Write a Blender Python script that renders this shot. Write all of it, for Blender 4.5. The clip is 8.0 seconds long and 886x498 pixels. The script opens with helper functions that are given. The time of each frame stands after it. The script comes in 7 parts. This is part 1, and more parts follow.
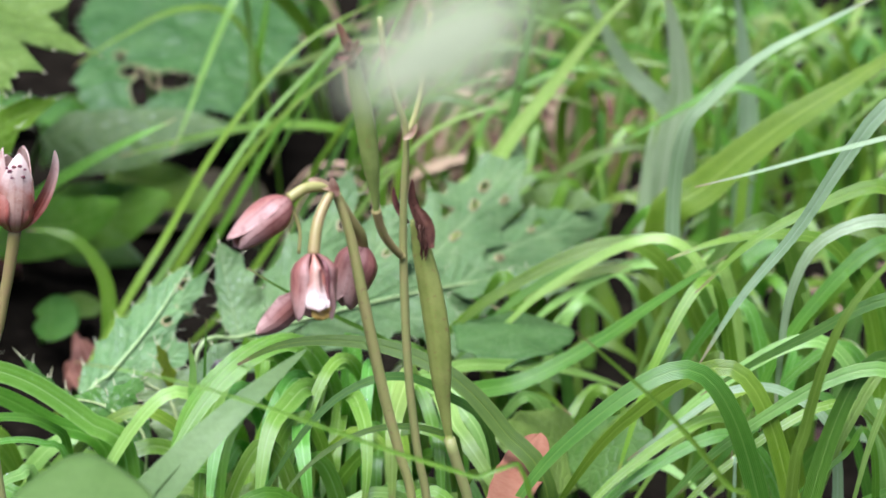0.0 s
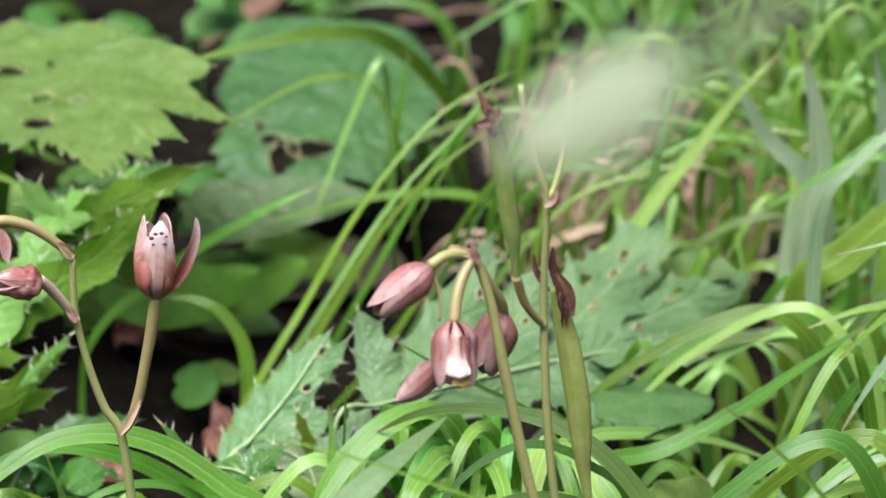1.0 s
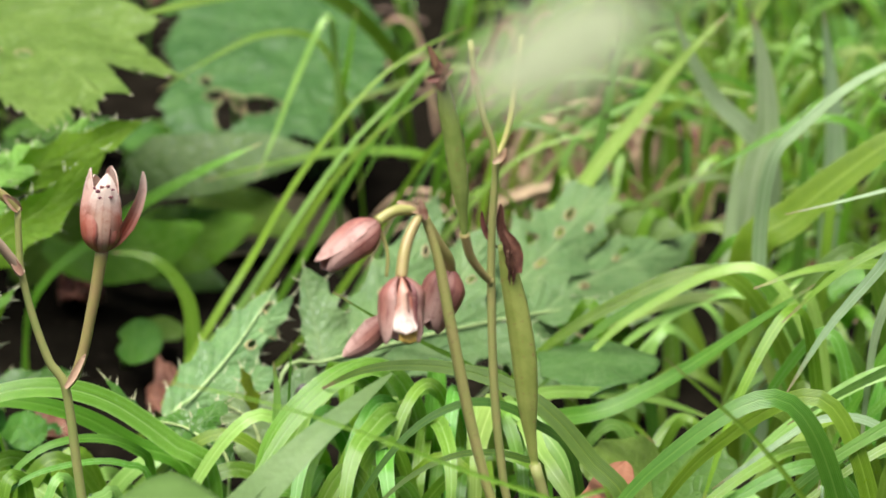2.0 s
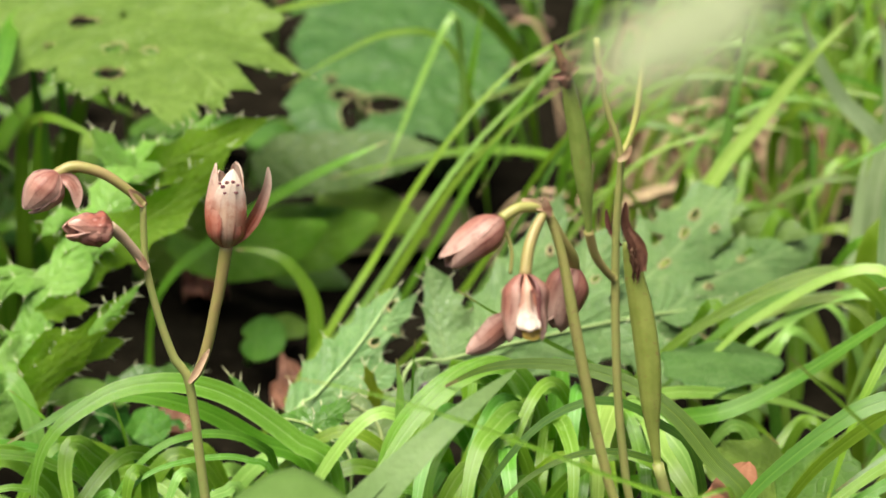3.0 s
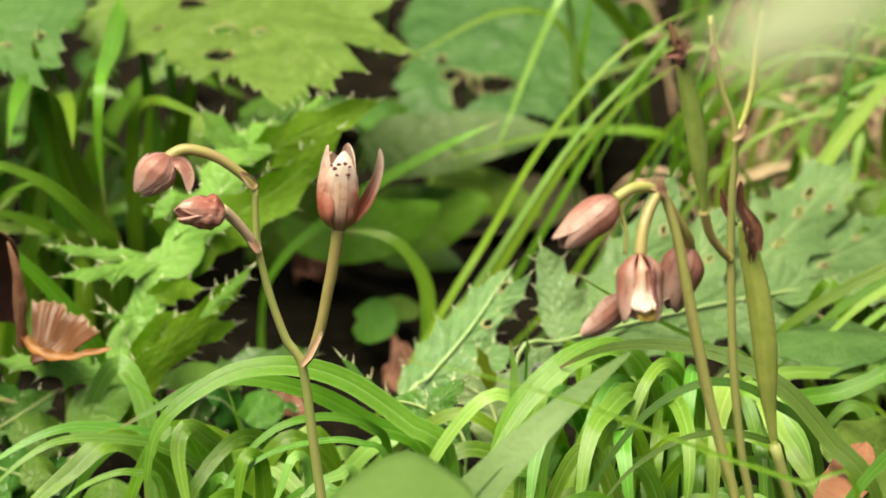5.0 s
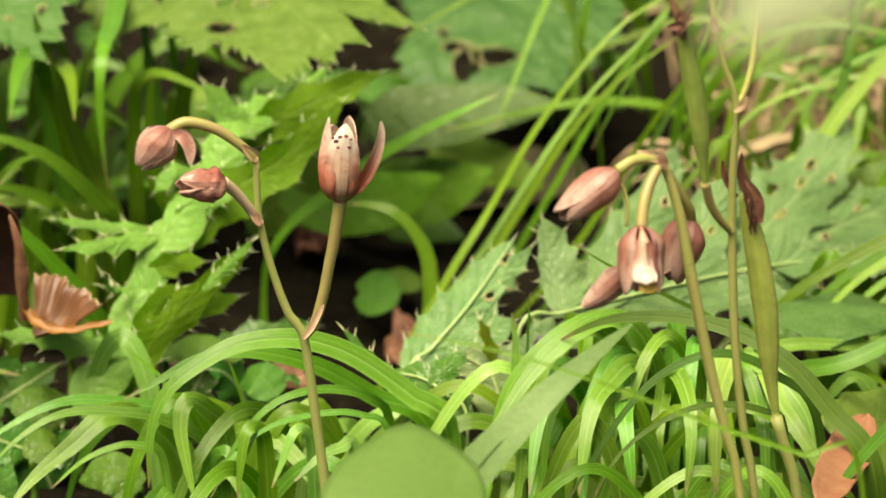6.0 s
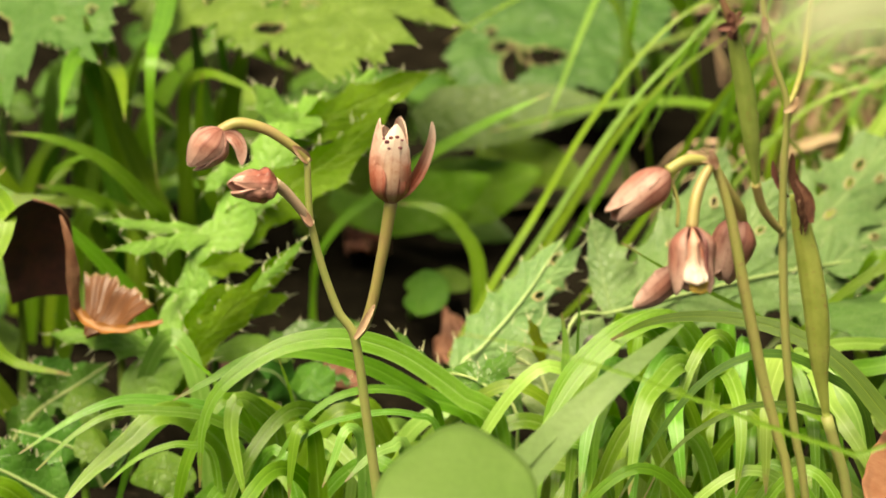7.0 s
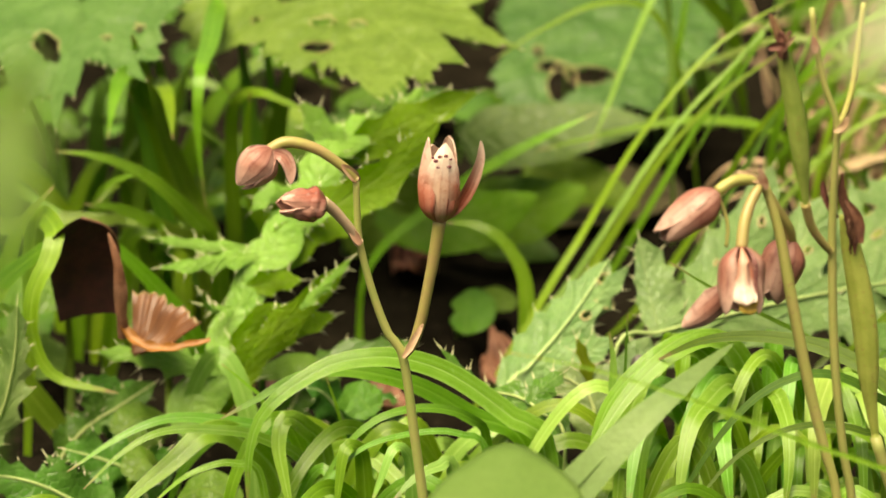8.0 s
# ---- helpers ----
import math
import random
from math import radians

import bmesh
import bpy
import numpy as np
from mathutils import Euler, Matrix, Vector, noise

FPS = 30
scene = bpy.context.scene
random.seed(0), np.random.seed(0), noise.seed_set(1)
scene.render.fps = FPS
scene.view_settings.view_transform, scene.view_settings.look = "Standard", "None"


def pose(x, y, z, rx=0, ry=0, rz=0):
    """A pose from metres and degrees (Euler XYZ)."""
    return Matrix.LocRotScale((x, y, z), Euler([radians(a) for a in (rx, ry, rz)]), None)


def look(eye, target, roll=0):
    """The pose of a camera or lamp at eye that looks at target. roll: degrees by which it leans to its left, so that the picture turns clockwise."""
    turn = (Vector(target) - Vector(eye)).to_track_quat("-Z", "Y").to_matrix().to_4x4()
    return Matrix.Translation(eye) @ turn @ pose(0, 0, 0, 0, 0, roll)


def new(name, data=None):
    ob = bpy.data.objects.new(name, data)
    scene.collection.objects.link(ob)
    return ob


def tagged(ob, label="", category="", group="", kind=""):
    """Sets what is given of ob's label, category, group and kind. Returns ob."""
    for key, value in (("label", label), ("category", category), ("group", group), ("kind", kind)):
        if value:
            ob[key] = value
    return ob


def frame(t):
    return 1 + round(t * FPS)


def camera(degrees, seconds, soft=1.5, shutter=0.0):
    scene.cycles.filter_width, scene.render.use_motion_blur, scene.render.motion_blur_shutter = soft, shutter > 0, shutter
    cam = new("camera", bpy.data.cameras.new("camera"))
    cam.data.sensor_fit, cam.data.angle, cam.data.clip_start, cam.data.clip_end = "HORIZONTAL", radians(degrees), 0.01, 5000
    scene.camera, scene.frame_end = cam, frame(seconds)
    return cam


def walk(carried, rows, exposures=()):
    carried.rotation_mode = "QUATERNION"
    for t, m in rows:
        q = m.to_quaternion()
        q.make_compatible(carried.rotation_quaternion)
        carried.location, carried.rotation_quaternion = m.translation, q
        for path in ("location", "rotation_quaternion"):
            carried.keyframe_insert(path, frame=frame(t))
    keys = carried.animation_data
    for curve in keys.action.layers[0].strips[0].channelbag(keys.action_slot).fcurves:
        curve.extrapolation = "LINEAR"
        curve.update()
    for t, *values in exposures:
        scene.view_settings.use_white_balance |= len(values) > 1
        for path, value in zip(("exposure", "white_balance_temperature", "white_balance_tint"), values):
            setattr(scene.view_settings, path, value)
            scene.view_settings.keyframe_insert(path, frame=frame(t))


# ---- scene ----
# ---- camera ----
cam = camera(14, 8.0, soft=1.5)
cam.data.dof.use_dof = True
cam.data.dof.focus_distance = 0.892
cam.data.dof.aperture_fstop = 16.0
PATH = [
    (0, look((0.0041, -0.8415, 0.3855), (0.1038, 0, 0.119), 1.30)),
    (0.5, look((0.0036, -0.8401, 0.3844), (0.0797, 0, 0.1342), 0.98)),
    (1, look((0.0021, -0.841, 0.3845), (0.069, 0, 0.1367), 0.76)),
    (1.5, look((0.002, -0.8384, 0.3835), (0.0749, 0, 0.1336), 1.06)),
    (1.7, look((0.0009, -0.8386, 0.383), (0.0844, 0, 0.1276), 1.48)),
    (2.8, look((0.0005, -0.84, 0.3794), (0.0597, 0, 0.1225), 1.73)),
    (3, look((0.0008, -0.8389, 0.3796), (0.0518, 0, 0.1248), 1.43)),
    (3.5, look((-0.0016, -0.8383, 0.3819), (0.0461, 0, 0.1233), 1.48)),
    (4, look((-0.0004, -0.833, 0.3807), (0.0379, 0, 0.1224), 1.00)),
    (4.2, look((-0.0002, -0.8331, 0.3799), (0.0325, 0, 0.1228), 0.80)),
    (5.3, look((-0.0006, -0.8332, 0.378), (0.024, 0, 0.1181), 0.54)),
    (5.5, look((-0.0011, -0.8325, 0.3782), (0.0256, 0, 0.1161), 0.53)),
    (6, look((0.0001, -0.8336, 0.3786), (0.0241, 0, 0.1129), 0.41)),
    (6.5, look((-0.0001, -0.835, 0.379), (0.0039, 0, 0.1117), -0.25)),
    (7, look((-0.0021, -0.8352, 0.3797), (0.0118, 0, 0.113), 0.18)),
    (7.5, look((-0.0022, -0.8357, 0.3797), (0.0075, 0, 0.1152), 0.04)),
    (8, look((-0.0043, -0.8349, 0.38), (0, 0, 0.1179), 0.12)),
]
EXPOSURES = [(0.0, 0.68, 5300, 26), (1.7, 0.66, 5900, 18), (3.0, 0.68, 6700, 9), (4.2, 0.70, 7000, 5), (5.5, 0.75, 7700, 4), (8.0, 0.82, 9100, 8)]
walk(cam, PATH, EXPOSURES)

# ---- light: bright shade under a hazy sky ----
world = bpy.data.worlds.new("sky")
scene.world = world
world.use_nodes = True
wn = world.node_tree.nodes
sky = wn.new("ShaderNodeTexSky")
sky.sky_type = "NISHITA"
sky.sun_disc = False
sky.sun_elevation = radians(67)
sky.sun_rotation = radians(217)
sky.dust_density = 8.0
sky.air_density = 0.7
world.node_tree.links.new(sky.outputs[0], wn["Background"].inputs[0])
wn["Background"].inputs[1].default_value = 0.075
sun = new("sun", bpy.data.lights.new("sun", "SUN"))
sun.data.energy = 4.4
sun.data.angle = radians(46)
sun.data.color = (1.0, 0.95, 0.86)
sun.matrix_world = look((-0.31, -0.42, 1.5), (0.05, 0.1, 0))

rnd = random.Random(11)


# ---- materials ----
class Nodes:
    def __init__(self, name):
        self.mat = bpy.data.materials.new(name)
        self.mat.use_nodes = True
        self.t = self.mat.node_tree
        self.p = self.t.nodes["Principled BSDF"]
        self.out = self.t.nodes["Material Output"]

    def add(self, kind, **values):
        n = self.t.nodes.new(kind)
        for k, v in values.items():
            setattr(n, k, v)
        return n

    def link(self, a, b):
        self.t.links.new(a, b)

    def math(self, op, a, b=None, clamp=False):
        n = self.add("ShaderNodeMath", operation=op, use_clamp=clamp)
        for i, v in enumerate((a, b)):
            if v is None:
                continue
            if isinstance(v, (int, float)):
                n.inputs[i].default_value = v
            else:
                self.link(v, n.inputs[i])
        return n.outputs[0]

    def mix(self, fac, a, b):
        n = self.add("ShaderNodeMix", data_type="RGBA")
        for s, v in ((n.inputs[0], fac), (n.inputs[6], a), (n.inputs[7], b)):
            if isinstance(v, (int, float)):
                s.default_value = v
            elif isinstance(v, tuple):
                s.default_value = (*v, 1)
            else:
                self.link(v, s)
        return n.outputs[2]

    def noise(self, scale, detail=3.0, rough=0.55, vec=None):
        n = self.add("ShaderNodeTexNoise")
        n.inputs["Scale"].default_value = scale
        n.inputs["Detail"].default_value = detail
        n.inputs["Roughness"].default_value = rough
        if vec is None:
            vec = self.add("ShaderNodeTexCoord").outputs["Object"]
        self.link(vec, n.inputs["Vector"])
        return n.outputs["Fac"]

    def ramp(self, fac, lo, hi):
        n = self.add("ShaderNodeMapRange")
        self.link(fac, n.inputs[0])
        n.inputs[1].default_value = lo
        n.inputs[2].default_value = hi
        return n.outputs[0]

    def uv(self):
        s = self.add("ShaderNodeSeparateXYZ")
        self.link(self.add("ShaderNodeTexCoord").outputs["UV"], s.inputs[0])
        return s.outputs[0], s.outputs[1]

    def vary(self, col, spread=0.3, hue=0.02):
        r = self.add("ShaderNodeObjectInfo").outputs["Random"]
        h = self.add("ShaderNodeHueSaturation")
        self.link(col, h.inputs["Color"])
        self.link(self.math("ADD", self.math("MULTIPLY", r, spread), 1 - spread / 2), h.inputs["Value"])
        r2 = self.math("FRACT", self.math("MULTIPLY", r, 7.31))
        self.link(self.math("ADD", self.math("MULTIPLY", r2, 2 * hue), 0.5 - hue), h.inputs["Hue"])
        return h.outputs[0]

    def bump(self, height, strength=0.3, dist=0.0003):
        b = self.add("ShaderNodeBump")
        b.inputs["Strength"].default_value = strength
        b.inputs["Distance"].default_value = dist
        self.link(height, b.inputs["Height"])
        self.link(b.outputs[0], self.p.inputs["Normal"])
        return b.outputs[0]

    def thin(self, col, share):
        tr = self.add("ShaderNodeBsdfTranslucent")
        self.link(col, tr.inputs[0])
        m = self.add("ShaderNodeMixShader")
        m.inputs[0].default_value = share
        self.link(self.p.outputs[0], m.inputs[1])
        self.link(tr.outputs[0], m.inputs[2])
        self.link(m.outputs[0], self.out.inputs[0])


def leaf_mat(name, c1, c2, rib, veins="grass", gloss=0.4, thin=0.35, blemish=0.3, spread=0.3):
    """Leaf tissue: two greens, ribs along the leaf's own coordinates, blemishes, fine relief, light passing through."""
    n = Nodes(name)
    u, v = n.uv()
    col = n.mix(n.ramp(n.noise(55, 3), 0.35, 0.65), c1, c2)
    fine = n.noise(650, 2)
    col = n.mix(n.math("MULTIPLY", n.ramp(fine, 0.4, 0.75), 0.14 if veins == "grass" else 0.22), col, tuple(a * 0.5 for a in c1))
    col = n.mix(n.math("MULTIPLY", n.ramp(n.noise(130, 4, 0.65), 0.5, 0.72), 0.12 if veins == "grass" else 0.35), col, rib)
    au = n.math("ABSOLUTE", n.math("SUBTRACT", u, 0.5))
    if veins == "grass":
        lines = n.math("SINE", n.math("MULTIPLY", u, 75.0))
        mid = n.ramp(au, 0.05, 0.015)
        bands = n.math("SINE", n.math("MULTIPLY", n.math("ADD", u, n.math("MULTIPLY", n.noise(40, 2), 0.3)), 19.0))
        col = n.mix(n.math("MULTIPLY", n.ramp(bands, 0.0, 1.0), 0.09), col, tuple(a * 0.5 for a in c1))
        col = n.mix(n.math("MULTIPLY", n.ramp(bands, -0.3, -1.0), 0.14), col, rib)
        # margin highlight painted in: edges paler, as if light came through
        col = n.mix(n.math("MULTIPLY", n.ramp(au, 0.42, 0.5), 0.5), col, rib)
        col = n.mix(n.math("MULTIPLY", n.ramp(lines, 0.2, 1.0), 0.26), col, rib)
        col = n.mix(n.math("MULTIPLY", mid, 0.75), col, rib)
        height = n.math("ADD", n.math("ADD", lines, n.math("MULTIPLY", bands, -0.3)), n.math("MULTIPLY", mid, -3.0))
        # tips and edges dry out to straw
        col = n.mix(n.ramp(n.math("ADD", v, n.math("MULTIPLY", fine, 0.06)), 0.975, 1.03), col, (0.33, 0.25, 0.11))
    elif veins == "smooth":
        height = fine
    elif veins == "pinnate":
        w = n.math("FRACT", n.math("ADD", n.math("MULTIPLY", v, 8.0), n.math("MULTIPLY", au, -3.6)))
        side = n.ramp(n.math("ABSOLUTE", n.math("SUBTRACT", w, 0.5)), 0.07, 0.0)
        mid = n.ramp(au, 0.035, 0.012)
        net = n.add("ShaderNodeTexVoronoi", feature="DISTANCE_TO_EDGE")
        net.inputs["Scale"].default_value = 420
        n.link(n.add("ShaderNodeTexCoord").outputs["Object"], net.inputs["Vector"])
        cells = n.ramp(net.outputs["Distance"], 0.0, 0.12)
        col = n.mix(n.math("MULTIPLY", n.math("MAXIMUM", n.math("MULTIPLY", side, 0.6), mid), 0.5), col, rib)
        col = n.mix(n.math("MULTIPLY", n.math("SUBTRACT", 1.0, cells), 0.22), col, rib)
        height = n.math("ADD", n.math("MULTIPLY", n.math("MAXIMUM", side, mid), -2.0), cells)
    else:
        ang = n.math("ARCTAN2", n.math("SUBTRACT", v, 0.5), n.math("SUBTRACT", u, 0.5))
        ray = n.ramp(n.math("ABSOLUTE", n.math("SINE", n.math("MULTIPLY", ang, 3.5))), 0.09, 0.0)
        net = n.add("ShaderNodeTexVoronoi", feature="DISTANCE_TO_EDGE")
        net.inputs["Scale"].default_value = 300
        n.link(n.add("ShaderNodeTexCoord").outputs["Object"], net.inputs["Vector"])
        cells = n.ramp(net.outputs["Distance"], 0.0, 0.14)
        col = n.mix(n.math("MULTIPLY", ray, 0.4), col, rib)
        col = n.mix(n.math("MULTIPLY", n.math("SUBTRACT", 1.0, cells), 0.2), col, rib)
        height = n.math("ADD", n.math("MULTIPLY", ray, -2.0), cells)
    spots = n.ramp(n.noise(170, 4, 0.7), 0.66, 0.74)
    col = n.mix(n.math("MULTIPLY", spots, blemish), col, (0.22, 0.17, 0.06))
    if spread:
        col = n.vary(col, spread)
    n.link(col, n.p.inputs["Base Color"])
    n.p.inputs["Roughness"].default_value = gloss
    n.link(n.math("ADD", n.math("MULTIPLY", n.noise(240), 0.3), gloss - 0.12), n.p.inputs["Roughness"])
    n.p.inputs["Specular IOR Level"].default_value = 0.55 if veins == "grass" else 0.35
    if veins == "grass":
        n.p.inputs["Coat Weight"].default_value = 0.45
        n.p.inputs["Coat Roughness"].default_value = 0.22
    n.bump(height, 0.35 if veins == "grass" else 0.45, 0.0003 if veins == "grass" else 0.0005)
    g = n.add("ShaderNodeHueSaturation")
    g.inputs["Saturation"].default_value = 1.15
    g.inputs["Value"].default_value = 1.25
    n.link(col, g.inputs["Color"])
    n.thin(g.outputs[0], thin)
    return n.mat


def plain_mat(name, c1, c2, scale=120, gloss=0.6, relief=0.4, thin=0.0, spots=None):
    n = Nodes(name)
    col = n.mix(n.ramp(n.noise(scale, 4, 0.6), 0.35, 0.65), c1, c2)
    if spots:
        col = n.mix(n.ramp(n.noise(scale * 3.1, 3, 0.7), 0.6, 0.68), col, spots)
    col = n.vary(col, 0.3)
    n.link(col, n.p.inputs["Base Color"])
    n.p.inputs["Roughness"].default_value = gloss
    n.bump(n.noise(scale * 6, 4), relief)
    n.p.inputs["Specular IOR Level"].default_value = 0.0 if gloss > 0.9 else 0.5
    if thin:
        n.thin(col, thin)
    return n.mat


def tepal_mat(name, edge, mid, dark, wet=0.36, pale=None, at=(0.5, 0.68), veiny=0.58):
    """Flower tissue: dull rose with darker lengthwise veins and a paler margin."""
    n = Nodes(name)
    u, v = n.uv()
    au = n.math("ABSOLUTE", n.math("SUBTRACT", u, 0.5))
    wob = n.math("MULTIPLY", n.noise(300, 2), 0.08)
    veins = n.ramp(n.math("SINE", n.math("MULTIPLY", n.math("ADD", u, wob), 27.0)), 0.1, 1.0)
    col = n.mix(n.ramp(au, 0.12, 0.46), mid, edge)
    col = n.mix(n.math("MULTIPLY", n.math("MULTIPLY", veins, n.ramp(n.noise(260, 2), 0.3, 0.55)), veiny), col, dark)
    col = n.mix(n.math("MULTIPLY", n.ramp(n.noise(900, 3), 0.55, 0.7), 0.35), col, dark)
    foot = n.ramp(n.math("ADD", v, n.math("MULTIPLY", n.noise(500, 2), 0.25)), 0.55, 0.1)
    col = n.mix(n.math("MULTIPLY", foot, 0.55), col, dark)
    col = n.mix(n.ramp(v, 0.5, 0.95), col, edge)
    if pale:
        col = n.mix(n.ramp(n.math("ADD", v, n.math("MULTIPLY", n.noise(700, 2), 0.2)), *at), col, pale)
    col = n.mix(n.math("MULTIPLY", n.ramp(n.noise(420, 3, 0.6), 0.56, 0.64), 0.3), col, dark)
    n.link(col, n.p.inputs["Base Color"])
    n.p.inputs["Roughness"].default_value = wet
    n.p.inputs["Coat Weight"].default_value = 0.08 if wet > 0.3 else 0.3
    n.p.inputs["Subsurface Weight"].default_value = 0.0
    n.bump(n.math("ADD", veins, n.noise(1200, 2)), 0.3)
    n.thin(col, 0.28)
    return n.mat


M_SEDGE = leaf_mat("sedge_green", (0.15, 0.385, 0.024), (0.21, 0.47, 0.045), (0.41, 0.65, 0.18), "grass", 0.2, 0.44, 0.03)
M_GRASS = leaf_mat("grass_green", (0.15, 0.35, 0.010), (0.21, 0.425, 0.022), (0.34, 0.56, 0.09), "grass", 0.3, 0.46, 0.1)
# darker copy of the grass green, with shade put into the colour
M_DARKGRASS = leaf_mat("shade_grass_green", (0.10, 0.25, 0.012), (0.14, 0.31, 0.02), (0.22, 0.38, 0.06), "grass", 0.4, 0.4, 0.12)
M_PALEGRASS = leaf_mat("pale_grass_green", (0.25, 0.475, 0.075), (0.315, 0.545, 0.10), (0.47, 0.67, 0.19), "grass", 0.3, 0.34, 0.1)
# bluish pale green: the sky's reflection on the blades is painted in
M_SHEENGRASS = leaf_mat("grass_green_sky_sheen", (0.33, 0.50, 0.22), (0.40, 0.57, 0.28), (0.54, 0.67, 0.40), "grass", 0.3, 0.3, 0.15)
M_THISTLE = leaf_mat("thistle_green", (0.135, 0.255, 0.08), (0.18, 0.31, 0.10), (0.32, 0.44, 0.18), "pinnate", 0.36, 0.3, 0.3)
M_THISTLEL = leaf_mat("thistle_light_green", (0.20, 0.37, 0.055), (0.26, 0.43, 0.08), (0.31, 0.47, 0.12), "pinnate", 0.34, 0.42, 0.1)
# for the dark glossy leaf, and as shade painted onto the low leaves
M_THISTLED = leaf_mat("thistle_dark_shaded_green", (0.045, 0.16, 0.02), (0.07, 0.21, 0.03), (0.16, 0.32, 0.08), "pinnate", 0.16, 0.25, 0.05)
M_SERRATE = leaf_mat("serrate_green", (0.095, 0.19, 0.026), (0.135, 0.245, 0.04), (0.22, 0.34, 0.085), "palmate", 0.42, 0.38, 0.3)
M_BROAD = leaf_mat("broad_leaf_green", (0.10, 0.22, 0.024), (0.14, 0.28, 0.032), (0.22, 0.36, 0.075), "pinnate", 0.45, 0.3, 0.3)
# lightened green that makes up for light missing on leaves behind the flower
M_GREENLEAF = leaf_mat("lifted_leaf_green", (0.14, 0.30, 0.014), (0.19, 0.36, 0.022), (0.3, 0.46, 0.07), "pinnate", 0.4, 0.4, 0.15)
M_GREYLEAF = leaf_mat("grey_leaf_green", (0.07, 0.155, 0.03), (0.10, 0.20, 0.045), (0.18, 0.29, 0.09), "palmate", 0.42, 0.3, 0.3)
M_DULL = plain_mat("dead_leaf_olive", (0.085, 0.075, 0.03), (0.13, 0.11, 0.05), 90, 0.7, 0.5, 0.15, (0.05, 0.04, 0.02))
M_BLUELEAF = leaf_mat("blue_leaf_green", (0.048, 0.115, 0.022), (0.075, 0.16, 0.033), (0.14, 0.24, 0.07), "palmate", 0.38, 0.25, 0.25)
M_DEEP = leaf_mat("deep_leaf_green", (0.06, 0.17, 0.014), (0.09, 0.22, 0.02), (0.15, 0.28, 0.05), "pinnate", 0.4, 0.3, 0.3)
M_ROUND = leaf_mat("waxy_green", (0.10, 0.195, 0.036), (0.118, 0.215, 0.045), (0.14, 0.24, 0.06), "smooth", 0.55, 0.25, 0.1, 0.0)
M_PALE = leaf_mat("pale_leaf", (0.42, 0.50, 0.28), (0.50, 0.56, 0.34), (0.55, 0.6, 0.4), "pinnate", 0.5, 0.35, 0.1)
M_SPINE = plain_mat("spine_straw", (0.46, 0.50, 0.25), (0.58, 0.58, 0.36), 300, 0.5)
M_STEM = plain_mat("orchid_stem", (0.40, 0.45, 0.13), (0.46, 0.45, 0.15), 260, 0.42, 0.35, 0.15, (0.38, 0.33, 0.12))
M_PEDICEL = plain_mat("orchid_pedicel", (0.35, 0.36, 0.10), (0.38, 0.32, 0.12), 200, 0.4, 0.3, 0.15)
M_BRACT = plain_mat("bract_brown", (0.30, 0.15, 0.09), (0.46, 0.32, 0.2), 330, 0.6, 0.5, 0.15)
M_POD = plain_mat("pod_green", (0.23, 0.31, 0.06), (0.30, 0.37, 0.085), 240, 0.4, 0.35, 0.1, (0.27, 0.25, 0.07))
M_TEPAL = tepal_mat("tepal_rose", (0.62, 0.42, 0.34), (0.44, 0.20, 0.145), (0.24, 0.07, 0.055), 0.5)
M_WETTEPAL = tepal_mat("tepal_wet", (0.56, 0.32, 0.25), (0.40, 0.135, 0.095), (0.20, 0.055, 0.045), 0.16)
M_BLOOM = tepal_mat("tepal_fresh", (0.62, 0.30, 0.22), (0.52, 0.165, 0.10), (0.38, 0.075, 0.04), 0.4, (0.80, 0.64, 0.52), (0.5, 1.0))
M_PINKSTALK = plain_mat("pedicel_pink", (0.62, 0.45, 0.29), (0.68, 0.50, 0.36), 260, 0.4, 0.3, 0.15)
M_SPOTLIP = tepal_mat("lip_striped", (0.46, 0.16, 0.10), (0.76, 0.55, 0.40), (0.52, 0.20, 0.13), 0.4, (0.84, 0.72, 0.60), (0.62, 0.85), veiny=0.2)
M_SPOT = plain_mat("lip_spot", (0.15, 0.04, 0.05), (0.24, 0.08, 0.08), 900, 0.5)
M_YELLOW = plain_mat("lip_yellow", (0.60, 0.40, 0.05), (0.66, 0.46, 0.10), 700, 0.45)
M_DEADBROWN = plain_mat("dead_leaf_brown", (0.12, 0.055, 0.027), (0.22, 0.11, 0.055), 150, 0.7, 0.6, 0.15, (0.07, 0.035, 0.018))
M_WITHER = plain_mat("withered_brown", (0.10, 0.04, 0.025), (0.20, 0.09, 0.05), 420, 0.65, 0.8, 0.1, (0.05, 0.02, 0.015))
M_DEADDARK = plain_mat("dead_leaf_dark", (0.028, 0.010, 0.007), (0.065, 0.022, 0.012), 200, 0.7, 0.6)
M_DEADORANGE = leaf_mat("dead_leaf_orange", (0.20, 0.085, 0.045), (0.30, 0.155, 0.095), (0.10, 0.04, 0.02), "pinnate", 0.6, 0.2, 0.5)
M_DEADFAN = leaf_mat("dead_leaf_fan", (0.17, 0.05, 0.016), (0.29, 0.12, 0.055), (0.12, 0.035, 0.012), "grass", 0.5, 0.3, 0.7)
M_STRAW = plain_mat("straw", (0.38, 0.28, 0.15), (0.50, 0.38, 0.22), 160, 0.7, 0.5, 0.15, (0.2, 0.13, 0.07))
# soil darker than humus is: shade beneath the plants is put into its colour
M_SOIL = plain_mat("forest_soil_shaded", (0.006, 0.0055, 0.0035), (0.012, 0.011, 0.007), 70, 1.0, 1.0, 0, (0.024, 0.02, 0.013))
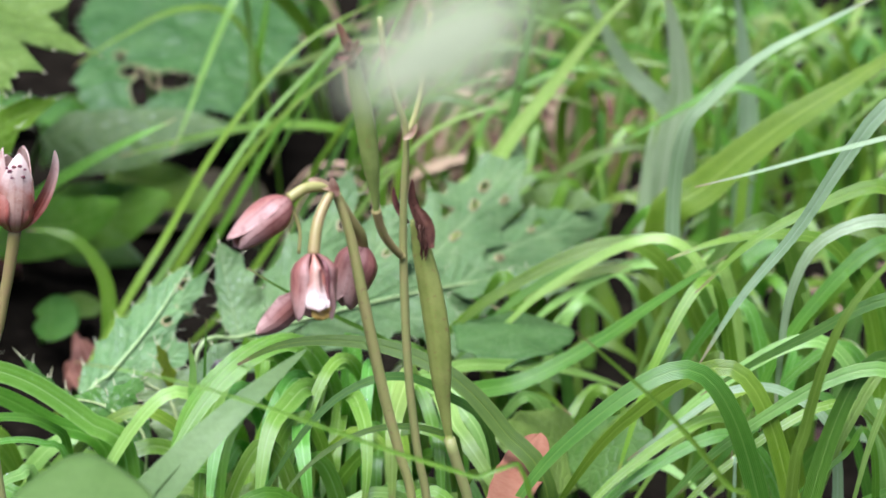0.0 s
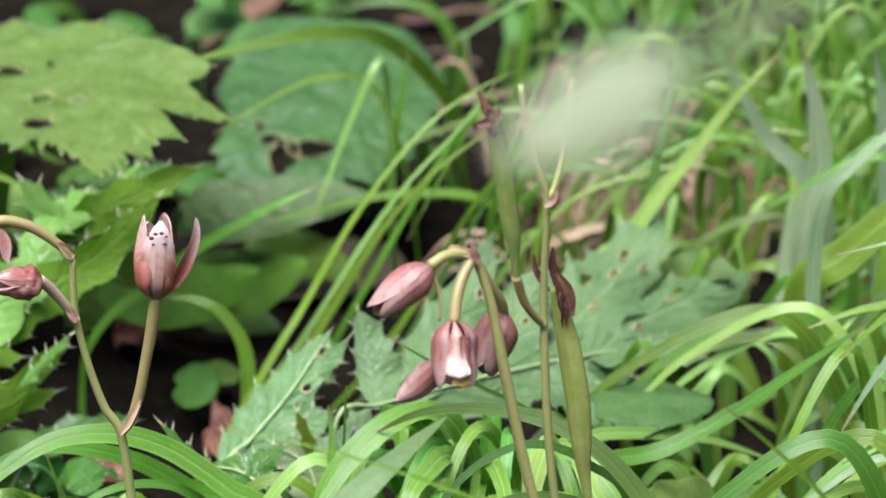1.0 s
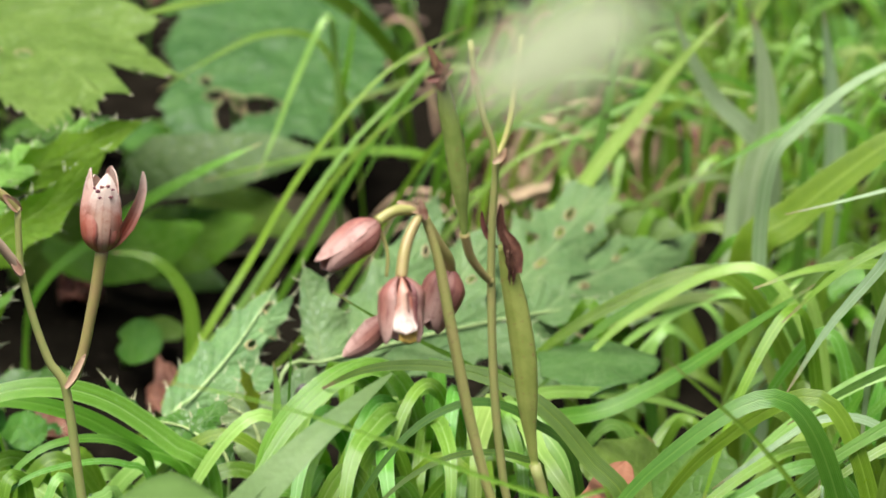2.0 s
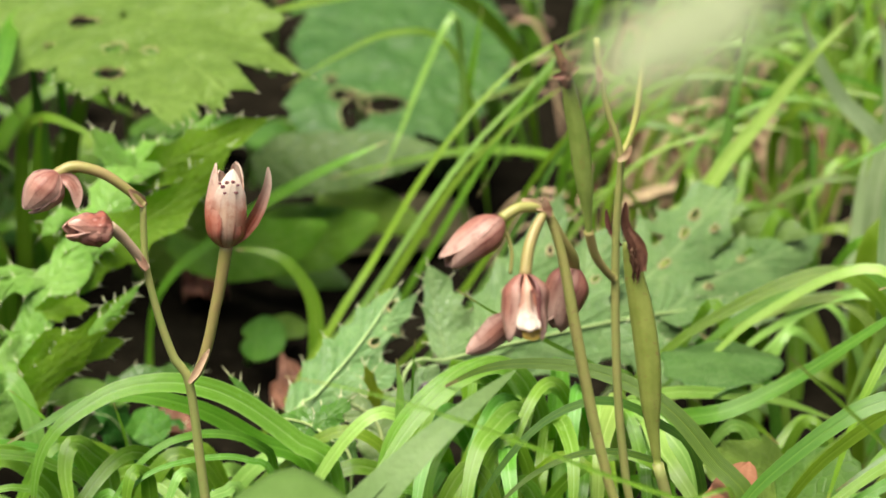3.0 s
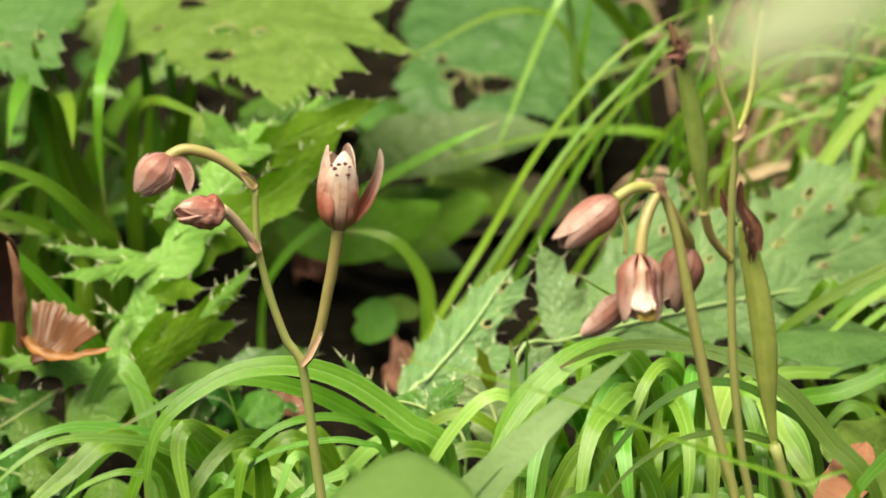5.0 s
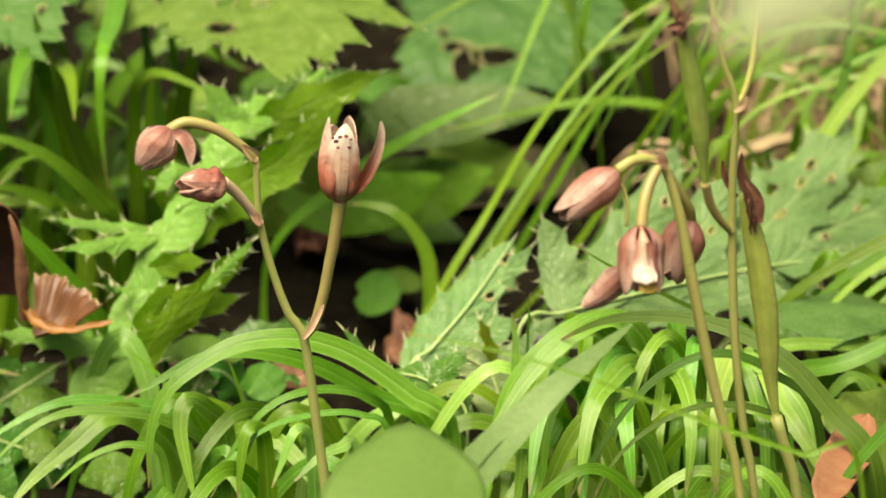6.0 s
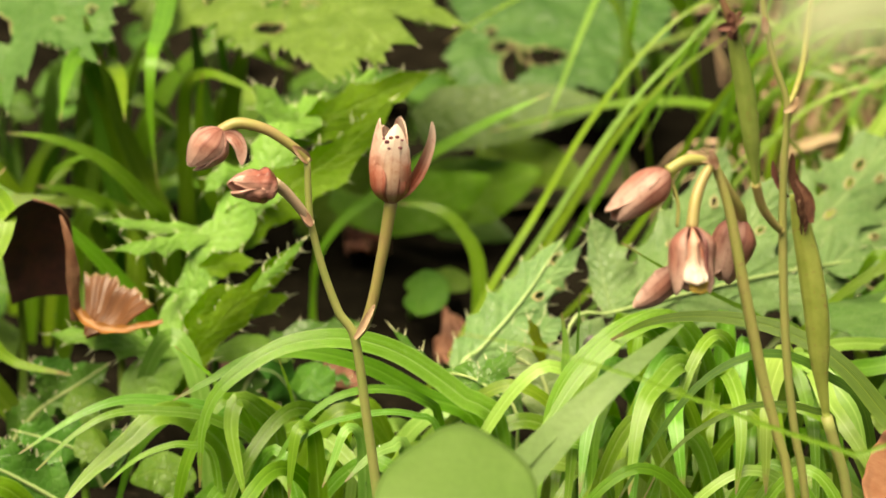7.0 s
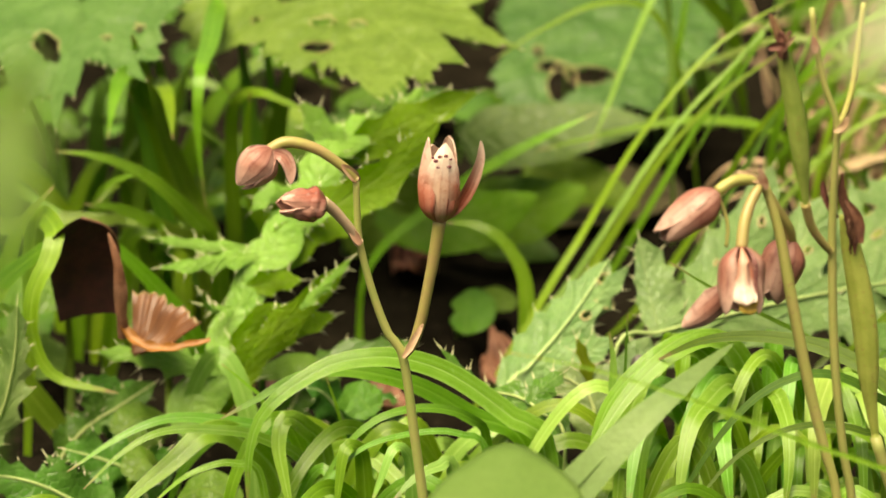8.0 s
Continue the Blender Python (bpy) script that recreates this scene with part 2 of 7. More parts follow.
# turned-over lobes: the yellow glow of light from behind is mixed into this green
M_UNDER = leaf_mat("thistle_underside_backlit", (0.21, 0.35, 0.014), (0.26, 0.40, 0.024), (0.36, 0.48, 0.08), "pinnate", 0.5, 0.6, 0.08)
M_RIB = plain_mat("leaf_rib", (0.36, 0.50, 0.18), (0.42, 0.56, 0.22), 200, 0.45, 0.3, 0.1)
M_STRAP = leaf_mat("strap_green", (0.16, 0.28, 0.085), (0.195, 0.32, 0.10), (0.23, 0.36, 0.12), "smooth", 0.5, 0.3, 0.05, 0.0)
M_RUST = plain_mat("dead_leaf_rust", (0.20, 0.06, 0.014), (0.30, 0.10, 0.03), 260, 0.45, 0.5, 0.2, (0.14, 0.05, 0.02))
M_TAN = plain_mat("dead_leaf_tan", (0.32, 0.15, 0.06), (0.42, 0.23, 0.11), 160, 0.6, 0.4, 0.2, (0.34, 0.15, 0.07))
M_YELLOWED = plain_mat("dying_leaf_yellow", (0.40, 0.30, 0.05), (0.48, 0.38, 0.09), 160, 0.6, 0.4, 0.25, (0.30, 0.20, 0.05))
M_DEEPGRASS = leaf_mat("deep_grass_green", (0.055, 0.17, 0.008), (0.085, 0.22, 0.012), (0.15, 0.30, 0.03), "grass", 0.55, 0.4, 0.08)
M_HOLERIM = plain_mat("hole_rim", (0.36, 0.30, 0.13), (0.45, 0.40, 0.2), 300, 0.6)
M_WATER = plain_mat("water", (0.9, 0.95, 0.95), (0.95, 0.97, 0.97), 100, 0.03, 0.0)
water = M_WATER.node_tree.nodes["Principled BSDF"]
water.inputs["Transmission Weight"].default_value = 1.0
water.inputs["IOR"].default_value = 1.33
M_HUSK = plain_mat("seed_grey", (0.06, 0.055, 0.05), (0.11, 0.10, 0.09), 500, 0.5, 0.4)
M_TWIG = plain_mat("twig_bark", (0.09, 0.06, 0.04), (0.16, 0.11, 0.075), 200, 0.8, 0.7)


# ---- building helpers ----
def part(name, bm, material, parent, label=""):
    me = bpy.data.meshes.new(name)
    bm.to_mesh(me)
    bm.free()
    for p in me.polygons:
        p.use_smooth = True
    for m in material if isinstance(material, (list, tuple)) else (material,):
        me.materials.append(m)
    ob = new(name, me)
    if parent is not None:
        ob.parent = parent
        ob.matrix_parent_inverse = Matrix.Translation(-parent.location)
    return tagged(ob, label)


def thing(name, loc, label, category, group="", kind=""):
    ob = new(name)
    ob.location = loc
    ob.empty_display_size = 0.01
    return tagged(ob, label, category, group, kind)


def ground_z(x, y):
    """Height of the forest floor: level by the orchids, rising gently behind them."""
    rise = 0.11 * min(max(y - 0.02, 0.0), 1.6)
    near = math.exp(-((x - 0.05) ** 2 + (y - 0.1) ** 2) / 4.0)
    lump = 0.006 * noise.noise((x * 9, y * 9, 0.3)) + 0.004 * noise.noise((x * 31, y * 31, 1.7))
    return rise + lump * near


def root(x, y, sink=0.004):
    return Vector((x, y, ground_z(x, y) - sink))


def spline(pts, n):
    """n + 1 points and tangents along a smooth line through pts, evenly spaced."""
    p = [Vector(q) for q in pts]
    if len(p) == 2:
        p = [p[0], (p[0] + p[1]) / 2, p[1]]
    e = [p[0] * 2 - p[1], *p, p[-1] * 2 - p[-2]]
    fine = []
    for i in range(1, len(e) - 2):
        a, b, c, d = e[i - 1], e[i], e[i + 1], e[i + 2]
        for k in range(16):
            s = k / 16
            fine.append(0.5 * (2 * b + (c - a) * s + (2 * a - 5 * b + 4 * c - d) * s * s + (3 * b - a - 3 * c + d) * s ** 3))
    fine.append(p[-1])
    cum = [0.0]
    for a, b in zip(fine, fine[1:]):
        cum.append(cum[-1] + (b - a).length)
    out, j = [], 0
    for i in range(n + 1):
        want = cum[-1] * i / n
        while j < len(cum) - 2 and cum[j + 1] < want:
            j += 1
        s = (want - cum[j]) / max(cum[j + 1] - cum[j], 1e-9)
        out.append(fine[j].lerp(fine[j + 1], min(max(s, 0), 1)))
    tan = [(out[min(i + 1, n)] - out[max(i - 1, 0)]).normalized() for i in range(n + 1)]
    return out, tan


FACING = Vector((0.0, -0.85, 0.53))


def grid_faces(bm, rows, uv, closed=False, skip=None, mat=0):
    lay = bm.loops.layers.uv.verify()
    for i in range(len(rows) - 1):
        m = len(rows[i])
        for j in range(m if closed else m - 1):
            k = (j + 1) % m
            if skip and skip(i, j):
                continue
            vs = (rows[i][j], rows[i][k], rows[i + 1][k], rows[i + 1][j])
            if len(set(vs)) < 4:
                continue
            f = bm.faces.new(vs)
            f.material_index = mat
            for l, (a, b) in zip(f.loops, ((i, j), (i, j + 1), (i + 1, j + 1), (i + 1, j))):
                l[uv_key(lay)].uv = uv(a, b)


def uv_key(lay):
    return lay


def tube(bm, pts, radii, sides=8, n=None, ribs=0.0, ribcount=6, mat=0):
    """A round stem of changing thickness along a smooth line."""
    n = n or max(8, 6 * len(pts))
    c, t = spline(pts, n)
    up = Vector((0.3, -0.8, 0.2))
    rows = []
    for i in range(n + 1):
        s = i / n * (len(radii) - 1)
        k = min(int(s), len(radii) - 2)
        r = radii[k] + (radii[k + 1] - radii[k]) * (s - k)
        a = t[i].cross(up).normalized()
        b = a.cross(t[i])
        row = []
        for j in range(sides):
            q = 2 * math.pi * j / sides
            rr = r * (1 + ribs * math.cos(ribcount * q))
            row.append(bm.verts.new(c[i] + rr * (math.cos(q) * a + math.sin(q) * b)))
        rows.append(row)
    grid_faces(bm, rows, lambda i, j: (j / sides, i / n), closed=True, mat=mat)
    for end in (rows[0], rows[-1]):
        f = bm.faces.new(end)
        f.material_index = mat
    return c, t


def blade_mesh(pts, width, twist=0.0, fold=0.15, facing=FACING, n=42, blunt=2.4, foot=0.6, full=0.22, tail=0.75):
    """A grass leaf: a keeled ribbon, thin but closed, narrow at the foot and drawn out to a point."""
    bm = bmesh.new()
    c, t = spline(pts, n)
    across = (-1, -0.5, 0, 0.5, 1)
    upper, under = [], []
    ph = 60 * pts[0][0] + 37 * pts[-1][2]
    for i in range(n + 1):
        s = i / n
        rise = min(s / full, 1.0)
        w = 0.5 * width * (foot + (1 - foot) * rise * rise * (3 - 2 * rise)) * max(1 - s ** blunt, 0.0) ** tail + 0.00012
        side = t[i].cross(Vector(facing)).normalized()
        a = twist * s + 0.25 * math.sin(5 * s + ph)
        nor = side.cross(t[i]).normalized()
        side, nor = side * math.cos(a) + nor * math.sin(a), nor * math.cos(a) - side * math.sin(a)
        th = min(0.00014, 0.1 * w)
        ripple = 0.06 * w * math.sin(19 * s + ph)
        up, un = [], []
        for u in across:
            q = c[i] + side * (w * u) + nor * (fold * w * (abs(u) - 0.5) + ripple * u)
            e = th * (1 - u * u)
            up.append(bm.verts.new(q + nor * e))
            un.append(bm.verts.new(q - nor * e))
        upper.append(up)
        under.append(un[::-1])
    for rows in (upper, under):
        grid_faces(bm, rows, lambda i, j: (j / 4, i / n))
    return bm


def blade(parent, pts, width, material=None, name="blade", label="", **shape):
    return part(name, blade_mesh(pts, width, **shape), material or M_SEDGE, parent, label)


def sheet(bm, pts, left, right, facing=FACING, n=60, m=5, cup=0.15, wave=0.0, waves=5, holes=(), thick=0.0003, shear=0.0, mat=0, quilt=0.0):
    """A leaf sheet along a midrib: left(s) and right(s) give the half widths; holes are (s, u, ds, du)."""
    c, t = spline(pts, n)
    top, bot = [], []
    for i in range(n + 1):
        s = i / n
        side = t[i].cross(Vector(facing)).normalized()
        nor = side.cross(t[i]).normalized()
        lo, hi = [], []
        for j in range(-m, m + 1):
            u = j / m
            w = (right(s) if j > 0 else left(s)) if j else 0.0
            d = w * abs(u)
            lift = cup * d * abs(u) + wave * abs(u) ** 1.5 * w * math.sin(2 * math.pi * waves * s + (1.3 if j > 0 else 0))
            if quilt:
                lift += quilt * 0.0045 * (1 - u * u) * min(abs(u) * 4, 1) * math.cos(2 * math.pi * (8 * s - 1.8 * abs(u) + 0.5))
            q = c[i] + side * (d * (1 if j > 0 else -1)) + t[i] * (shear * d) + nor * lift
            e = thick / 2 * (1 - u * u)
            hi.append(bm.verts.new(q + nor * e))
            lo.append(bm.verts.new(q - nor * e))
        top.append(hi)
        bot.append(lo)

    def inside(i, j):
        s, u = (i + 0.5) / n, (j + 0.5 - m) / m
        return any(((s - a) / da) ** 2 + ((u - b) / db) ** 2 < 1 for a, b, da, db in holes)
    uv = lambda i, j: (j / (2 * m), i / n)
    grid_faces(bm, top, uv, skip=inside, mat=mat)
    grid_faces(bm, [r[::-1] for r in bot], lambda i, j: (1 - j / (2 * m), i / n), skip=lambda i, j: inside(i, 2 * m - 1 - j), mat=mat)
    return c, t


def spike(bm, p, d, length, r, mat=1):
    """A stiff prickle."""
    d = Vector(d).normalized()
    a = d.orthogonal().normalized()
    b = d.cross(a)
    ring = [bm.verts.new(Vector(p) + r * (math.cos(q) * a + math.sin(q) * b)) for q in (0, 2.094, 4.189)]
    tip = bm.verts.new(Vector(p) + d * length)
    for i in range(3):
        f = bm.faces.new((ring[i], ring[(i + 1) % 3], tip))
        f.material_index = mat


def thorny(width, lobes, length, seed, cut=0.5, start=0.14, jag=1.0):
    """Half width of a jagged margin: pointed lobes, edged with small teeth. Returns it with the places of the points."""
    r = random.Random(seed)
    peaks = [((k + 0.6 + r.uniform(-0.2, 0.2)) / lobes, r.uniform(0.75, 1.1)) for k in range(lobes)]
    teeth = max(round(length / 0.0056), 4)
    deep = min(0.0034, 0.42 * width) * jag

    def half(s):
        body = min(s / start, 1.0) ** 0.7 * max(1 - s ** 2.8, 0) ** 0.8
        best = 1 - cut
        for p, h in peaks:
            d = abs(s - p) * lobes * (0.9 if s < p else 1.6)
            best = max(best, h * (1 - cut * min(d, 1.0) ** 0.8))
        at = s * teeth + seed * 0.37 + 0.45 * math.sin(9 * s + seed) + 0.3 * math.sin(23 * s + 2 * seed)
        tooth = abs(2 * (at % 1.0) - 1) ** 1.7
        bite = deep * (0.65 + 0.5 * math.sin(7 * s + 3 * seed) + 0.35 * math.sin(17 * s + seed))
        return width * 0.05 + body * max(width * best - max(bite, 0) * (1 - tooth), 0.2 * width * best) + 0.00015
    return half, [p for p, h in peaks if p < 0.97], teeth


def spiny_leaf(parent, pts, width, lobes, material, seed=1, name="leaf", facing=FACING, holes=(), teeth=5, cut=0.5, cup=0.12, right=None, wave=0.22, start=0.14, fine=7, jag=1.0):
    """A thistle leaf on a stalk from the ground: a midrib body and side lobes with wavy, pointed, prickly margins; lobes are (points, half width[, 2 if its underside shows])."""
    r = random.Random(seed)
    bm = bmesh.new()
    for k, (p, w, *more) in enumerate([(pts[1:], width), *lobes]):
        main = k == 0
        under = more[:1]
        gaps = holes if main else (more[1] if len(more) > 1 else ())
        count = teeth if main else 3
        length = sum((Vector(u) - Vector(v)).length for u, v in zip(p, p[1:]))
        a, pa, small = thorny(w, count, length, seed * 31 + k, cut, start if main else 0.14, jag if main else 0.5 + 0.5 * jag)
        b, pb, small = thorny(right if main and right else w, count, length, seed * 57 + k, cut, start if main else 0.14, jag if main else 0.5 + 0.5 * jag)
        n = min(max(small * 12, 40), 300)
        m = fine if main else 16 if gaps else 5
        phase = 0.8 * math.sin(seed + k)
        c, t = sheet(bm, p, a, b, facing, n, m, cup + r.uniform(-0.08, 0.08), wave, count / 2, gaps, mat=under[0] if under else 0, shear=0.35)
        spike(bm, c[-1] - t[-1] * 0.0008, t[-1], 0.0038, 0.0003)
        for half, places, sgn in ((a, pa, -1), (b, pb, 1)):
            for q in [*places, *((e + 0.5) / small for e in range(1, small - 1))]:
                i = min(int(q * n + 0.5), n)
                big = q in places
                near = range(max(i - 4, 0), min(i + 5, n + 1))
                i = max(near, key=lambda e: half(e / n)) if not big else i
                w0 = half(i / n)
                side = t[i].cross(Vector(facing)).normalized() * sgn
                up = (side * sgn).cross(t[i]).normalized()
                lift = cup * w0 + wave * w0 * math.sin(math.pi * count * i / n + (1.3 if sgn > 0 else 0))
                at = c[i] + side * w0 * 0.97 + t[i] * 0.35 * w0 + up * lift
                spike(bm, at, side + t[i] * 0.8 + Vector((0, 0, r.uniform(-0.2, 0.4))), r.uniform(0.0014, 0.0026) if big else r.uniform(0.0006, 0.0012), 0.0002 if big else 0.00014)
        for hs, hu, ds, du in gaps:
            ring = []
            for e in range(13):
                q = 2 * math.pi * e / 12
                ss, uu = hs + 1.05 * ds * math.cos(q), hu + 1.05 * du * math.sin(q)
                i = min(max(int(ss * n + 0.5), 0), n)
                side = t[i].cross(Vector(facing)).normalized()
                up = side.cross(t[i]).normalized()
                d = (b if uu > 0 else a)(hs) * abs(uu)
                ring.append(c[i] + side * math.copysign(d, uu) + t[i] * 0.35 * d + up * (cup * d * abs(uu) + 0.0003))
            tube(bm, ring, [0.00018, 0.0003, 0.0002], 5, 24, mat=1)
    tube(bm, [Vector(q) + Vector(facing) * 0.0001 for q in pts], [width * 0.012 + 0.0006, width * 0.012 + 0.0004, 0.0002], 6, 50, mat=3)
    return part(name, bm, (material, M_SPINE, M_UNDER, M_RIB, M_STRAW), parent)


def barbed(width, points, depth, seed, foot=0.5):
    """Half width of a thistle margin: hollow bays that climb to sharp points. Returns it with the places of the points."""
    r = random.Random(seed)
    peaks = [(k + 0.75 + r.uniform(-0.2, 0.2)) / (points + 0.5) for k in range(points)]
    marks = [-0.2, *peaks, 1.12]
    high = [r.uniform(0.8, 1.1) for k in marks]

    def half(s):
        env = (foot + (1 - foot) * min(s / 0.3, 1)) * max(1 - s ** 2.4, 0) ** 0.75
        k = max(i for i in range(len(marks) - 1) if marks[i] <= s)
        x = (s - marks[k]) / (marks[k + 1] - marks[k])
        g = (1 - (x / 0.35) ** 0.7) * high[k] if x < 0.35 else ((x - 0.35) / 0.65) ** 1.8 * high[k + 1]
        rough = 0.05 * noise.noise((s * 40, seed * 1.7, width * 900))
        return width * env * (1 - depth + depth * g + rough) + 0.00015
    return half, peaks


def scalloped(width, bumps, depth, seed, foot=0.6):
    """Half width of a margin that bulges in soft round lobes."""
    ph = random.Random(seed).random()

    def half(s):
        env = (foot + (1 - foot) * min(s / 0.2, 1)) * max(1 - s ** 3.5, 0) ** 0.6
        return width * env * (1 - depth * (1 - abs(math.sin(math.pi * (bumps * s + ph))) ** 0.7)) + 0.00015
    return half, [(k + 1 - ph) / bumps for k in range(bumps) if 0.03 < (k + 1 - ph) / bumps < 0.97]


LIT, TURNED = Vector((-0.1, -0.8, 0.6)), Vector((0.3, -0.93, 0.2))


def thorn_leaf(parent, rib, sheets, material, seed, name="leaf", prickle=1.45, quilt=0.045):
    """A thistle leaf: rib is its midrib from the ground up; sheets are its blade and lobes, each
    (line, half width to either side, points (negative: round bulges), depth of the bays, 0 upper face or 2 underside[, holes])."""
    r = random.Random(seed)
    bm = bmesh.new()
    for k, (p, wa, wb, points, depth, face, *more) in enumerate(sheets):
        gaps = more[0] if more else ()
        length = sum((Vector(u) - Vector(v)).length for u, v in zip(p, p[1:]))
        shape = barbed if points > 0 else scalloped
        a, pa = shape(wa, abs(points), depth, seed * 31 + k)
        b, pb = shape(wb, abs(points), depth, seed * 57 + k)
        n = min(max(int(length / 0.00035), 40), 320)
        m = 22 if gaps else 8
        way = TURNED if face == 2 else LIT
        cup = r.uniform(0.02, 0.16) if face == 2 else -0.12
        c, t = sheet(bm, p, a, b, way, n, m, cup, 0.2, max(abs(points), 2) / 2, gaps, mat=face, shear=0.3 if points > 0 else 0.0, quilt=quilt * (0.45 if face == 2 else 1.0))
        if points > 0:
            spike(bm, c[-1] - t[-1] * 0.001, t[-1], 0.0032 * prickle, 0.00028)
        for half, places, sgn in ((a, pa, -1), (b, pb, 1)):
            fine = [r.random() for e in range(int(length / 0.0035))]
            for q in [*places, *fine]:
                i = min(int(q * n + 0.5), n)
                w0 = half(i / n)
                side = t[i].cross(way).normalized() * sgn
                up = (side * sgn).cross(t[i]).normalized()
                lift = cup * w0 + 0.2 * w0 * math.sin(math.pi * max(abs(points), 2) * i / n + (1.3 if sgn > 0 else 0))
                lean = 0.3 if points > 0 else 0.0
                at = c[i] + side * w0 * 0.95 + t[i] * lean * w0 + up * lift
                size = r.uniform(0.0016, 0.0028) if q in places and points > 0 else r.uniform(0.0005, 0.0011)
                spike(bm, at, side + t[i] * r.uniform(0.4, 1.0) + Vector((0, 0, r.uniform(-0.2, 0.4))), size * prickle, 0.00022 if size > 0.0014 else 0.00013)
        for hs, hu, ds, du in gaps:
            ring = []
            for e in range(13):
                q = 2 * math.pi * e / 12
                ss, uu = hs + 1.04 * ds * math.cos(q), hu + 1.04 * du * math.sin(q)
                i = min(max(int(ss * n + 0.5), 0), n)
                side = t[i].cross(way).normalized()
                up = side.cross(t[i]).normalized()
                d = (b if uu > 0 else a)(min(max(ss, 0), 1)) * abs(uu)
                ring.append(c[i] + side * math.copysign(d, uu) + t[i] * (0.3 * d if points > 0 else 0) + up * (cup * d * abs(uu) + 0.0003))
            tube(bm, ring, [0.00022, 0.00036, 0.00024], 5, 24, mat=4)
    if rib:
        tube(bm, [Vector(q) + FACING * 0.0009 for q in rib], [0.0008, 0.00055, 0.00045, 0.0002], 6, 60, mat=3)
    return part(name, bm, (material, M_SPINE, M_UNDER, M_RIB, M_HOLERIM), parent)


def toothed(knots, saw, bite, seed=0):
    """Outline of a lobed leaf from its points and bays: knots are (degrees, reach), in turn; fine teeth are added."""
    spots = sorted((math.radians(a) % (2 * math.pi), h) for a, h in knots)
    loop = [(spots[-1][0] - 2 * math.pi, spots[-1][1]), *spots, (spots[0][0] + 2 * math.pi, spots[0][1])]

    def radius(q):
        q %= 2 * math.pi
        for (a, ha), (b, hb) in zip(loop, loop[1:]):
            if a <= q <= b:
                x = (q - a) / (b - a)
                x = x ** 1.5 if hb > ha else 1 - (1 - x) ** 1.5
                tooth = abs(2 * ((q * saw / (2 * math.pi) + 0.4 * math.sin(5 * q + seed)) % 1.0) - 1) ** 1.5
                return (ha + (hb - ha) * x) * (1 - bite * (0.6 + 0.4 * math.sin(9 * q + seed)) * tooth)
        return loop[0][1]
    return radius


def torn(seed, q):
    return 1 + 0.55 * noise.noise((1.3 * math.cos(q) + 17 * seed, 1.3 * math.sin(q), 4 * seed))


def polar_leaf(center, tip, side, radius, rings=10, n=180, dome=0.1, wave=0.05, waves=5, thick=0.0003, holes=(), spines=0.0, pucker=0.0):
    """A broad leaf blade round a centre: tip and side are points that set its plane and size, radius(angle) its outline."""
    bm = bmesh.new()
    c = Vector(center)
    a, b = Vector(tip) - c, Vector(side) - c
    nor = a.cross(b).normalized()
    if nor.dot(FACING) < 0:
        nor = -nor
    size = (a.length + b.length) / 2
    layers = []
    for off in (thick / 2, -thick / 2):
        rows = []
        for i in range(rings + 1):
            rr = max(i / rings, 0.01)
            row = []
            for j in range(n):
                q = 2 * math.pi * j / n
                k = rr * (radius(q) if i > 2 else (radius(q) * i / 3 + 0.6 * (3 - i) / 3))
                lift = -dome * size * k * k + wave * size * k * k * math.sin(waves * q + 0.7)
                at = c + a * (k * math.cos(q)) + b * (k * math.sin(q))
                if pucker:
                    lift += pucker * (noise.noise(at * 95) + 0.5 * noise.noise(at * 240)) 
                row.append(bm.verts.new(at + nor * (lift + off)))
            rows.append(row)
        layers.append(rows)

    def gone(i, j):
        q, k = 2 * math.pi * (j + 0.5) / n, (i + 0.5) / rings * radius(2 * math.pi * (j + 0.5) / n)
        x, y = k * math.cos(q), k * math.sin(q)
        return any(math.hypot((x - hx) / ha, (y - hy) / hb) < torn(hx, math.atan2((y - hy) / hb, (x - hx) / ha)) for hx, hy, ha, hb in holes)

    def uv(i, j):
        q = 2 * math.pi * j / n
        k = 0.5 * i / rings
        return (0.5 + k * math.cos(q), 0.5 + k * math.sin(q))
    grid_faces(bm, layers[0], uv, closed=True, skip=gone)
    grid_faces(bm, layers[1], uv, closed=True, skip=gone)
    for hx, hy, ha, hb in holes:
        ring = []
        for e in range(13):
            k = 1.02 * torn(hx, e * math.pi / 6)
            x, y = hx + k * ha * math.cos(e * math.pi / 6), hy + k * hb * math.sin(e * math.pi / 6)
            kk, q = math.hypot(x, y), math.atan2(y, x)
            ring.append(c + a * x + b * y + nor * (-dome * size * kk * kk + wave * size * kk * kk * math.sin(waves * q + 0.7) + 0.0003))
        tube(bm, ring, [0.0001, 0.0002, 0.00012], 5, 24, mat=2)
    if spines:
        rad = [radius(2 * math.pi * j / n) for j in range(n)]
        for j in range(n):
            if rad[j] >= rad[j - 1] and rad[j] > rad[(j + 1) % n] and rad[j] > rad[j - 3]:
                p = layers[0][-1][j].co
                spike(bm, p, p - c, spines, 0.0003)
    grid_faces(bm, [layers[0][-1], layers[1][-1]], lambda i, j: uv(rings, j), closed=True)
    bm.faces.new(layers[0][0])
    bm.faces.new(layers[1][0])
    bmesh.ops.recalc_face_normals(bm, faces=bm.faces)
    return bm


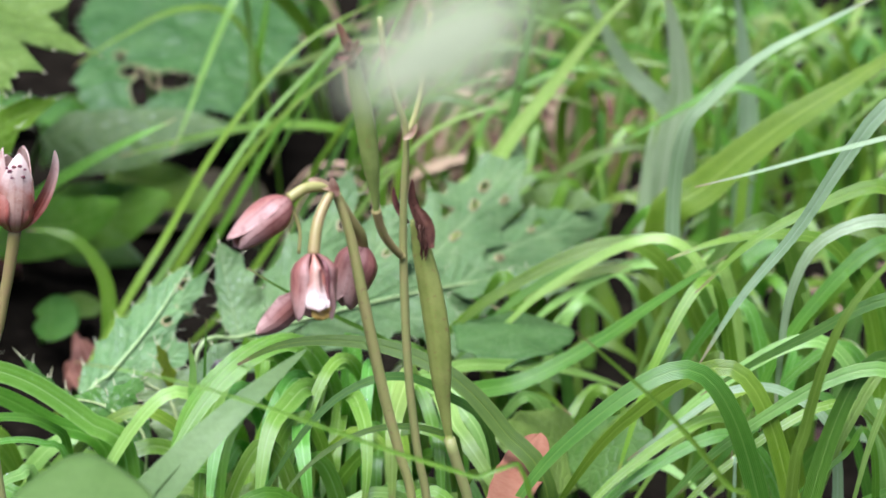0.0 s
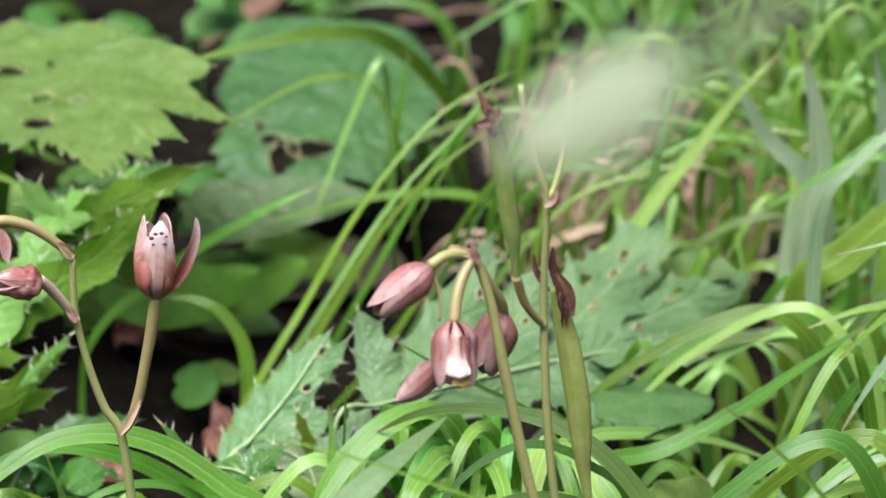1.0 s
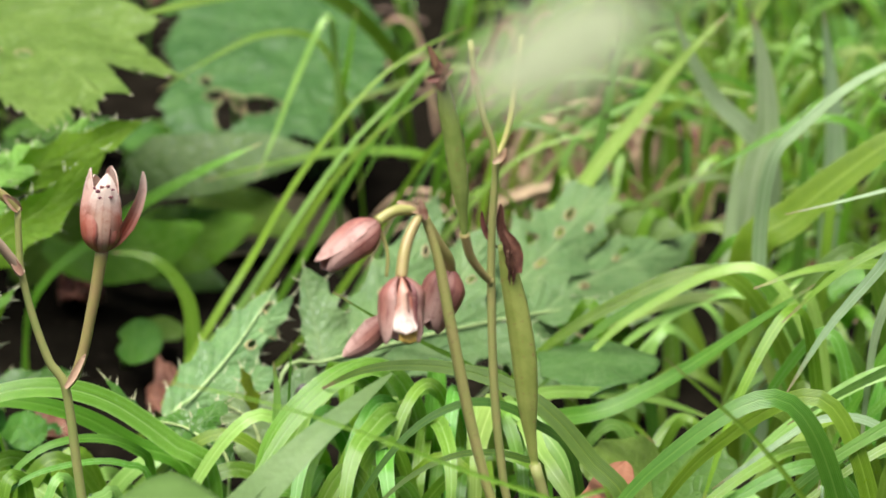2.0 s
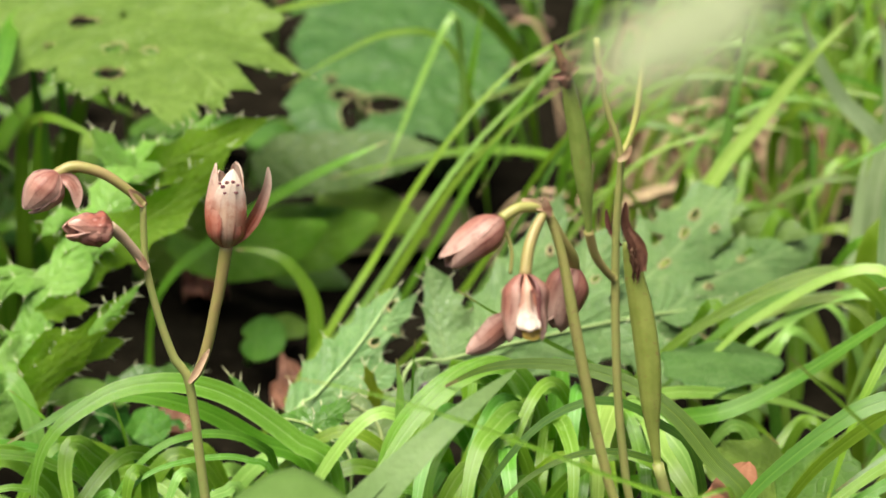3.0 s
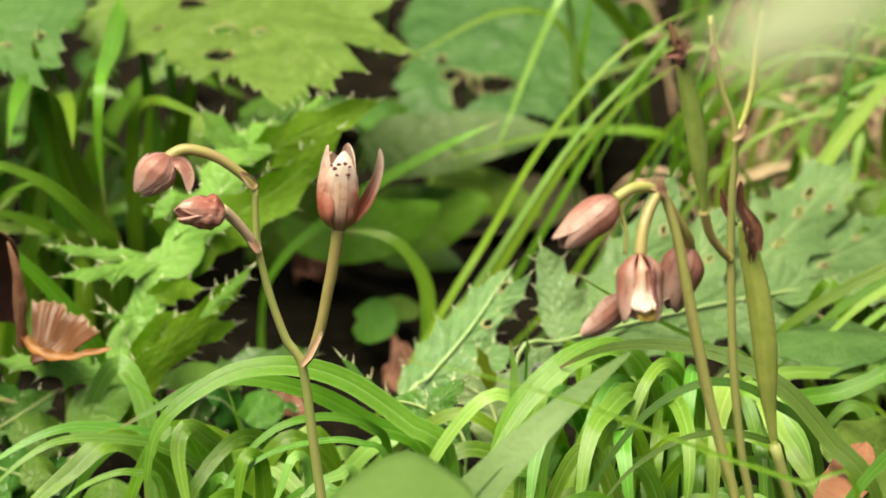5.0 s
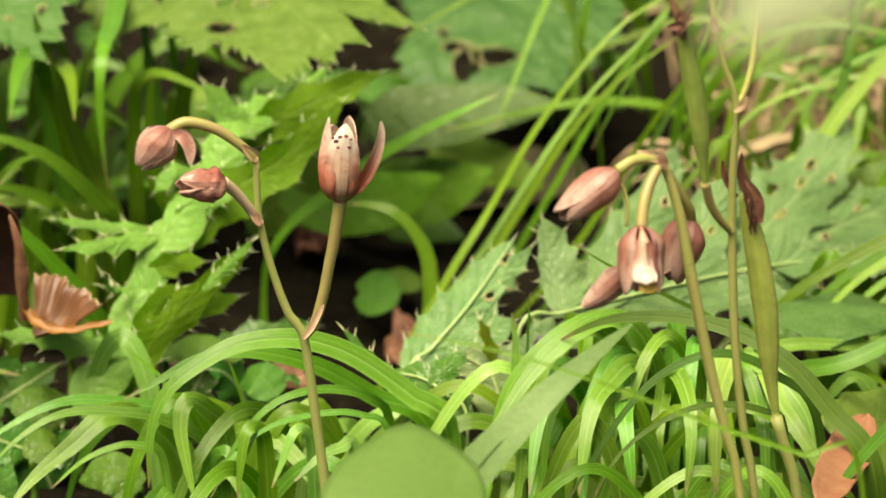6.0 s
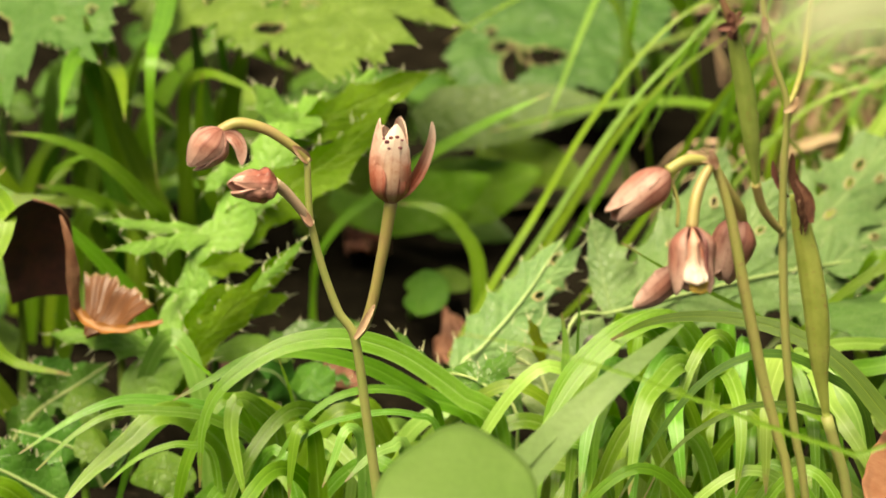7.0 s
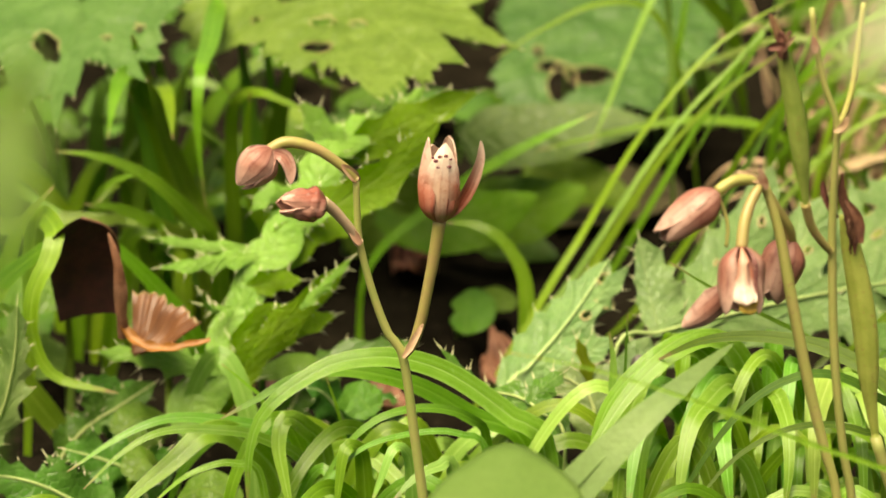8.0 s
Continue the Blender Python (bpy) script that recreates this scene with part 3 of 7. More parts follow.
def lobed(count, depth, teeth, bite, seed=0, notch=0.0):
    """Outline of a lobed, saw-edged leaf; notch cuts in at the stalk."""
    r = random.Random(seed)
    ph = r.random() * 6

    def radius(q):
        big = (1 - abs(math.sin(count * q / 2 + 0.12 * math.sin(2 * q + ph)))) ** 0.75
        saw = abs(2 * ((q * teeth / (2 * math.pi) + ph + 0.3 * math.sin(3 * q)) % 1.0) - 1) ** 1.4
        wob = 0.06 * math.sin(3 * q + ph) + 0.04 * math.sin(7 * q + 2 * ph)
        cut = notch * math.exp(-((abs(q - math.pi)) / 0.35) ** 2)
        return (1 - depth + depth * big) * (1 - bite + bite * saw) * (1 + wob) * (1 - cut)
    return radius


def tepal(bm, base, axis, e1, phi, length, belly, span, mouth=0.5, low=0.28, n=16, m=6, thick=0.0004, tip=1.6, flare=0.0, mat=0, widen=0.0, wrinkle=0.0):
    """A tepal wrapped round the flower's axis: belly is the largest radius, mouth the radius left at the tip, span its half angle."""
    base, axis = Vector(base), Vector(axis).normalized()
    e1 = (Vector(e1) - axis * Vector(e1).dot(axis)).normalized()
    e2 = axis.cross(e1)
    rows_o, rows_i = [], []
    for i in range(n + 1):
        s = i / n
        if s < low:
            r = belly * math.sin(0.5 * math.pi * s / low) ** 0.7
        else:
            k = (s - low) / (1 - low)
            r = belly * (1 - (1 - mouth) * k ** 2) + flare * belly * k ** 3
        half = span * (0.75 + 0.25 * min(s / 0.3, 1)) * max(1 - s ** (2.2 * tip), 0) ** 0.6 * (1 + widen * (s - 0.5)) + 0.02
        ro, ri = [], []
        for j in range(-m, m + 1):
            q = phi + half * j / m
            keel = 1 + 0.05 * (1 - abs(j / m)) + 0.03 * math.sin(9 * s + phi + 2 * j / m) + wrinkle * noise.noise((7 * s, 2.5 * j / m, phi * 3)) + 0.05 * max(abs(j / m) - 0.7, 0) * math.sin(17 * s + phi)
            d = math.cos(q) * e1 + math.sin(q) * e2
            ro.append(bm.verts.new(base + axis * (length * s) + d * (r * keel)))
            ri.append(bm.verts.new(base + axis * (length * s) + d * max(r * keel - thick, 0)))
        rows_o.append(ro)
        rows_i.append(ri)
    grid_faces(bm, rows_o, lambda i, j: (j / (2 * m), i / n), mat=mat)
    grid_faces(bm, [r[::-1] for r in rows_i], lambda i, j: (j / (2 * m), i / n), mat=mat)
    for k in (0, -1):
        grid_faces(bm, [[a[k], b[k]] for a, b in zip(rows_o, rows_i)], lambda i, j: (0.02, i / n), mat=mat)
    grid_faces(bm, [rows_o[-1], rows_i[-1]], lambda i, j: (j / (2 * m), 1), mat=mat)


def petal_ribbon(bm, pts, width, facing, cup=0.5, n=20, thick=0.0005, mat=0):
    w = lambda s: 0.5 * width * (0.35 + 0.65 * min(s / 0.35, 1)) * max(1 - s ** 3, 0) ** 0.7 + 0.0002
    return sheet(bm, pts, w, w, facing, n, 4, cup, 0.05, 2, (), thick, mat=mat)


def crumpled(center, tip, side, seed, curl=0.5, rough=0.2, n=26, pleat=0.0):
    """A dry leaf: an oval blade curled along its midrib and buckled."""
    bm = bmesh.new()
    c = Vector(center)
    a, b = Vector(tip) - c, Vector(side) - c
    nor = a.cross(b).normalized()
    if nor.dot(FACING) < 0:
        nor = -nor
    lb = b.length
    bl = b.normalized()
    off = Vector((seed * 3.1, seed * 1.7, 0.2))
    rows = {1: [], -1: []}
    for sgn in (1, -1):
        for i in range(n + 1):
            s = 2 * i / n - 1
            wid = max(1 - abs(s) ** 2.2, 0) ** 0.6 * (1 + 0.12 * noise.noise(Vector((s * 5, 0.5, seed)))) + 0.02
            row = []
            for j in range(-8, 9):
                u = j / 8
                ang = curl * u * 1.6
                x = math.sin(ang) / max(curl * 1.6, 0.01)
                z = (1 - math.cos(ang)) / max(curl * 1.6, 0.01)
                bump = rough * noise.noise(Vector((s * 2.2, u * 2.2, 0)) + off) + pleat * math.sin(13 * s + 3 * abs(u))
                row.append(bm.verts.new(c + a * s + bl * (lb * wid * x) + nor * (lb * (wid * z + bump) + sgn * 0.00018)))
            rows[sgn].append(row)
        grid_faces(bm, rows[sgn], lambda i, j: (j / 16, i / n))
    for k in (0, -1):
        grid_faces(bm, [[p[k], q[k]] for p, q in zip(rows[1], rows[-1])], lambda i, j: (0, i / n))
    bmesh.ops.recalc_face_normals(bm, faces=bm.faces)
    return bm


# ---- the forest floor: one sheet out to the horizon ----
def build_ground():
    def axis(lo, hi, step):
        mid = [lo + step * i for i in range(int((hi - lo) / step) + 1)]
        out, d = [], step
        v = mid[-1]
        while v < 400:
            d *= 1.45
            v += d
            out.append(v)
        left, d, v = [], step, mid[0]
        while v > -400:
            d *= 1.45
            v -= d
            left.append(v)
        return left[::-1] + mid + out
    xs, ys = axis(-0.25, 0.45, 0.005), axis(-0.2, 0.75, 0.005)
    bm = bmesh.new()
    rows = []
    for y in ys:
        row = []
        for x in xs:
            z = ground_z(x, y)
            if -0.3 < x < 0.5 and -0.25 < y < 0.8:
                z += 0.0022 * noise.noise((x * 120, y * 120, 5.0)) + 0.0016 * noise.noise((x * 260, y * 260, 9.0))
            row.append(bm.verts.new((x, y, z)))
        rows.append(row)
    grid_faces(bm, rows, lambda i, j: (j * 0.1, i * 0.1))
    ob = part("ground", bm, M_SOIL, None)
    return tagged(ob, "damp forest soil with crumbs and fine litter, coloured dark for shade under plants", "ground", kind="structure")


ground = build_ground()


# ---- the orchid in flower with an upright bloom ----
def upright_orchid():
    foot = root(0.0019, 0)
    o = thing("orchid", foot, "slender leafless orchid with rose-brown buds and one upright open flower", "orchid", "orchids in flower")
    bm = bmesh.new()
    tube(bm, [foot, *[(-0.0042, 0, 0.0481), (-0.0067, 0, 0.0679), (-0.0097, 0, 0.09), (-0.0135, 0, 0.0966), (-0.0173, 0, 0.1075), (-0.0202, 0, 0.1197), (-0.0208, 0, 0.1276), (-0.021, 0, 0.1354)]], [0.00179, 0.00151, 0.00138, 0.00124, 0.00117, 0.00096, 0.00083], 10, 60)
    part("stem", bm, M_STEM, o)
    # bracts at the joints
    for p, w in (([(-0.0204, 0, 0.135), (-0.0222, -0.001, 0.1371), (-0.0245, -0.002, 0.1398)], 0.00234), ([(-0.02, -0.002, 0.1196), (-0.0211, -0.002, 0.1213), (-0.0231, -0.002, 0.1245)], 0.00179), ([(-0.0097, -0.002, 0.0907), (-0.008, -0.002, 0.0932), (-0.0048, -0.002, 0.0994)], 0.00151)):
        bm = bmesh.new()
        petal_ribbon(bm, p, w, FACING, 0.7)
        part("bract", bm, M_BRACT if p[0][2] > 0.1 else M_STRAW, o)
    # upper bud on an arched stalk
    bm = bmesh.new()
    tube(bm, [(-0.021, 0, 0.1355), (-0.0241, -0.0008, 0.1389), (-0.0306, -0.0015, 0.1436), (-0.0376, -0.0022, 0.1454), (-0.0423, -0.003, 0.1432)], [0.0011, 0.00124, 0.00138, 0.00151], 10, 30)
    part("pedicel", bm, M_PEDICEL, o)
    bud = bmesh.new()
    base, far = Vector((-0.0408, -0.003, 0.1443)), Vector((-0.0489, -0.006, 0.1355))
    ax = far - base
    for k in range(3):
        tepal(bud, base, ax, (0.3, -1, 0.2), 0.5 + k * 2.094, ax.length, 0.00482, 1.15, 0.25, 0.42, tip=2.4, wrinkle=0.05, n=22)
    flower = part("bud", bud, M_TEPAL, o, "closed rose-brown bud")
    bm = bmesh.new()
    petal_ribbon(bm, [(-0.0413, -0.004, 0.1432), (-0.0386, -0.0047, 0.1428), (-0.037, -0.0053, 0.1402), (-0.0365, -0.006, 0.1362)], 0.0033, (0.3, -0.9, 0.2), 0.5)
    part("sepal", bm, M_TEPAL, flower)
    # lower bud, wet and wrinkled
    bm = bmesh.new()
    tube(bm, [(-0.0204, 0, 0.1196), (-0.0229, -0.002, 0.1242), (-0.0262, -0.004, 0.1288), (-0.0289, -0.006, 0.1317)], [0.00124, 0.00124, 0.00151], 10, 20)
    part("pedicel", bm, M_PINKSTALK, o, "pale pinkish flower stalk")
    bud = bmesh.new()
    base, far = Vector((-0.0279, -0.006, 0.1311)), Vector((-0.0392, -0.012, 0.1326))
    ax = far - base
    for k in range(3):
        tepal(bud, base, ax, (0, -0.7, 0.7), 0.2 + k * 2.094, ax.length, 0.00399, 1.2, 0.45, 0.3, tip=2.2, wrinkle=0.2, n=26, m=9)
    part("bud", bud, M_WETTEPAL, o, "wet wrinkled rose-brown bud")
    # the open flower
    bm = bmesh.new()
    tube(bm, [(-0.0097, 0, 0.0903), (-0.0073, 0, 0.0936), (-0.0052, 0, 0.1002), (-0.0035, 0, 0.1089), (-0.0024, 0, 0.1147), (-0.0008, 0, 0.125)], [0.0011, 0.00138, 0.00138, 0.00151, 0.00165], 10, 30)
    part("pedicel", bm, M_PEDICEL, o)
    base, far = Vector((-0.0008, 0, 0.1244)), Vector((-0.001, 0, 0.1467))
    ax = far - base
    L = ax.length
    bm = bmesh.new()
    tepal(bm, base, ax, (1, 0, 0), 3.45, L * 0.98, 0.00509, 1.05, 0.62, 0.27, tip=1.7, flare=-0.1, n=26, m=9, wrinkle=0.05)
    bloom = part("flower", bm, M_BLOOM, o, "half-open rose-brown flower with cream spotted lip")
    for phi, l, sp, mo, tp in ((0.75, 0.96, 0.95, 0.72, 1.9), (2.1, 0.86, 1.1, 0.7, 1.6), (5.85, 0.7, 0.75, 0.9, 1.6)):
        bm = bmesh.new()
        tepal(bm, base, ax, (1, 0, 0), phi, L * l, 0.00482, sp, mo, min(0.27 / l, 0.95), tip=tp, wrinkle=0.06, n=24, m=8)
        part("petal", bm, M_BLOOM, bloom)
    bm = bmesh.new()
    petal_ribbon(bm, [(0.0003, -0.001, 0.1261), (0.0033, -0.001, 0.129), (0.0064, -0.001, 0.1349), (0.0085, -0.001, 0.1406), (0.009, -0.001, 0.1454)], 0.00344, (0.5, -0.85, 0.1), 0.6)
    part("sepal", bm, M_BLOOM, bloom, "spreading rose-brown sepal")
    bm = bmesh.new()
    petal_ribbon(bm, [(-0.0008, -0.001, 0.1249), (-0.0008, -0.0038, 0.1281), (-0.0008, -0.0047, 0.1321), (-0.0004, -0.0048, 0.1375), (0.0002, -0.0043, 0.1419), (0.0006, -0.0026, 0.1452)], 0.0088, (0.0, -0.95, 0.2), -0.35, 30)
    lip = part("lip", bm, M_SPOTLIP, bloom, "cream white lip with purple spots")
    for p, k in (((-0.0018, -0.0056, 0.1417), 1.2), ((-0.0008, -0.0055, 0.1427), 1.0), ((0.0006, -0.0054, 0.1429), 1.1), ((0.0018, -0.0048, 0.1418), 0.8), ((0.0014, -0.0051, 0.1401), 1.1), ((-0.0013, -0.0057, 0.1401), 0.8), ((-0.0025, -0.0052, 0.1424), 0.8)):
        bm = bmesh.new()
        bmesh.ops.create_uvsphere(bm, u_segments=10, v_segments=6, radius=0.00042 * k)
        for v in bm.verts:
            v.co *= 1 + 0.55 * noise.noise(v.co * 1800 + Vector((k * 9, p[0] * 900, 0)))
        bmesh.ops.transform(bm, matrix=Matrix.Translation(p) @ Matrix.Diagonal((1.25, 0.35, 0.9, 1)), verts=bm.verts)
        part("spot", bm, M_SPOT, lip)


upright_orchid()


# ---- the orchid with drooping flowers ----
def drooping_flower(o, base, tip, e1, belly, label, mouth=0.75, lip=True, turn=0.0):
    """A nodding flower: sepals and petals closed round the axis; with lip, an open front showing a pale flared lip."""
    base, tip = Vector(base), Vector(tip)
    ax = tip - base
    L = ax.length
    wraps = ((turn + math.pi, 1.0, 1.1), (turn - 1.25, 0.9, 0.85), (turn + 1.25, 1.02, 0.85)) if lip else ((turn + 2.1, 1.0, 1.2), (turn - 2.1, 0.97, 1.2), (turn, 0.95, 1.25))
    bloom = None
    for phi, l, span in wraps:
        bm = bmesh.new()
        tepal(bm, base, ax, e1, phi, L * l, belly * (1 if bloom is None else 0.97), span, mouth, 0.35, tip=1.5 if lip else 3.2)
        if bloom is None:
            bloom = part("flower", bm, M_TEPAL, o, label)
        else:
            part("petal", bm, M_TEPAL, bloom)
    if lip:
        bm = bmesh.new()
        tepal(bm, base, ax, e1, turn + 0.1, L * 0.86, belly * 0.95, 0.36, mouth * 1.15, 0.35, tip=7.0, flare=0.35, widen=1.1)
        part("lip", bm, M_SPOTLIP, bloom, "whitish flared lip")
        bm = bmesh.new()
        tepal(bm, base + ax * 0.7, ax, e1, turn - 0.1, L * 0.3, belly * 0.9, 0.45, 1.0, 0.2, tip=4.0)
        part("throat", bm, M_YELLOW, bloom, "yellow throat")
        bm = bmesh.new()
        tepal(bm, base, ax, e1, turn - 0.42, L * 0.8, belly * 0.99, 0.09, mouth * 1.2, 0.35, tip=3.0)
        part("stripe", bm, M_SPOT, bloom, "dark maroon stripe")
    return bloom


def drooping_orchid():
    foot = root(0.1033, -0.04)
    o = thing("orchid", foot, "leafless orchid with a cluster of drooping rose flowers", "orchid", "orchids in flower")
    bm = bmesh.new()
    tube(bm, [foot, *[(0.0935, -0.04, 0.0654), (0.09, -0.04, 0.0797), (0.0855, -0.04, 0.0966), (0.0809, -0.04, 0.1175), (0.0775, -0.04, 0.134), (0.075, -0.04, 0.1422), (0.0732, -0.04, 0.147)]], [0.00105, 0.00105, 0.00105, 0.00111, 0.00138, 0.00138, 0.00105], 10, 60)
    part("stem", bm, M_STEM, o)
    for p in ([(0.0738, -0.042, 0.1455), (0.073, -0.042, 0.1475), (0.0724, -0.042, 0.1501)], [(0.073, -0.042, 0.1469), (0.0701, -0.042, 0.1485), (0.067, -0.042, 0.1496)]):
        bm = bmesh.new()
        petal_ribbon(bm, p, 0.00197, FACING, 0.6)
        part("bract", bm, M_BRACT, o)
    for p, r in (([(0.0732, -0.04, 0.1468), (0.0702, -0.0417, 0.1477), (0.0662, -0.0433, 0.1478), (0.0624, -0.045, 0.1459)], 0.00131), ([(0.0723, -0.042, 0.1462), (0.0701, -0.0447, 0.1429), (0.0686, -0.0473, 0.139), (0.0678, -0.05, 0.1338)], 0.00138), ([(0.0742, -0.038, 0.1443), (0.0774, -0.036, 0.1383), (0.0801, -0.034, 0.1336), (0.0809, -0.032, 0.1299)], 0.00131)):
        bm = bmesh.new()
        tube(bm, p, [r * 0.8, r, r * 1.05], 10, 20)
        part("pedicel", bm, M_PEDICEL, o)
    bm = bmesh.new()
    tube(bm, [(0.0628, -0.044, 0.1445), (0.0644, -0.0447, 0.1402), (0.065, -0.0453, 0.1371), (0.0647, -0.046, 0.1329)], [0.00052, 0.00046], 6, 14)
    part("sepal", bm, M_STEM, o, "thin withered sepal")
    drooping_flower(o, (0.063, -0.045, 0.1459), (0.0489, -0.05, 0.1361), (0.2, -0.8, -0.5), 0.00446, "nodding rose-brown flower with striped tepals", 0.5, False, 0.0)
    drooping_flower(o, (0.0676, -0.05, 0.1347), (0.068, -0.054, 0.1195), (0.15, -1, 0), 0.0055, "hanging rose flower, open, with a yellow throat", 0.85, True)
    bm = bmesh.new()
    petal_ribbon(bm, [(0.0657, -0.048, 0.1243), (0.0632, -0.048, 0.1209), (0.0593, -0.048, 0.1172), (0.0548, -0.048, 0.1141)], 0.00681, (0.2, -0.9, 0.3), -0.5)
    part("sepal", bm, M_TEPAL, o, "spreading rose-brown sepal")
    bm = bmesh.new()
    petal_ribbon(bm, [(0.0689, -0.056, 0.1323), (0.0703, -0.056, 0.1269), (0.0717, -0.056, 0.1201)], 0.00315, (0.5, -0.9, 0.1), 0.5)
    part("sepal", bm, M_TEPAL, o)
    drooping_flower(o, (0.0812, -0.032, 0.1309), (0.0756, -0.034, 0.1156), (-0.3, -0.9, 0), 0.00524, "dull rose flower hanging behind the stem", 0.6, False, 1.0)


drooping_orchid()


# ---- orchid stalks in fruit ----
def pod(parent, pts, radius, remains, label):
    bm = bmesh.new()
    r = radius
    tube(bm, pts, [r * 0.3, r * 0.5, r * 0.85, r, r * 1.02, r * 0.95, r * 0.8, r * 0.5], 18, 40, 0.09, 6)
    p = part("pod", bm, M_POD, parent, label)
    top = Vector(remains[0][0])
    for k in range(3):
        a = 2.1 * k + r * 900
        d = Vector((math.cos(a), 0.6 * math.sin(a), 0))
        q = top + d * r * 0.35 + Vector((0, 0, r * 0.7))
        part("withered_petal", crumpled(q, q + Vector((0.15 * d.x, 0, 1)) * r * 1.5, q + Vector((-d.y, d.x, 0.2)) * r * 0.7, 50 + k, 0.7, 0.5, 14), M_WITHER, p)
    for i, q in enumerate(remains):
        bm = bmesh.new()
        petal_ribbon(bm, q, r * (0.9 - 0.2 * i), (0.4 - 0.5 * i, -0.9, 0.2), 0.9)
        part("withered_flower", bm, M_WITHER if i else M_DEADBROWN, p, "shrivelled brown flower remains")


def fruiting_orchid():
    foot = root(0.1058, -0.035)
    o = thing("orchid", foot, "orchid stalk in fruit with long green ribbed seed pods", "orchid")
    bm = bmesh.new()
    tube(bm, [foot, *[(0.0978, -0.035, 0.0617), (0.0946, -0.035, 0.0792), (0.0918, -0.035, 0.1019), (0.0903, -0.035, 0.1283), (0.0901, -0.035, 0.1434), (0.0903, -0.035, 0.159), (0.0874, -0.035, 0.1678), (0.0849, -0.035, 0.1778), (0.0837, -0.035, 0.1864)]], [0.00118, 0.00118, 0.00105, 0.00105, 0.00105, 0.00079, 0.00066], 10, 70)
    part("stem", bm, M_STEM, o)
    bm = bmesh.new()
    tube(bm, [(0.0903, -0.035, 0.1581), (0.0924, -0.0338, 0.162), (0.0941, -0.0325, 0.1684), (0.095, -0.0312, 0.1775), (0.0961, -0.03, 0.1865)], [0.0007, 0.0008, 0.0006], 8, 24)
    part("pedicel", bm, M_STEM, o)
    bm = bmesh.new()
    petal_ribbon(bm, [(0.0896, -0.037, 0.1576), (0.0914, -0.037, 0.1589), (0.0926, -0.037, 0.1613)], 0.00131, FACING, 0.6)
    part("bract", bm, M_BRACT, o)
    bm = bmesh.new()
    petal_ribbon(bm, [(0.0846, -0.037, 0.1763), (0.0843, -0.037, 0.1783), (0.084, -0.037, 0.1803)], 0.00157, FACING, 0.6)
    part("bract", bm, M_BRACT, o)
    bm = bmesh.new()
    tube(bm, [(0.0899, -0.036, 0.1287), (0.0873, -0.038, 0.1318), (0.0847, -0.04, 0.1361), (0.0829, -0.042, 0.1421)], [0.00092, 0.00105, 0.00118], 10, 20)
    part("pedicel", bm, M_PEDICEL, o)
    pod(o, [(0.0831, -0.042, 0.1414), (0.0819, -0.0425, 0.151), (0.0797, -0.043, 0.1646), (0.0778, -0.0435, 0.1727), (0.0764, -0.044, 0.1794)], 0.00229,
        ([(0.0765, -0.046, 0.1789), (0.0749, -0.045, 0.1823), (0.0731, -0.044, 0.1873)], [(0.0765, -0.048, 0.1791), (0.0757, -0.048, 0.1807), (0.0727, -0.048, 0.1802)], [(0.0755, -0.048, 0.1791), (0.0771, -0.048, 0.1811), (0.0787, -0.048, 0.183)]), "long green ribbed seed pod, standing upright")
    # second pod on its own joint behind the stalk
    bm = bmesh.new()
    tube(bm, [root(0.1202, -0.03), *[(0.1087, -0.03, 0.0596), (0.1055, -0.03, 0.0715), (0.1028, -0.03, 0.0805)]], [0.00118, 0.00105, 0.00144], 10, 24)
    part("stem", bm, M_STEM, o)
    pod(o, [(0.1028, -0.03, 0.0805), (0.1011, -0.0296, 0.0915), (0.0997, -0.0292, 0.1055), (0.0976, -0.0288, 0.118), (0.0954, -0.0284, 0.1277), (0.0939, -0.028, 0.1352)], 0.00301,
        ([(0.0955, -0.03, 0.1282), (0.0942, -0.03, 0.1351), (0.0922, -0.03, 0.1406), (0.0925, -0.03, 0.1458)], [(0.0971, -0.034, 0.1301), (0.0961, -0.034, 0.1363), (0.0931, -0.034, 0.1407)], [(0.0915, -0.034, 0.1363), (0.0888, -0.034, 0.1411), (0.0877, -0.034, 0.1452)]), "plump green ribbed seed pod with brown tip")


fruiting_orchid()


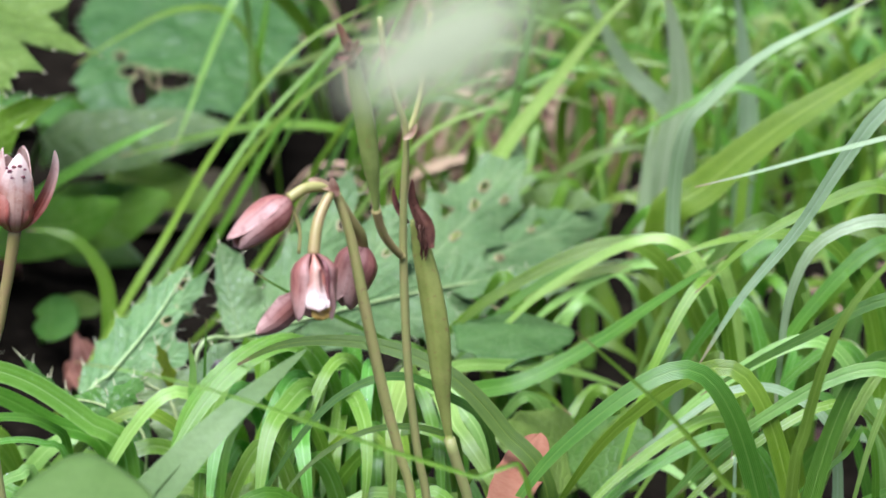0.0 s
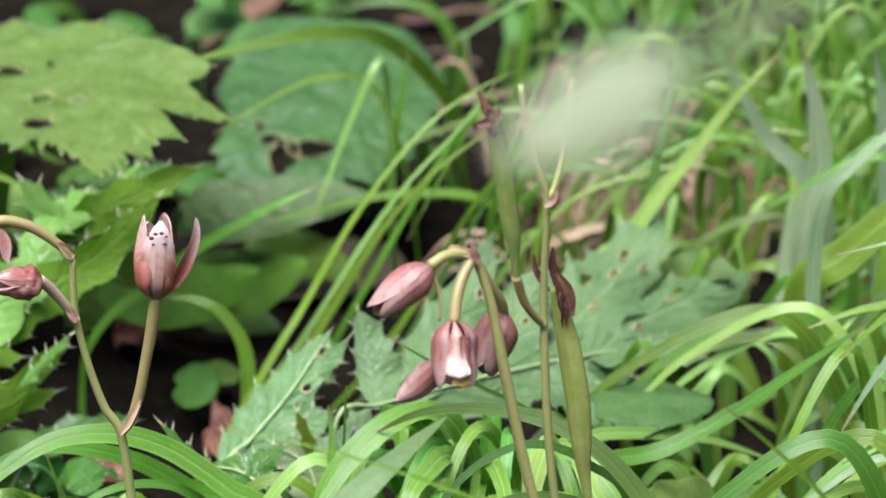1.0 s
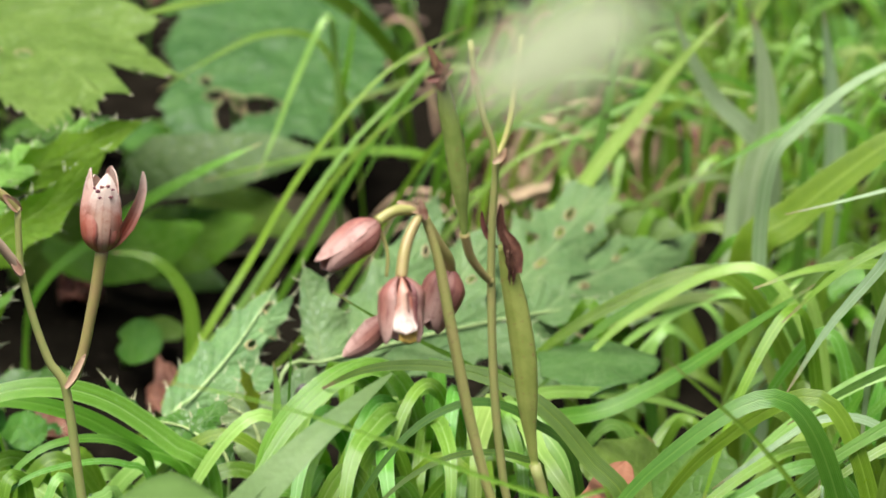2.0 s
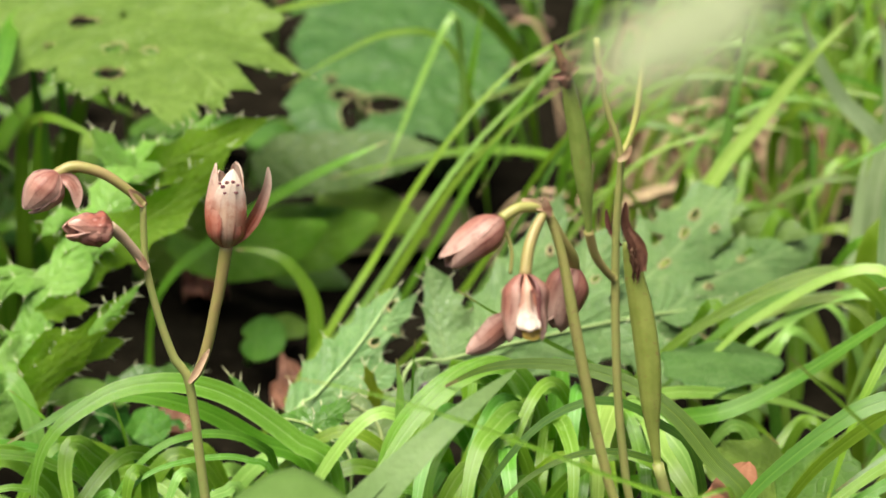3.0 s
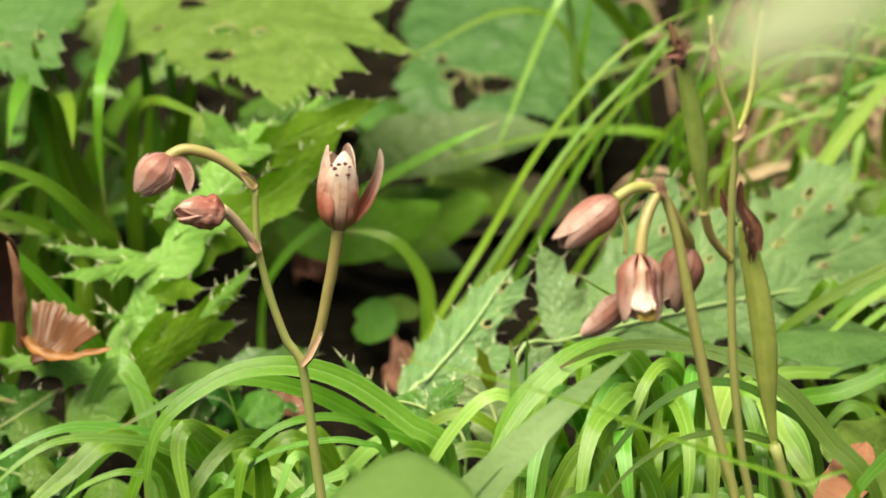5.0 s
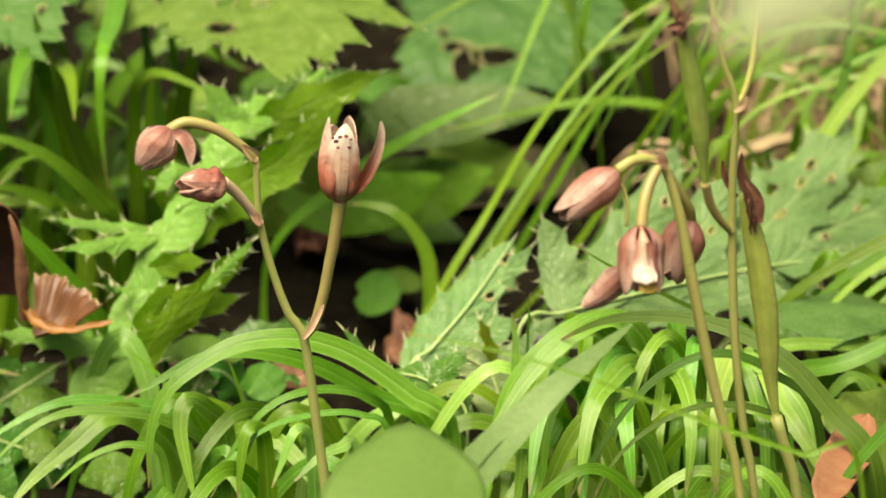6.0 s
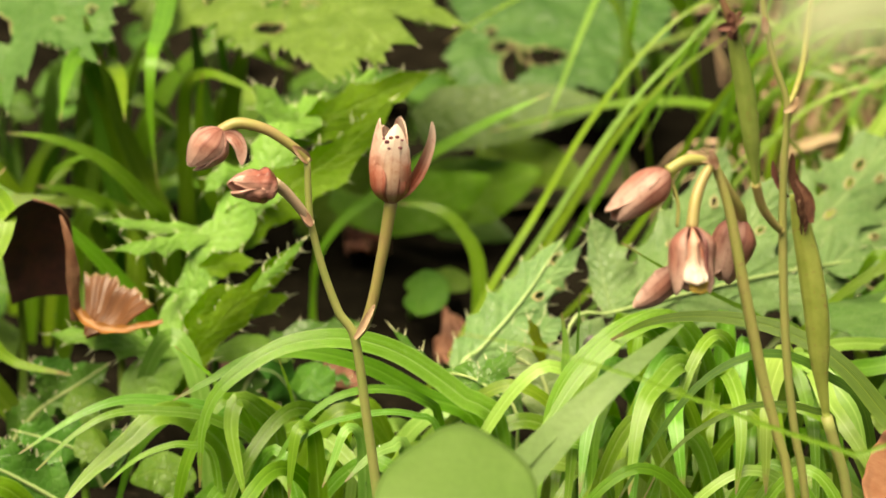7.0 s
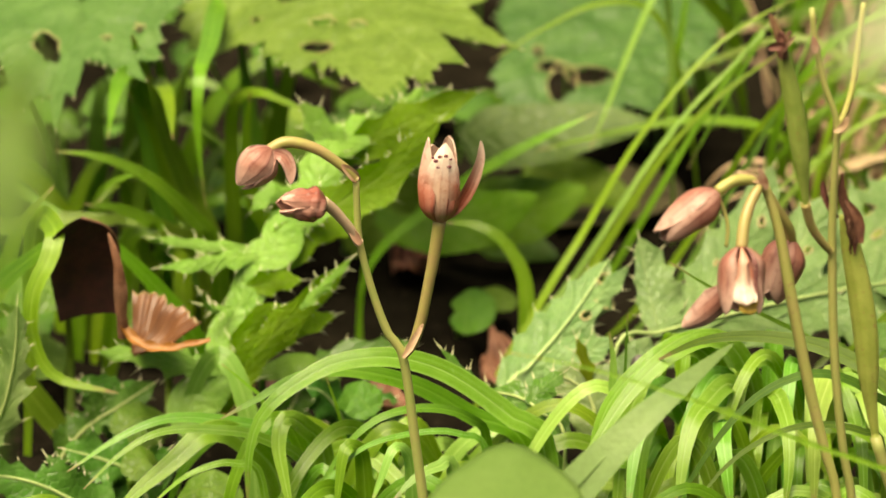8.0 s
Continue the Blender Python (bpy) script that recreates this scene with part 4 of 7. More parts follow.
# ---- sedge tufts with arching leaves ----
def sedge_left():
    base = root(-0.0163, 0.07)
    o = thing("sedge_tuft", base, "tuft of bright green sedge with broad arching leaves", "grass tuft", "sedge tufts")
    B = lambda pts, w, m=None, **k: blade(o, pts, w, m, **k)
    B([root(0.0285, 0.05), *[(0.0269, 0.05, 0.0471), (0.0179, 0.0475, 0.0574), (0.0018, 0.045, 0.0701), (-0.0127, 0.0425, 0.0753), (-0.0271, 0.04, 0.0747), (-0.0379, 0.0375, 0.0695), (-0.0458, 0.035, 0.0628), (-0.0493, 0.0325, 0.0537), (-0.05, 0.03, 0.0392)]], 0.00663, M_SEDGE, fold=0.16)
    B([root(0.0243, 0.06), *[(0.0227, 0.06, 0.0433), (0.0077, 0.0567, 0.0544), (-0.007, 0.0533, 0.064), (-0.0245, 0.05, 0.0693), (-0.0376, 0.0467, 0.0683), (-0.0491, 0.0433, 0.0628), (-0.057, 0.04, 0.0594)]], 0.00554, M_GRASS, fold=0.16)
    B([root(-0.0281, 0.06), *[(-0.031, 0.06, 0.0402), (-0.0455, 0.056, 0.0504), (-0.06, 0.052, 0.0549), (-0.0714, 0.048, 0.0565), (-0.0828, 0.044, 0.0533), (-0.0972, 0.04, 0.0447)]], 0.00379, M_SEDGE)
    B([root(-0.0307, 0.05), *[(-0.0336, 0.05, 0.0393), (-0.0465, 0.046, 0.0518), (-0.0593, 0.042, 0.0557), (-0.0721, 0.038, 0.0566), (-0.082, 0.034, 0.0524), (-0.0919, 0.03, 0.0439)]], 0.00317, M_SEDGE)
    B([root(-0.0277, 0.05), *[(-0.0306, 0.05, 0.044), (-0.0355, 0.046, 0.0549), (-0.0404, 0.042, 0.0587), (-0.0421, 0.038, 0.0532), (-0.0403, 0.034, 0.0438), (-0.038, 0.03, 0.0345)]], 0.00634, M_SEDGE)
    B([root(-0.0415, 0.06), *[(-0.0429, 0.06, 0.0338), (-0.0528, 0.054, 0.0488), (-0.0612, 0.048, 0.0526), (-0.0697, 0.042, 0.047), (-0.0796, 0.036, 0.04), (-0.0865, 0.03, 0.0331)]], 0.0075, M_SEDGE)
    B([root(-0.045, 0.04), *[(-0.0464, 0.04, 0.0415), (-0.0534, 0.0375, 0.0481), (-0.0605, 0.035, 0.0481), (-0.0676, 0.0325, 0.0452), (-0.0748, 0.03, 0.0393)]], 0.00242, M_SEDGE)
    B([root(0.0137, 0.05), *[(0.0121, 0.05, 0.0471), (0.0076, 0.0467, 0.0569), (-0.0026, 0.0433, 0.0612), (-0.0142, 0.04, 0.0605), (-0.0229, 0.0367, 0.0552), (-0.0301, 0.0333, 0.0456), (-0.0329, 0.03, 0.0392)]], 0.00288, M_GRASS)
    B([root(0.0135, 0.04), *[(0.012, 0.04, 0.0477), (0.0047, 0.036, 0.0567), (-0.0069, 0.032, 0.0585), (-0.0198, 0.028, 0.0561), (-0.0283, 0.024, 0.0492), (-0.034, 0.02, 0.0401)]], 0.002, M_SEDGE)
    B([root(-0.0236, 0.06), *[(-0.0241, 0.06, 0.037), (-0.0253, 0.06, 0.0457), (-0.0278, 0.06, 0.056), (-0.0304, 0.06, 0.0639)]], 0.00147, M_GRASS)
    B([root(-0.0069, 0.03), *[(-0.0076, 0.03, 0.0453), (-0.0097, 0.0275, 0.0555), (-0.0126, 0.025, 0.0565), (-0.0154, 0.0225, 0.0498), (-0.0183, 0.02, 0.0431)]], 0.00479, M_PALEGRASS)
    B([root(-0.0185, 0.03), *[(-0.0199, 0.03, 0.0469), (-0.0219, 0.0275, 0.0563), (-0.0247, 0.025, 0.0565), (-0.0262, 0.0225, 0.0483), (-0.0269, 0.02, 0.04)]], 0.00564, M_GRASS)
    B([root(0.0047, 0.03), *[(0.0032, 0.03, 0.0469), (-0.0011, 0.0267, 0.0512), (-0.0069, 0.0233, 0.0494), (-0.0126, 0.02, 0.0446)]], 0.00535, M_PALEGRASS)
    B([root(-0.046, 0.06), *[(-0.0464, 0.06, 0.0434), (-0.0471, 0.06, 0.0568), (-0.0529, 0.06, 0.0631), (-0.0576, 0.06, 0.0673)]], 0.00162, M_GRASS)
    B([root(-0.0208, 0.07), *[(-0.0231, 0.07, 0.03), (-0.0281, 0.0667, 0.0425), (-0.0354, 0.0633, 0.0501), (-0.0412, 0.06, 0.0521)]], 0.00885, M_GRASS)
    r = random.Random(3)
    for k in range(22):
        x0, y0 = r.uniform(-0.0528, 0.0226), r.uniform(0.02, 0.10)
        a = r.uniform(0, 6.28)
        h, l = r.uniform(0.03, 0.055), r.uniform(0.02, 0.05)
        p = root(x0, y0)
        d = Vector((math.cos(a), 0.5 * math.sin(a) - 0.25, 0))
        blade(o, [p, p + Vector((0, 0, h * 0.7)) + d * l * 0.2, p + Vector((0, 0, h)) + d * l * 0.7, p + Vector((0, 0, h * 0.7)) + d * l * 1.3, p + Vector((0, 0, h * 0.1)) + d * l * 1.6], r.uniform(0.003, 0.0062), r.choice((M_SEDGE, M_SEDGE, M_PALEGRASS, M_GRASS)), twist=r.uniform(-0.5, 0.5))

    for k in range(64):
        p = root(r.uniform(-0.105, 0.015), r.uniform(-0.01, 0.06))
        a = r.uniform(0, 6.28)
        h, l = r.uniform(0.014, 0.036), r.uniform(0.015, 0.04)
        d = Vector((math.cos(a), 0.4 * math.sin(a) - 0.15, 0))
        blade(o, [p, p + Vector((0, 0, h * 0.7)) + d * l * 0.25, p + Vector((0, 0, h)) + d * l * 0.75, p + Vector((0, 0, h * 0.75)) + d * l * 1.3, p + Vector((0, 0, h * 0.2)) + d * l * 1.7], r.uniform(0.0035, 0.0062), r.choice((M_SEDGE, M_SEDGE, M_PALEGRASS, M_GRASS)), twist=r.uniform(-0.5, 0.5))


sedge_left()


def sedge_right():
    base = root(0.0849, 0.05)
    o = thing("sedge_tuft", base, "dense tuft of glossy green sedge leaves arching outward", "grass tuft", "sedge tufts")
    B = lambda pts, w, m=None, **k: blade(o, pts, w, m, **k)
    B([root(0.0859, 0.06), *[(0.0838, 0.06, 0.0496), (0.0783, 0.0533, 0.0709), (0.0695, 0.0467, 0.0793), (0.0582, 0.04, 0.0767), (0.0478, 0.0333, 0.0687), (0.0391, 0.0267, 0.0573), (0.0304, 0.02, 0.043)]], 0.00634, M_SEDGE)
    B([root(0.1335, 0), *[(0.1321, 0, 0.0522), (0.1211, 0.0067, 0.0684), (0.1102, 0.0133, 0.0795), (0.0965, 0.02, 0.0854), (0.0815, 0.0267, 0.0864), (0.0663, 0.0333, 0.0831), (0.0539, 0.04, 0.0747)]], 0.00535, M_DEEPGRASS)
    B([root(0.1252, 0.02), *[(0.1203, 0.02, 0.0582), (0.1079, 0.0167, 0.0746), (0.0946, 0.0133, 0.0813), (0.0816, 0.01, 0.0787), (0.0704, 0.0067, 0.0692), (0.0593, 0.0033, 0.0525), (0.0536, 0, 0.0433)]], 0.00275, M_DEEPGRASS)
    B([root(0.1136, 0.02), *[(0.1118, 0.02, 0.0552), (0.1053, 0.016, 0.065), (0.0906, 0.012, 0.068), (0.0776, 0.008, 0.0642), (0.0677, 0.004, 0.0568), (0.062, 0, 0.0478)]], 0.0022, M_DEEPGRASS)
    B([root(0.0877, 0.07), *[(0.0826, 0.065, 0.0451), (0.0769, 0.0567, 0.0615), (0.0716, 0.0483, 0.0688), (0.0668, 0.04, 0.0662), (0.0627, 0.0333, 0.0568), (0.0612, 0.0267, 0.0382), (0.0598, 0.02, 0.0277)]], 0.00577, M_SEDGE, fold=0.16)
    B([root(0.0905, 0.074), *[(0.0869, 0.069, 0.0432), (0.0823, 0.0607, 0.0593), (0.0786, 0.0523, 0.0666), (0.0764, 0.044, 0.064), (0.0746, 0.0373, 0.055), (0.074, 0.0307, 0.0365), (0.0733, 0.024, 0.026)]], 0.00548, M_SEDGE, fold=0.16)
    B([root(0.094, 0.078), *[(0.0917, 0.073, 0.0376), (0.0877, 0.0647, 0.0507), (0.0845, 0.0563, 0.0581), (0.0828, 0.048, 0.0555), (0.0812, 0.0413, 0.0493), (0.0807, 0.0347, 0.0349), (0.0802, 0.028, 0.0243)]], 0.00548, M_SEDGE, fold=0.16)
    B([root(0.0993, 0.082), *[(0.0984, 0.077, 0.0426), (0.0948, 0.0687, 0.0607), (0.0922, 0.0603, 0.068), (0.0907, 0.052, 0.0653), (0.0895, 0.0453, 0.0543), (0.0894, 0.0387, 0.0333), (0.0888, 0.032, 0.0226)]], 0.00433, M_SEDGE, fold=0.16)
    B([root(0.0942, 0.086), *[(0.0959, 0.081, 0.0392), (0.0976, 0.0727, 0.0558), (0.0985, 0.0643, 0.0632), (0.0975, 0.056, 0.0604), (0.0967, 0.0493, 0.0508), (0.0966, 0.0427, 0.0317), (0.0961, 0.036, 0.021)]], 0.00548, M_PALEGRASS, fold=0.16)
    B([root(0.0937, 0.07), *[(0.0972, 0.065, 0.044), (0.1008, 0.0567, 0.0596), (0.1055, 0.0483, 0.0669), (0.1125, 0.04, 0.0643), (0.1193, 0.0333, 0.0557), (0.1221, 0.0267, 0.038), (0.1237, 0.02, 0.0275)]], 0.00577, M_PALEGRASS, fold=0.16)
    B([root(0.0978, 0.074), *[(0.0953, 0.069, 0.0467), (0.0894, 0.0607, 0.0656), (0.084, 0.0523, 0.0728), (0.0784, 0.044, 0.0702), (0.0734, 0.0373, 0.0585), (0.0716, 0.0307, 0.0365), (0.0701, 0.024, 0.026)]], 0.00375, M_SEDGE, fold=0.16)
    B([root(0.086, 0.078), *[(0.0791, 0.073, 0.0464), (0.0717, 0.0647, 0.0662), (0.0641, 0.0563, 0.0735), (0.0556, 0.048, 0.0708), (0.0478, 0.0413, 0.0582), (0.0449, 0.0347, 0.035), (0.0426, 0.028, 0.0244)]], 0.00606, M_SEDGE, fold=0.16)
    B([root(0.0913, 0.082), *[(0.0855, 0.077, 0.0465), (0.078, 0.0687, 0.0677), (0.0687, 0.0603, 0.075), (0.0548, 0.052, 0.0722), (0.0419, 0.0453, 0.0584), (0.0371, 0.0387, 0.0335), (0.0334, 0.032, 0.0228)]], 0.0049, M_SEDGE, fold=0.16)
    B([root(0.0954, 0.086), *[(0.0999, 0.081, 0.0364), (0.105, 0.0727, 0.0509), (0.1093, 0.0643, 0.0584), (0.1125, 0.056, 0.0557), (0.1157, 0.0493, 0.0481), (0.117, 0.0427, 0.0317), (0.1176, 0.036, 0.0209)]], 0.00461, M_GRASS, fold=0.16)
    B([root(0.0986, 0.07), *[(0.1029, 0.065, 0.0406), (0.1059, 0.0567, 0.0536), (0.1079, 0.0483, 0.061), (0.1079, 0.04, 0.0584), (0.1081, 0.0333, 0.0522), (0.1083, 0.0267, 0.038), (0.1081, 0.02, 0.0275)]], 0.00433, M_SEDGE, fold=0.16)
    B([root(0.0832, 0.074), *[(0.0769, 0.069, 0.0371), (0.0709, 0.0607, 0.0482), (0.0659, 0.0523, 0.0557), (0.0623, 0.044, 0.0531), (0.059, 0.0373, 0.0486), (0.0578, 0.0307, 0.0366), (0.0567, 0.024, 0.026)]], 0.0049, M_GRASS, fold=0.16)
    B([root(0.0811, 0.078), *[(0.0732, 0.073, 0.0386), (0.066, 0.0647, 0.0523), (0.06, 0.0563, 0.0598), (0.0558, 0.048, 0.0571), (0.0522, 0.0413, 0.0503), (0.0508, 0.0347, 0.035), (0.0496, 0.028, 0.0244)]], 0.0049, M_GRASS, fold=0.16)
    B([root(0.0876, 0.082), *[(0.0878, 0.077, 0.0353), (0.0896, 0.0687, 0.0476), (0.0901, 0.0603, 0.0551), (0.088, 0.052, 0.0525), (0.0862, 0.0453, 0.047), (0.0855, 0.0387, 0.0333), (0.0848, 0.032, 0.0227)]], 0.00519, M_GRASS, fold=0.16)
    B([root(0.0917, 0.086), *[(0.0932, 0.081, 0.0315), (0.0953, 0.0727, 0.0421), (0.0961, 0.0643, 0.0497), (0.0946, 0.056, 0.047), (0.0932, 0.0493, 0.0431), (0.0927, 0.0427, 0.0317), (0.0921, 0.036, 0.021)]], 0.0049, M_SEDGE, fold=0.16)
    B([root(0.0816, 0.07), *[(0.0766, 0.065, 0.0354), (0.073, 0.0567, 0.0441), (0.0701, 0.0483, 0.0517), (0.0688, 0.04, 0.0492), (0.0677, 0.0333, 0.047), (0.0672, 0.0267, 0.0381), (0.0667, 0.02, 0.0276)]], 0.00519, M_SEDGE, fold=0.16)
    B([root(0.1052, 0.074), *[(0.1061, 0.069, 0.0352), (0.1023, 0.0607, 0.045), (0.0997, 0.0523, 0.0525), (0.0998, 0.044, 0.0499), (0.1, 0.0373, 0.0467), (0.1, 0.0307, 0.0365), (0.0998, 0.024, 0.0259)]], 0.00433, M_GRASS, fold=0.16)
    B([root(0.0749, 0.078), *[(0.0672, 0.073, 0.0315), (0.0619, 0.0647, 0.0396), (0.0572, 0.0563, 0.0471), (0.0535, 0.048, 0.0446), (0.05, 0.0413, 0.0431), (0.0486, 0.0347, 0.035), (0.0475, 0.028, 0.0244)]], 0.00433, M_SEDGE, fold=0.16)
    B([root(0.0802, 0.082), *[(0.0782, 0.077, 0.03), (0.0791, 0.0687, 0.038), (0.0796, 0.0603, 0.0456), (0.0793, 0.052, 0.043), (0.0791, 0.0453, 0.0415), (0.0789, 0.0387, 0.0334), (0.0786, 0.032, 0.0227)]], 0.00404, M_PALEGRASS, fold=0.16)
    B([root(0.0682, 0.086), *[(0.0591, 0.081, 0.0257), (0.0545, 0.0727, 0.0317), (0.0503, 0.0643, 0.0394), (0.0467, 0.056, 0.0368), (0.0431, 0.0493, 0.0372), (0.0417, 0.0427, 0.0319), (0.0406, 0.036, 0.0212)]], 0.00433, M_GRASS, fold=0.16)
    # wide pale leaves hanging at the front
    B([root(0.094, 0.07), *[(0.1019, 0.05, 0.0658), (0.0966, 0.03, 0.0676), (0.0943, 0.02, 0.0606), (0.094, 0.015, 0.0426)]], 0.0059, M_PALEGRASS, foot=0.35, fold=0.1, blunt=4)
    B([root(0.098, 0.07), *[(0.1072, 0.05, 0.0619), (0.1118, 0.03, 0.0606), (0.1178, 0.02, 0.0537), (0.1248, 0.015, 0.041)]], 0.0059, M_PALEGRASS, foot=0.35, fold=0.1, blunt=4)
    B([root(0.086, 0.07), *[(0.0777, 0.05, 0.062), (0.0669, 0.03, 0.0667), (0.0618, 0.02, 0.0606), (0.0589, 0.01, 0.0447)]], 0.0062, M_SEDGE, foot=0.35, fold=0.1, blunt=4)
    B([root(0.088, 0.07), *[(0.0759, 0.05, 0.0565), (0.0716, 0.03, 0.0607), (0.0719, 0.02, 0.0545), (0.0732, 0.015, 0.0427)]], 0.0064, M_SEDGE, foot=0.35, fold=0.1, blunt=4)
    B([root(0.090, 0.07), *[(0.0859, 0.05, 0.0596), (0.0877, 0.03, 0.0636), (0.0879, 0.02, 0.0545), (0.0864, 0.015, 0.0427)]], 0.0050, M_SEDGE, foot=0.35, fold=0.1, blunt=4)
    B([root(0.084, 0.07), *[(0.0608, 0.05, 0.062), (0.053, 0.03, 0.0654), (0.0489, 0.02, 0.0591), (0.0465, 0.01, 0.0448)]], 0.0056, M_SEDGE, foot=0.35, fold=0.1, blunt=4)
    # upright young leaf with a dry point
    B([root(0.046, 0.05), *[(0.0454, 0.05, 0.0533), (0.0446, 0.05, 0.0643), (0.0445, 0.05, 0.072), (0.0434, 0.05, 0.0798)]], 0.00438, M_PALEGRASS)
    B([root(0.0481, 0.05), *[(0.0474, 0.05, 0.0549), (0.0476, 0.05, 0.0658), (0.0479, 0.05, 0.0782), (0.0481, 0.05, 0.0851)]], 0.00117, M_DARKGRASS)
    # dark narrow leaf passing behind the hanging flowers
    B([root(0.1115, 0.06), *[(0.1089, 0.06, 0.0646), (0.096, 0.06, 0.0748), (0.0827, 0.055, 0.0832), (0.0682, 0.05, 0.0926), (0.0586, 0.05, 0.0987)]], 0.0016, M_DARKGRASS)
    # leaves reaching sideways
    B([root(0.0979, 0.06), *[(0.1016, 0.06, 0.0559), (0.1144, 0.07, 0.0627), (0.1309, 0.08, 0.0603), (0.1509, 0.09, 0.0546), (0.1701, 0.1, 0.0448)]], 0.00422, M_PALEGRASS)
    B([root(0.096, 0.07), *[(0.1032, 0.06, 0.052), (0.1184, 0.064, 0.058), (0.1339, 0.068, 0.0597), (0.1515, 0.068, 0.0689), (0.1711, 0.064, 0.0844), (0.1874, 0.06, 0.0974)]], 0.00531, M_GRASS)
    B([root(0.099, 0.07), *[(0.109, 0.07, 0.0459), (0.1222, 0.07, 0.0571), (0.1373, 0.07, 0.0571), (0.1482, 0.07, 0.0491)]], 0.00447, M_GRASS)
    r = random.Random(5)
    for k in range(54):
        x0, y0 = r.uniform(0.0507, 0.1236), r.uniform(0.0, 0.09)
        a = r.uniform(0, 6.28)
        h, l = r.uniform(0.035, 0.068), r.uniform(0.015, 0.045)
        p = root(x0, y0)
        d = Vector((math.cos(a), 0.5 * math.sin(a) - 0.25, 0))
        blade(o, [p, p + Vector((0, 0, h * 0.7)) + d * l * 0.2, p + Vector((0, 0, h)) + d * l * 0.7, p + Vector((0, 0, h * 0.65)) + d * l * 1.3, p + Vector((0, 0, h * 0.05)) + d * l * 1.6], r.uniform(0.0022, 0.005), r.choice((M_SEDGE, M_SEDGE, M_PALEGRASS, M_GRASS)), twist=r.uniform(-0.5, 0.5))


sedge_right()

bm = bmesh.new()
tube(bm, [(0.0517, 0.085, 0.0576), (0.0524, 0.0843, 0.0589), (0.0536, 0.0837, 0.0603), (0.0548, 0.083, 0.0612)], [0.0004, 0.0016, 0.0018, 0.0004], 10, 14)
seed = thing("seed", (0.0531, 0.085, 0.0586), "small dark grey seed lying on a thistle leaf", "seed")
part("husk", bm, M_HUSK, seed)

# broad matt leaf leaning in front of the tuft
broad = thing("strap_leaf", root(0.0129, -0.08), "broad grey-green strap-shaped leaf leaning over", "leaf")
blade(broad, [root(0.0129, -0.08), *[(0.0168, -0.08, 0.0682), (0.0256, -0.078, 0.081), (0.0357, -0.076, 0.0924), (0.0453, -0.072, 0.101), (0.0551, -0.066, 0.1076), (0.0656, -0.06, 0.1143)]], 0.01639, M_STRAP, name="leaf_blade", fold=0.1, blunt=1.6, n=60)
bm = bmesh.new()
tube(bm, [root(0.0129, -0.081), *[(0.0168, -0.081, 0.0686), (0.0256, -0.0785, 0.0812), (0.0357, -0.076, 0.0924), (0.0455, -0.068, 0.0996), (0.0555, -0.06, 0.1055)]], [0.00032, 0.00025, 0.00013], 8, 40)
part("midrib", bm, M_STRAP, broad)


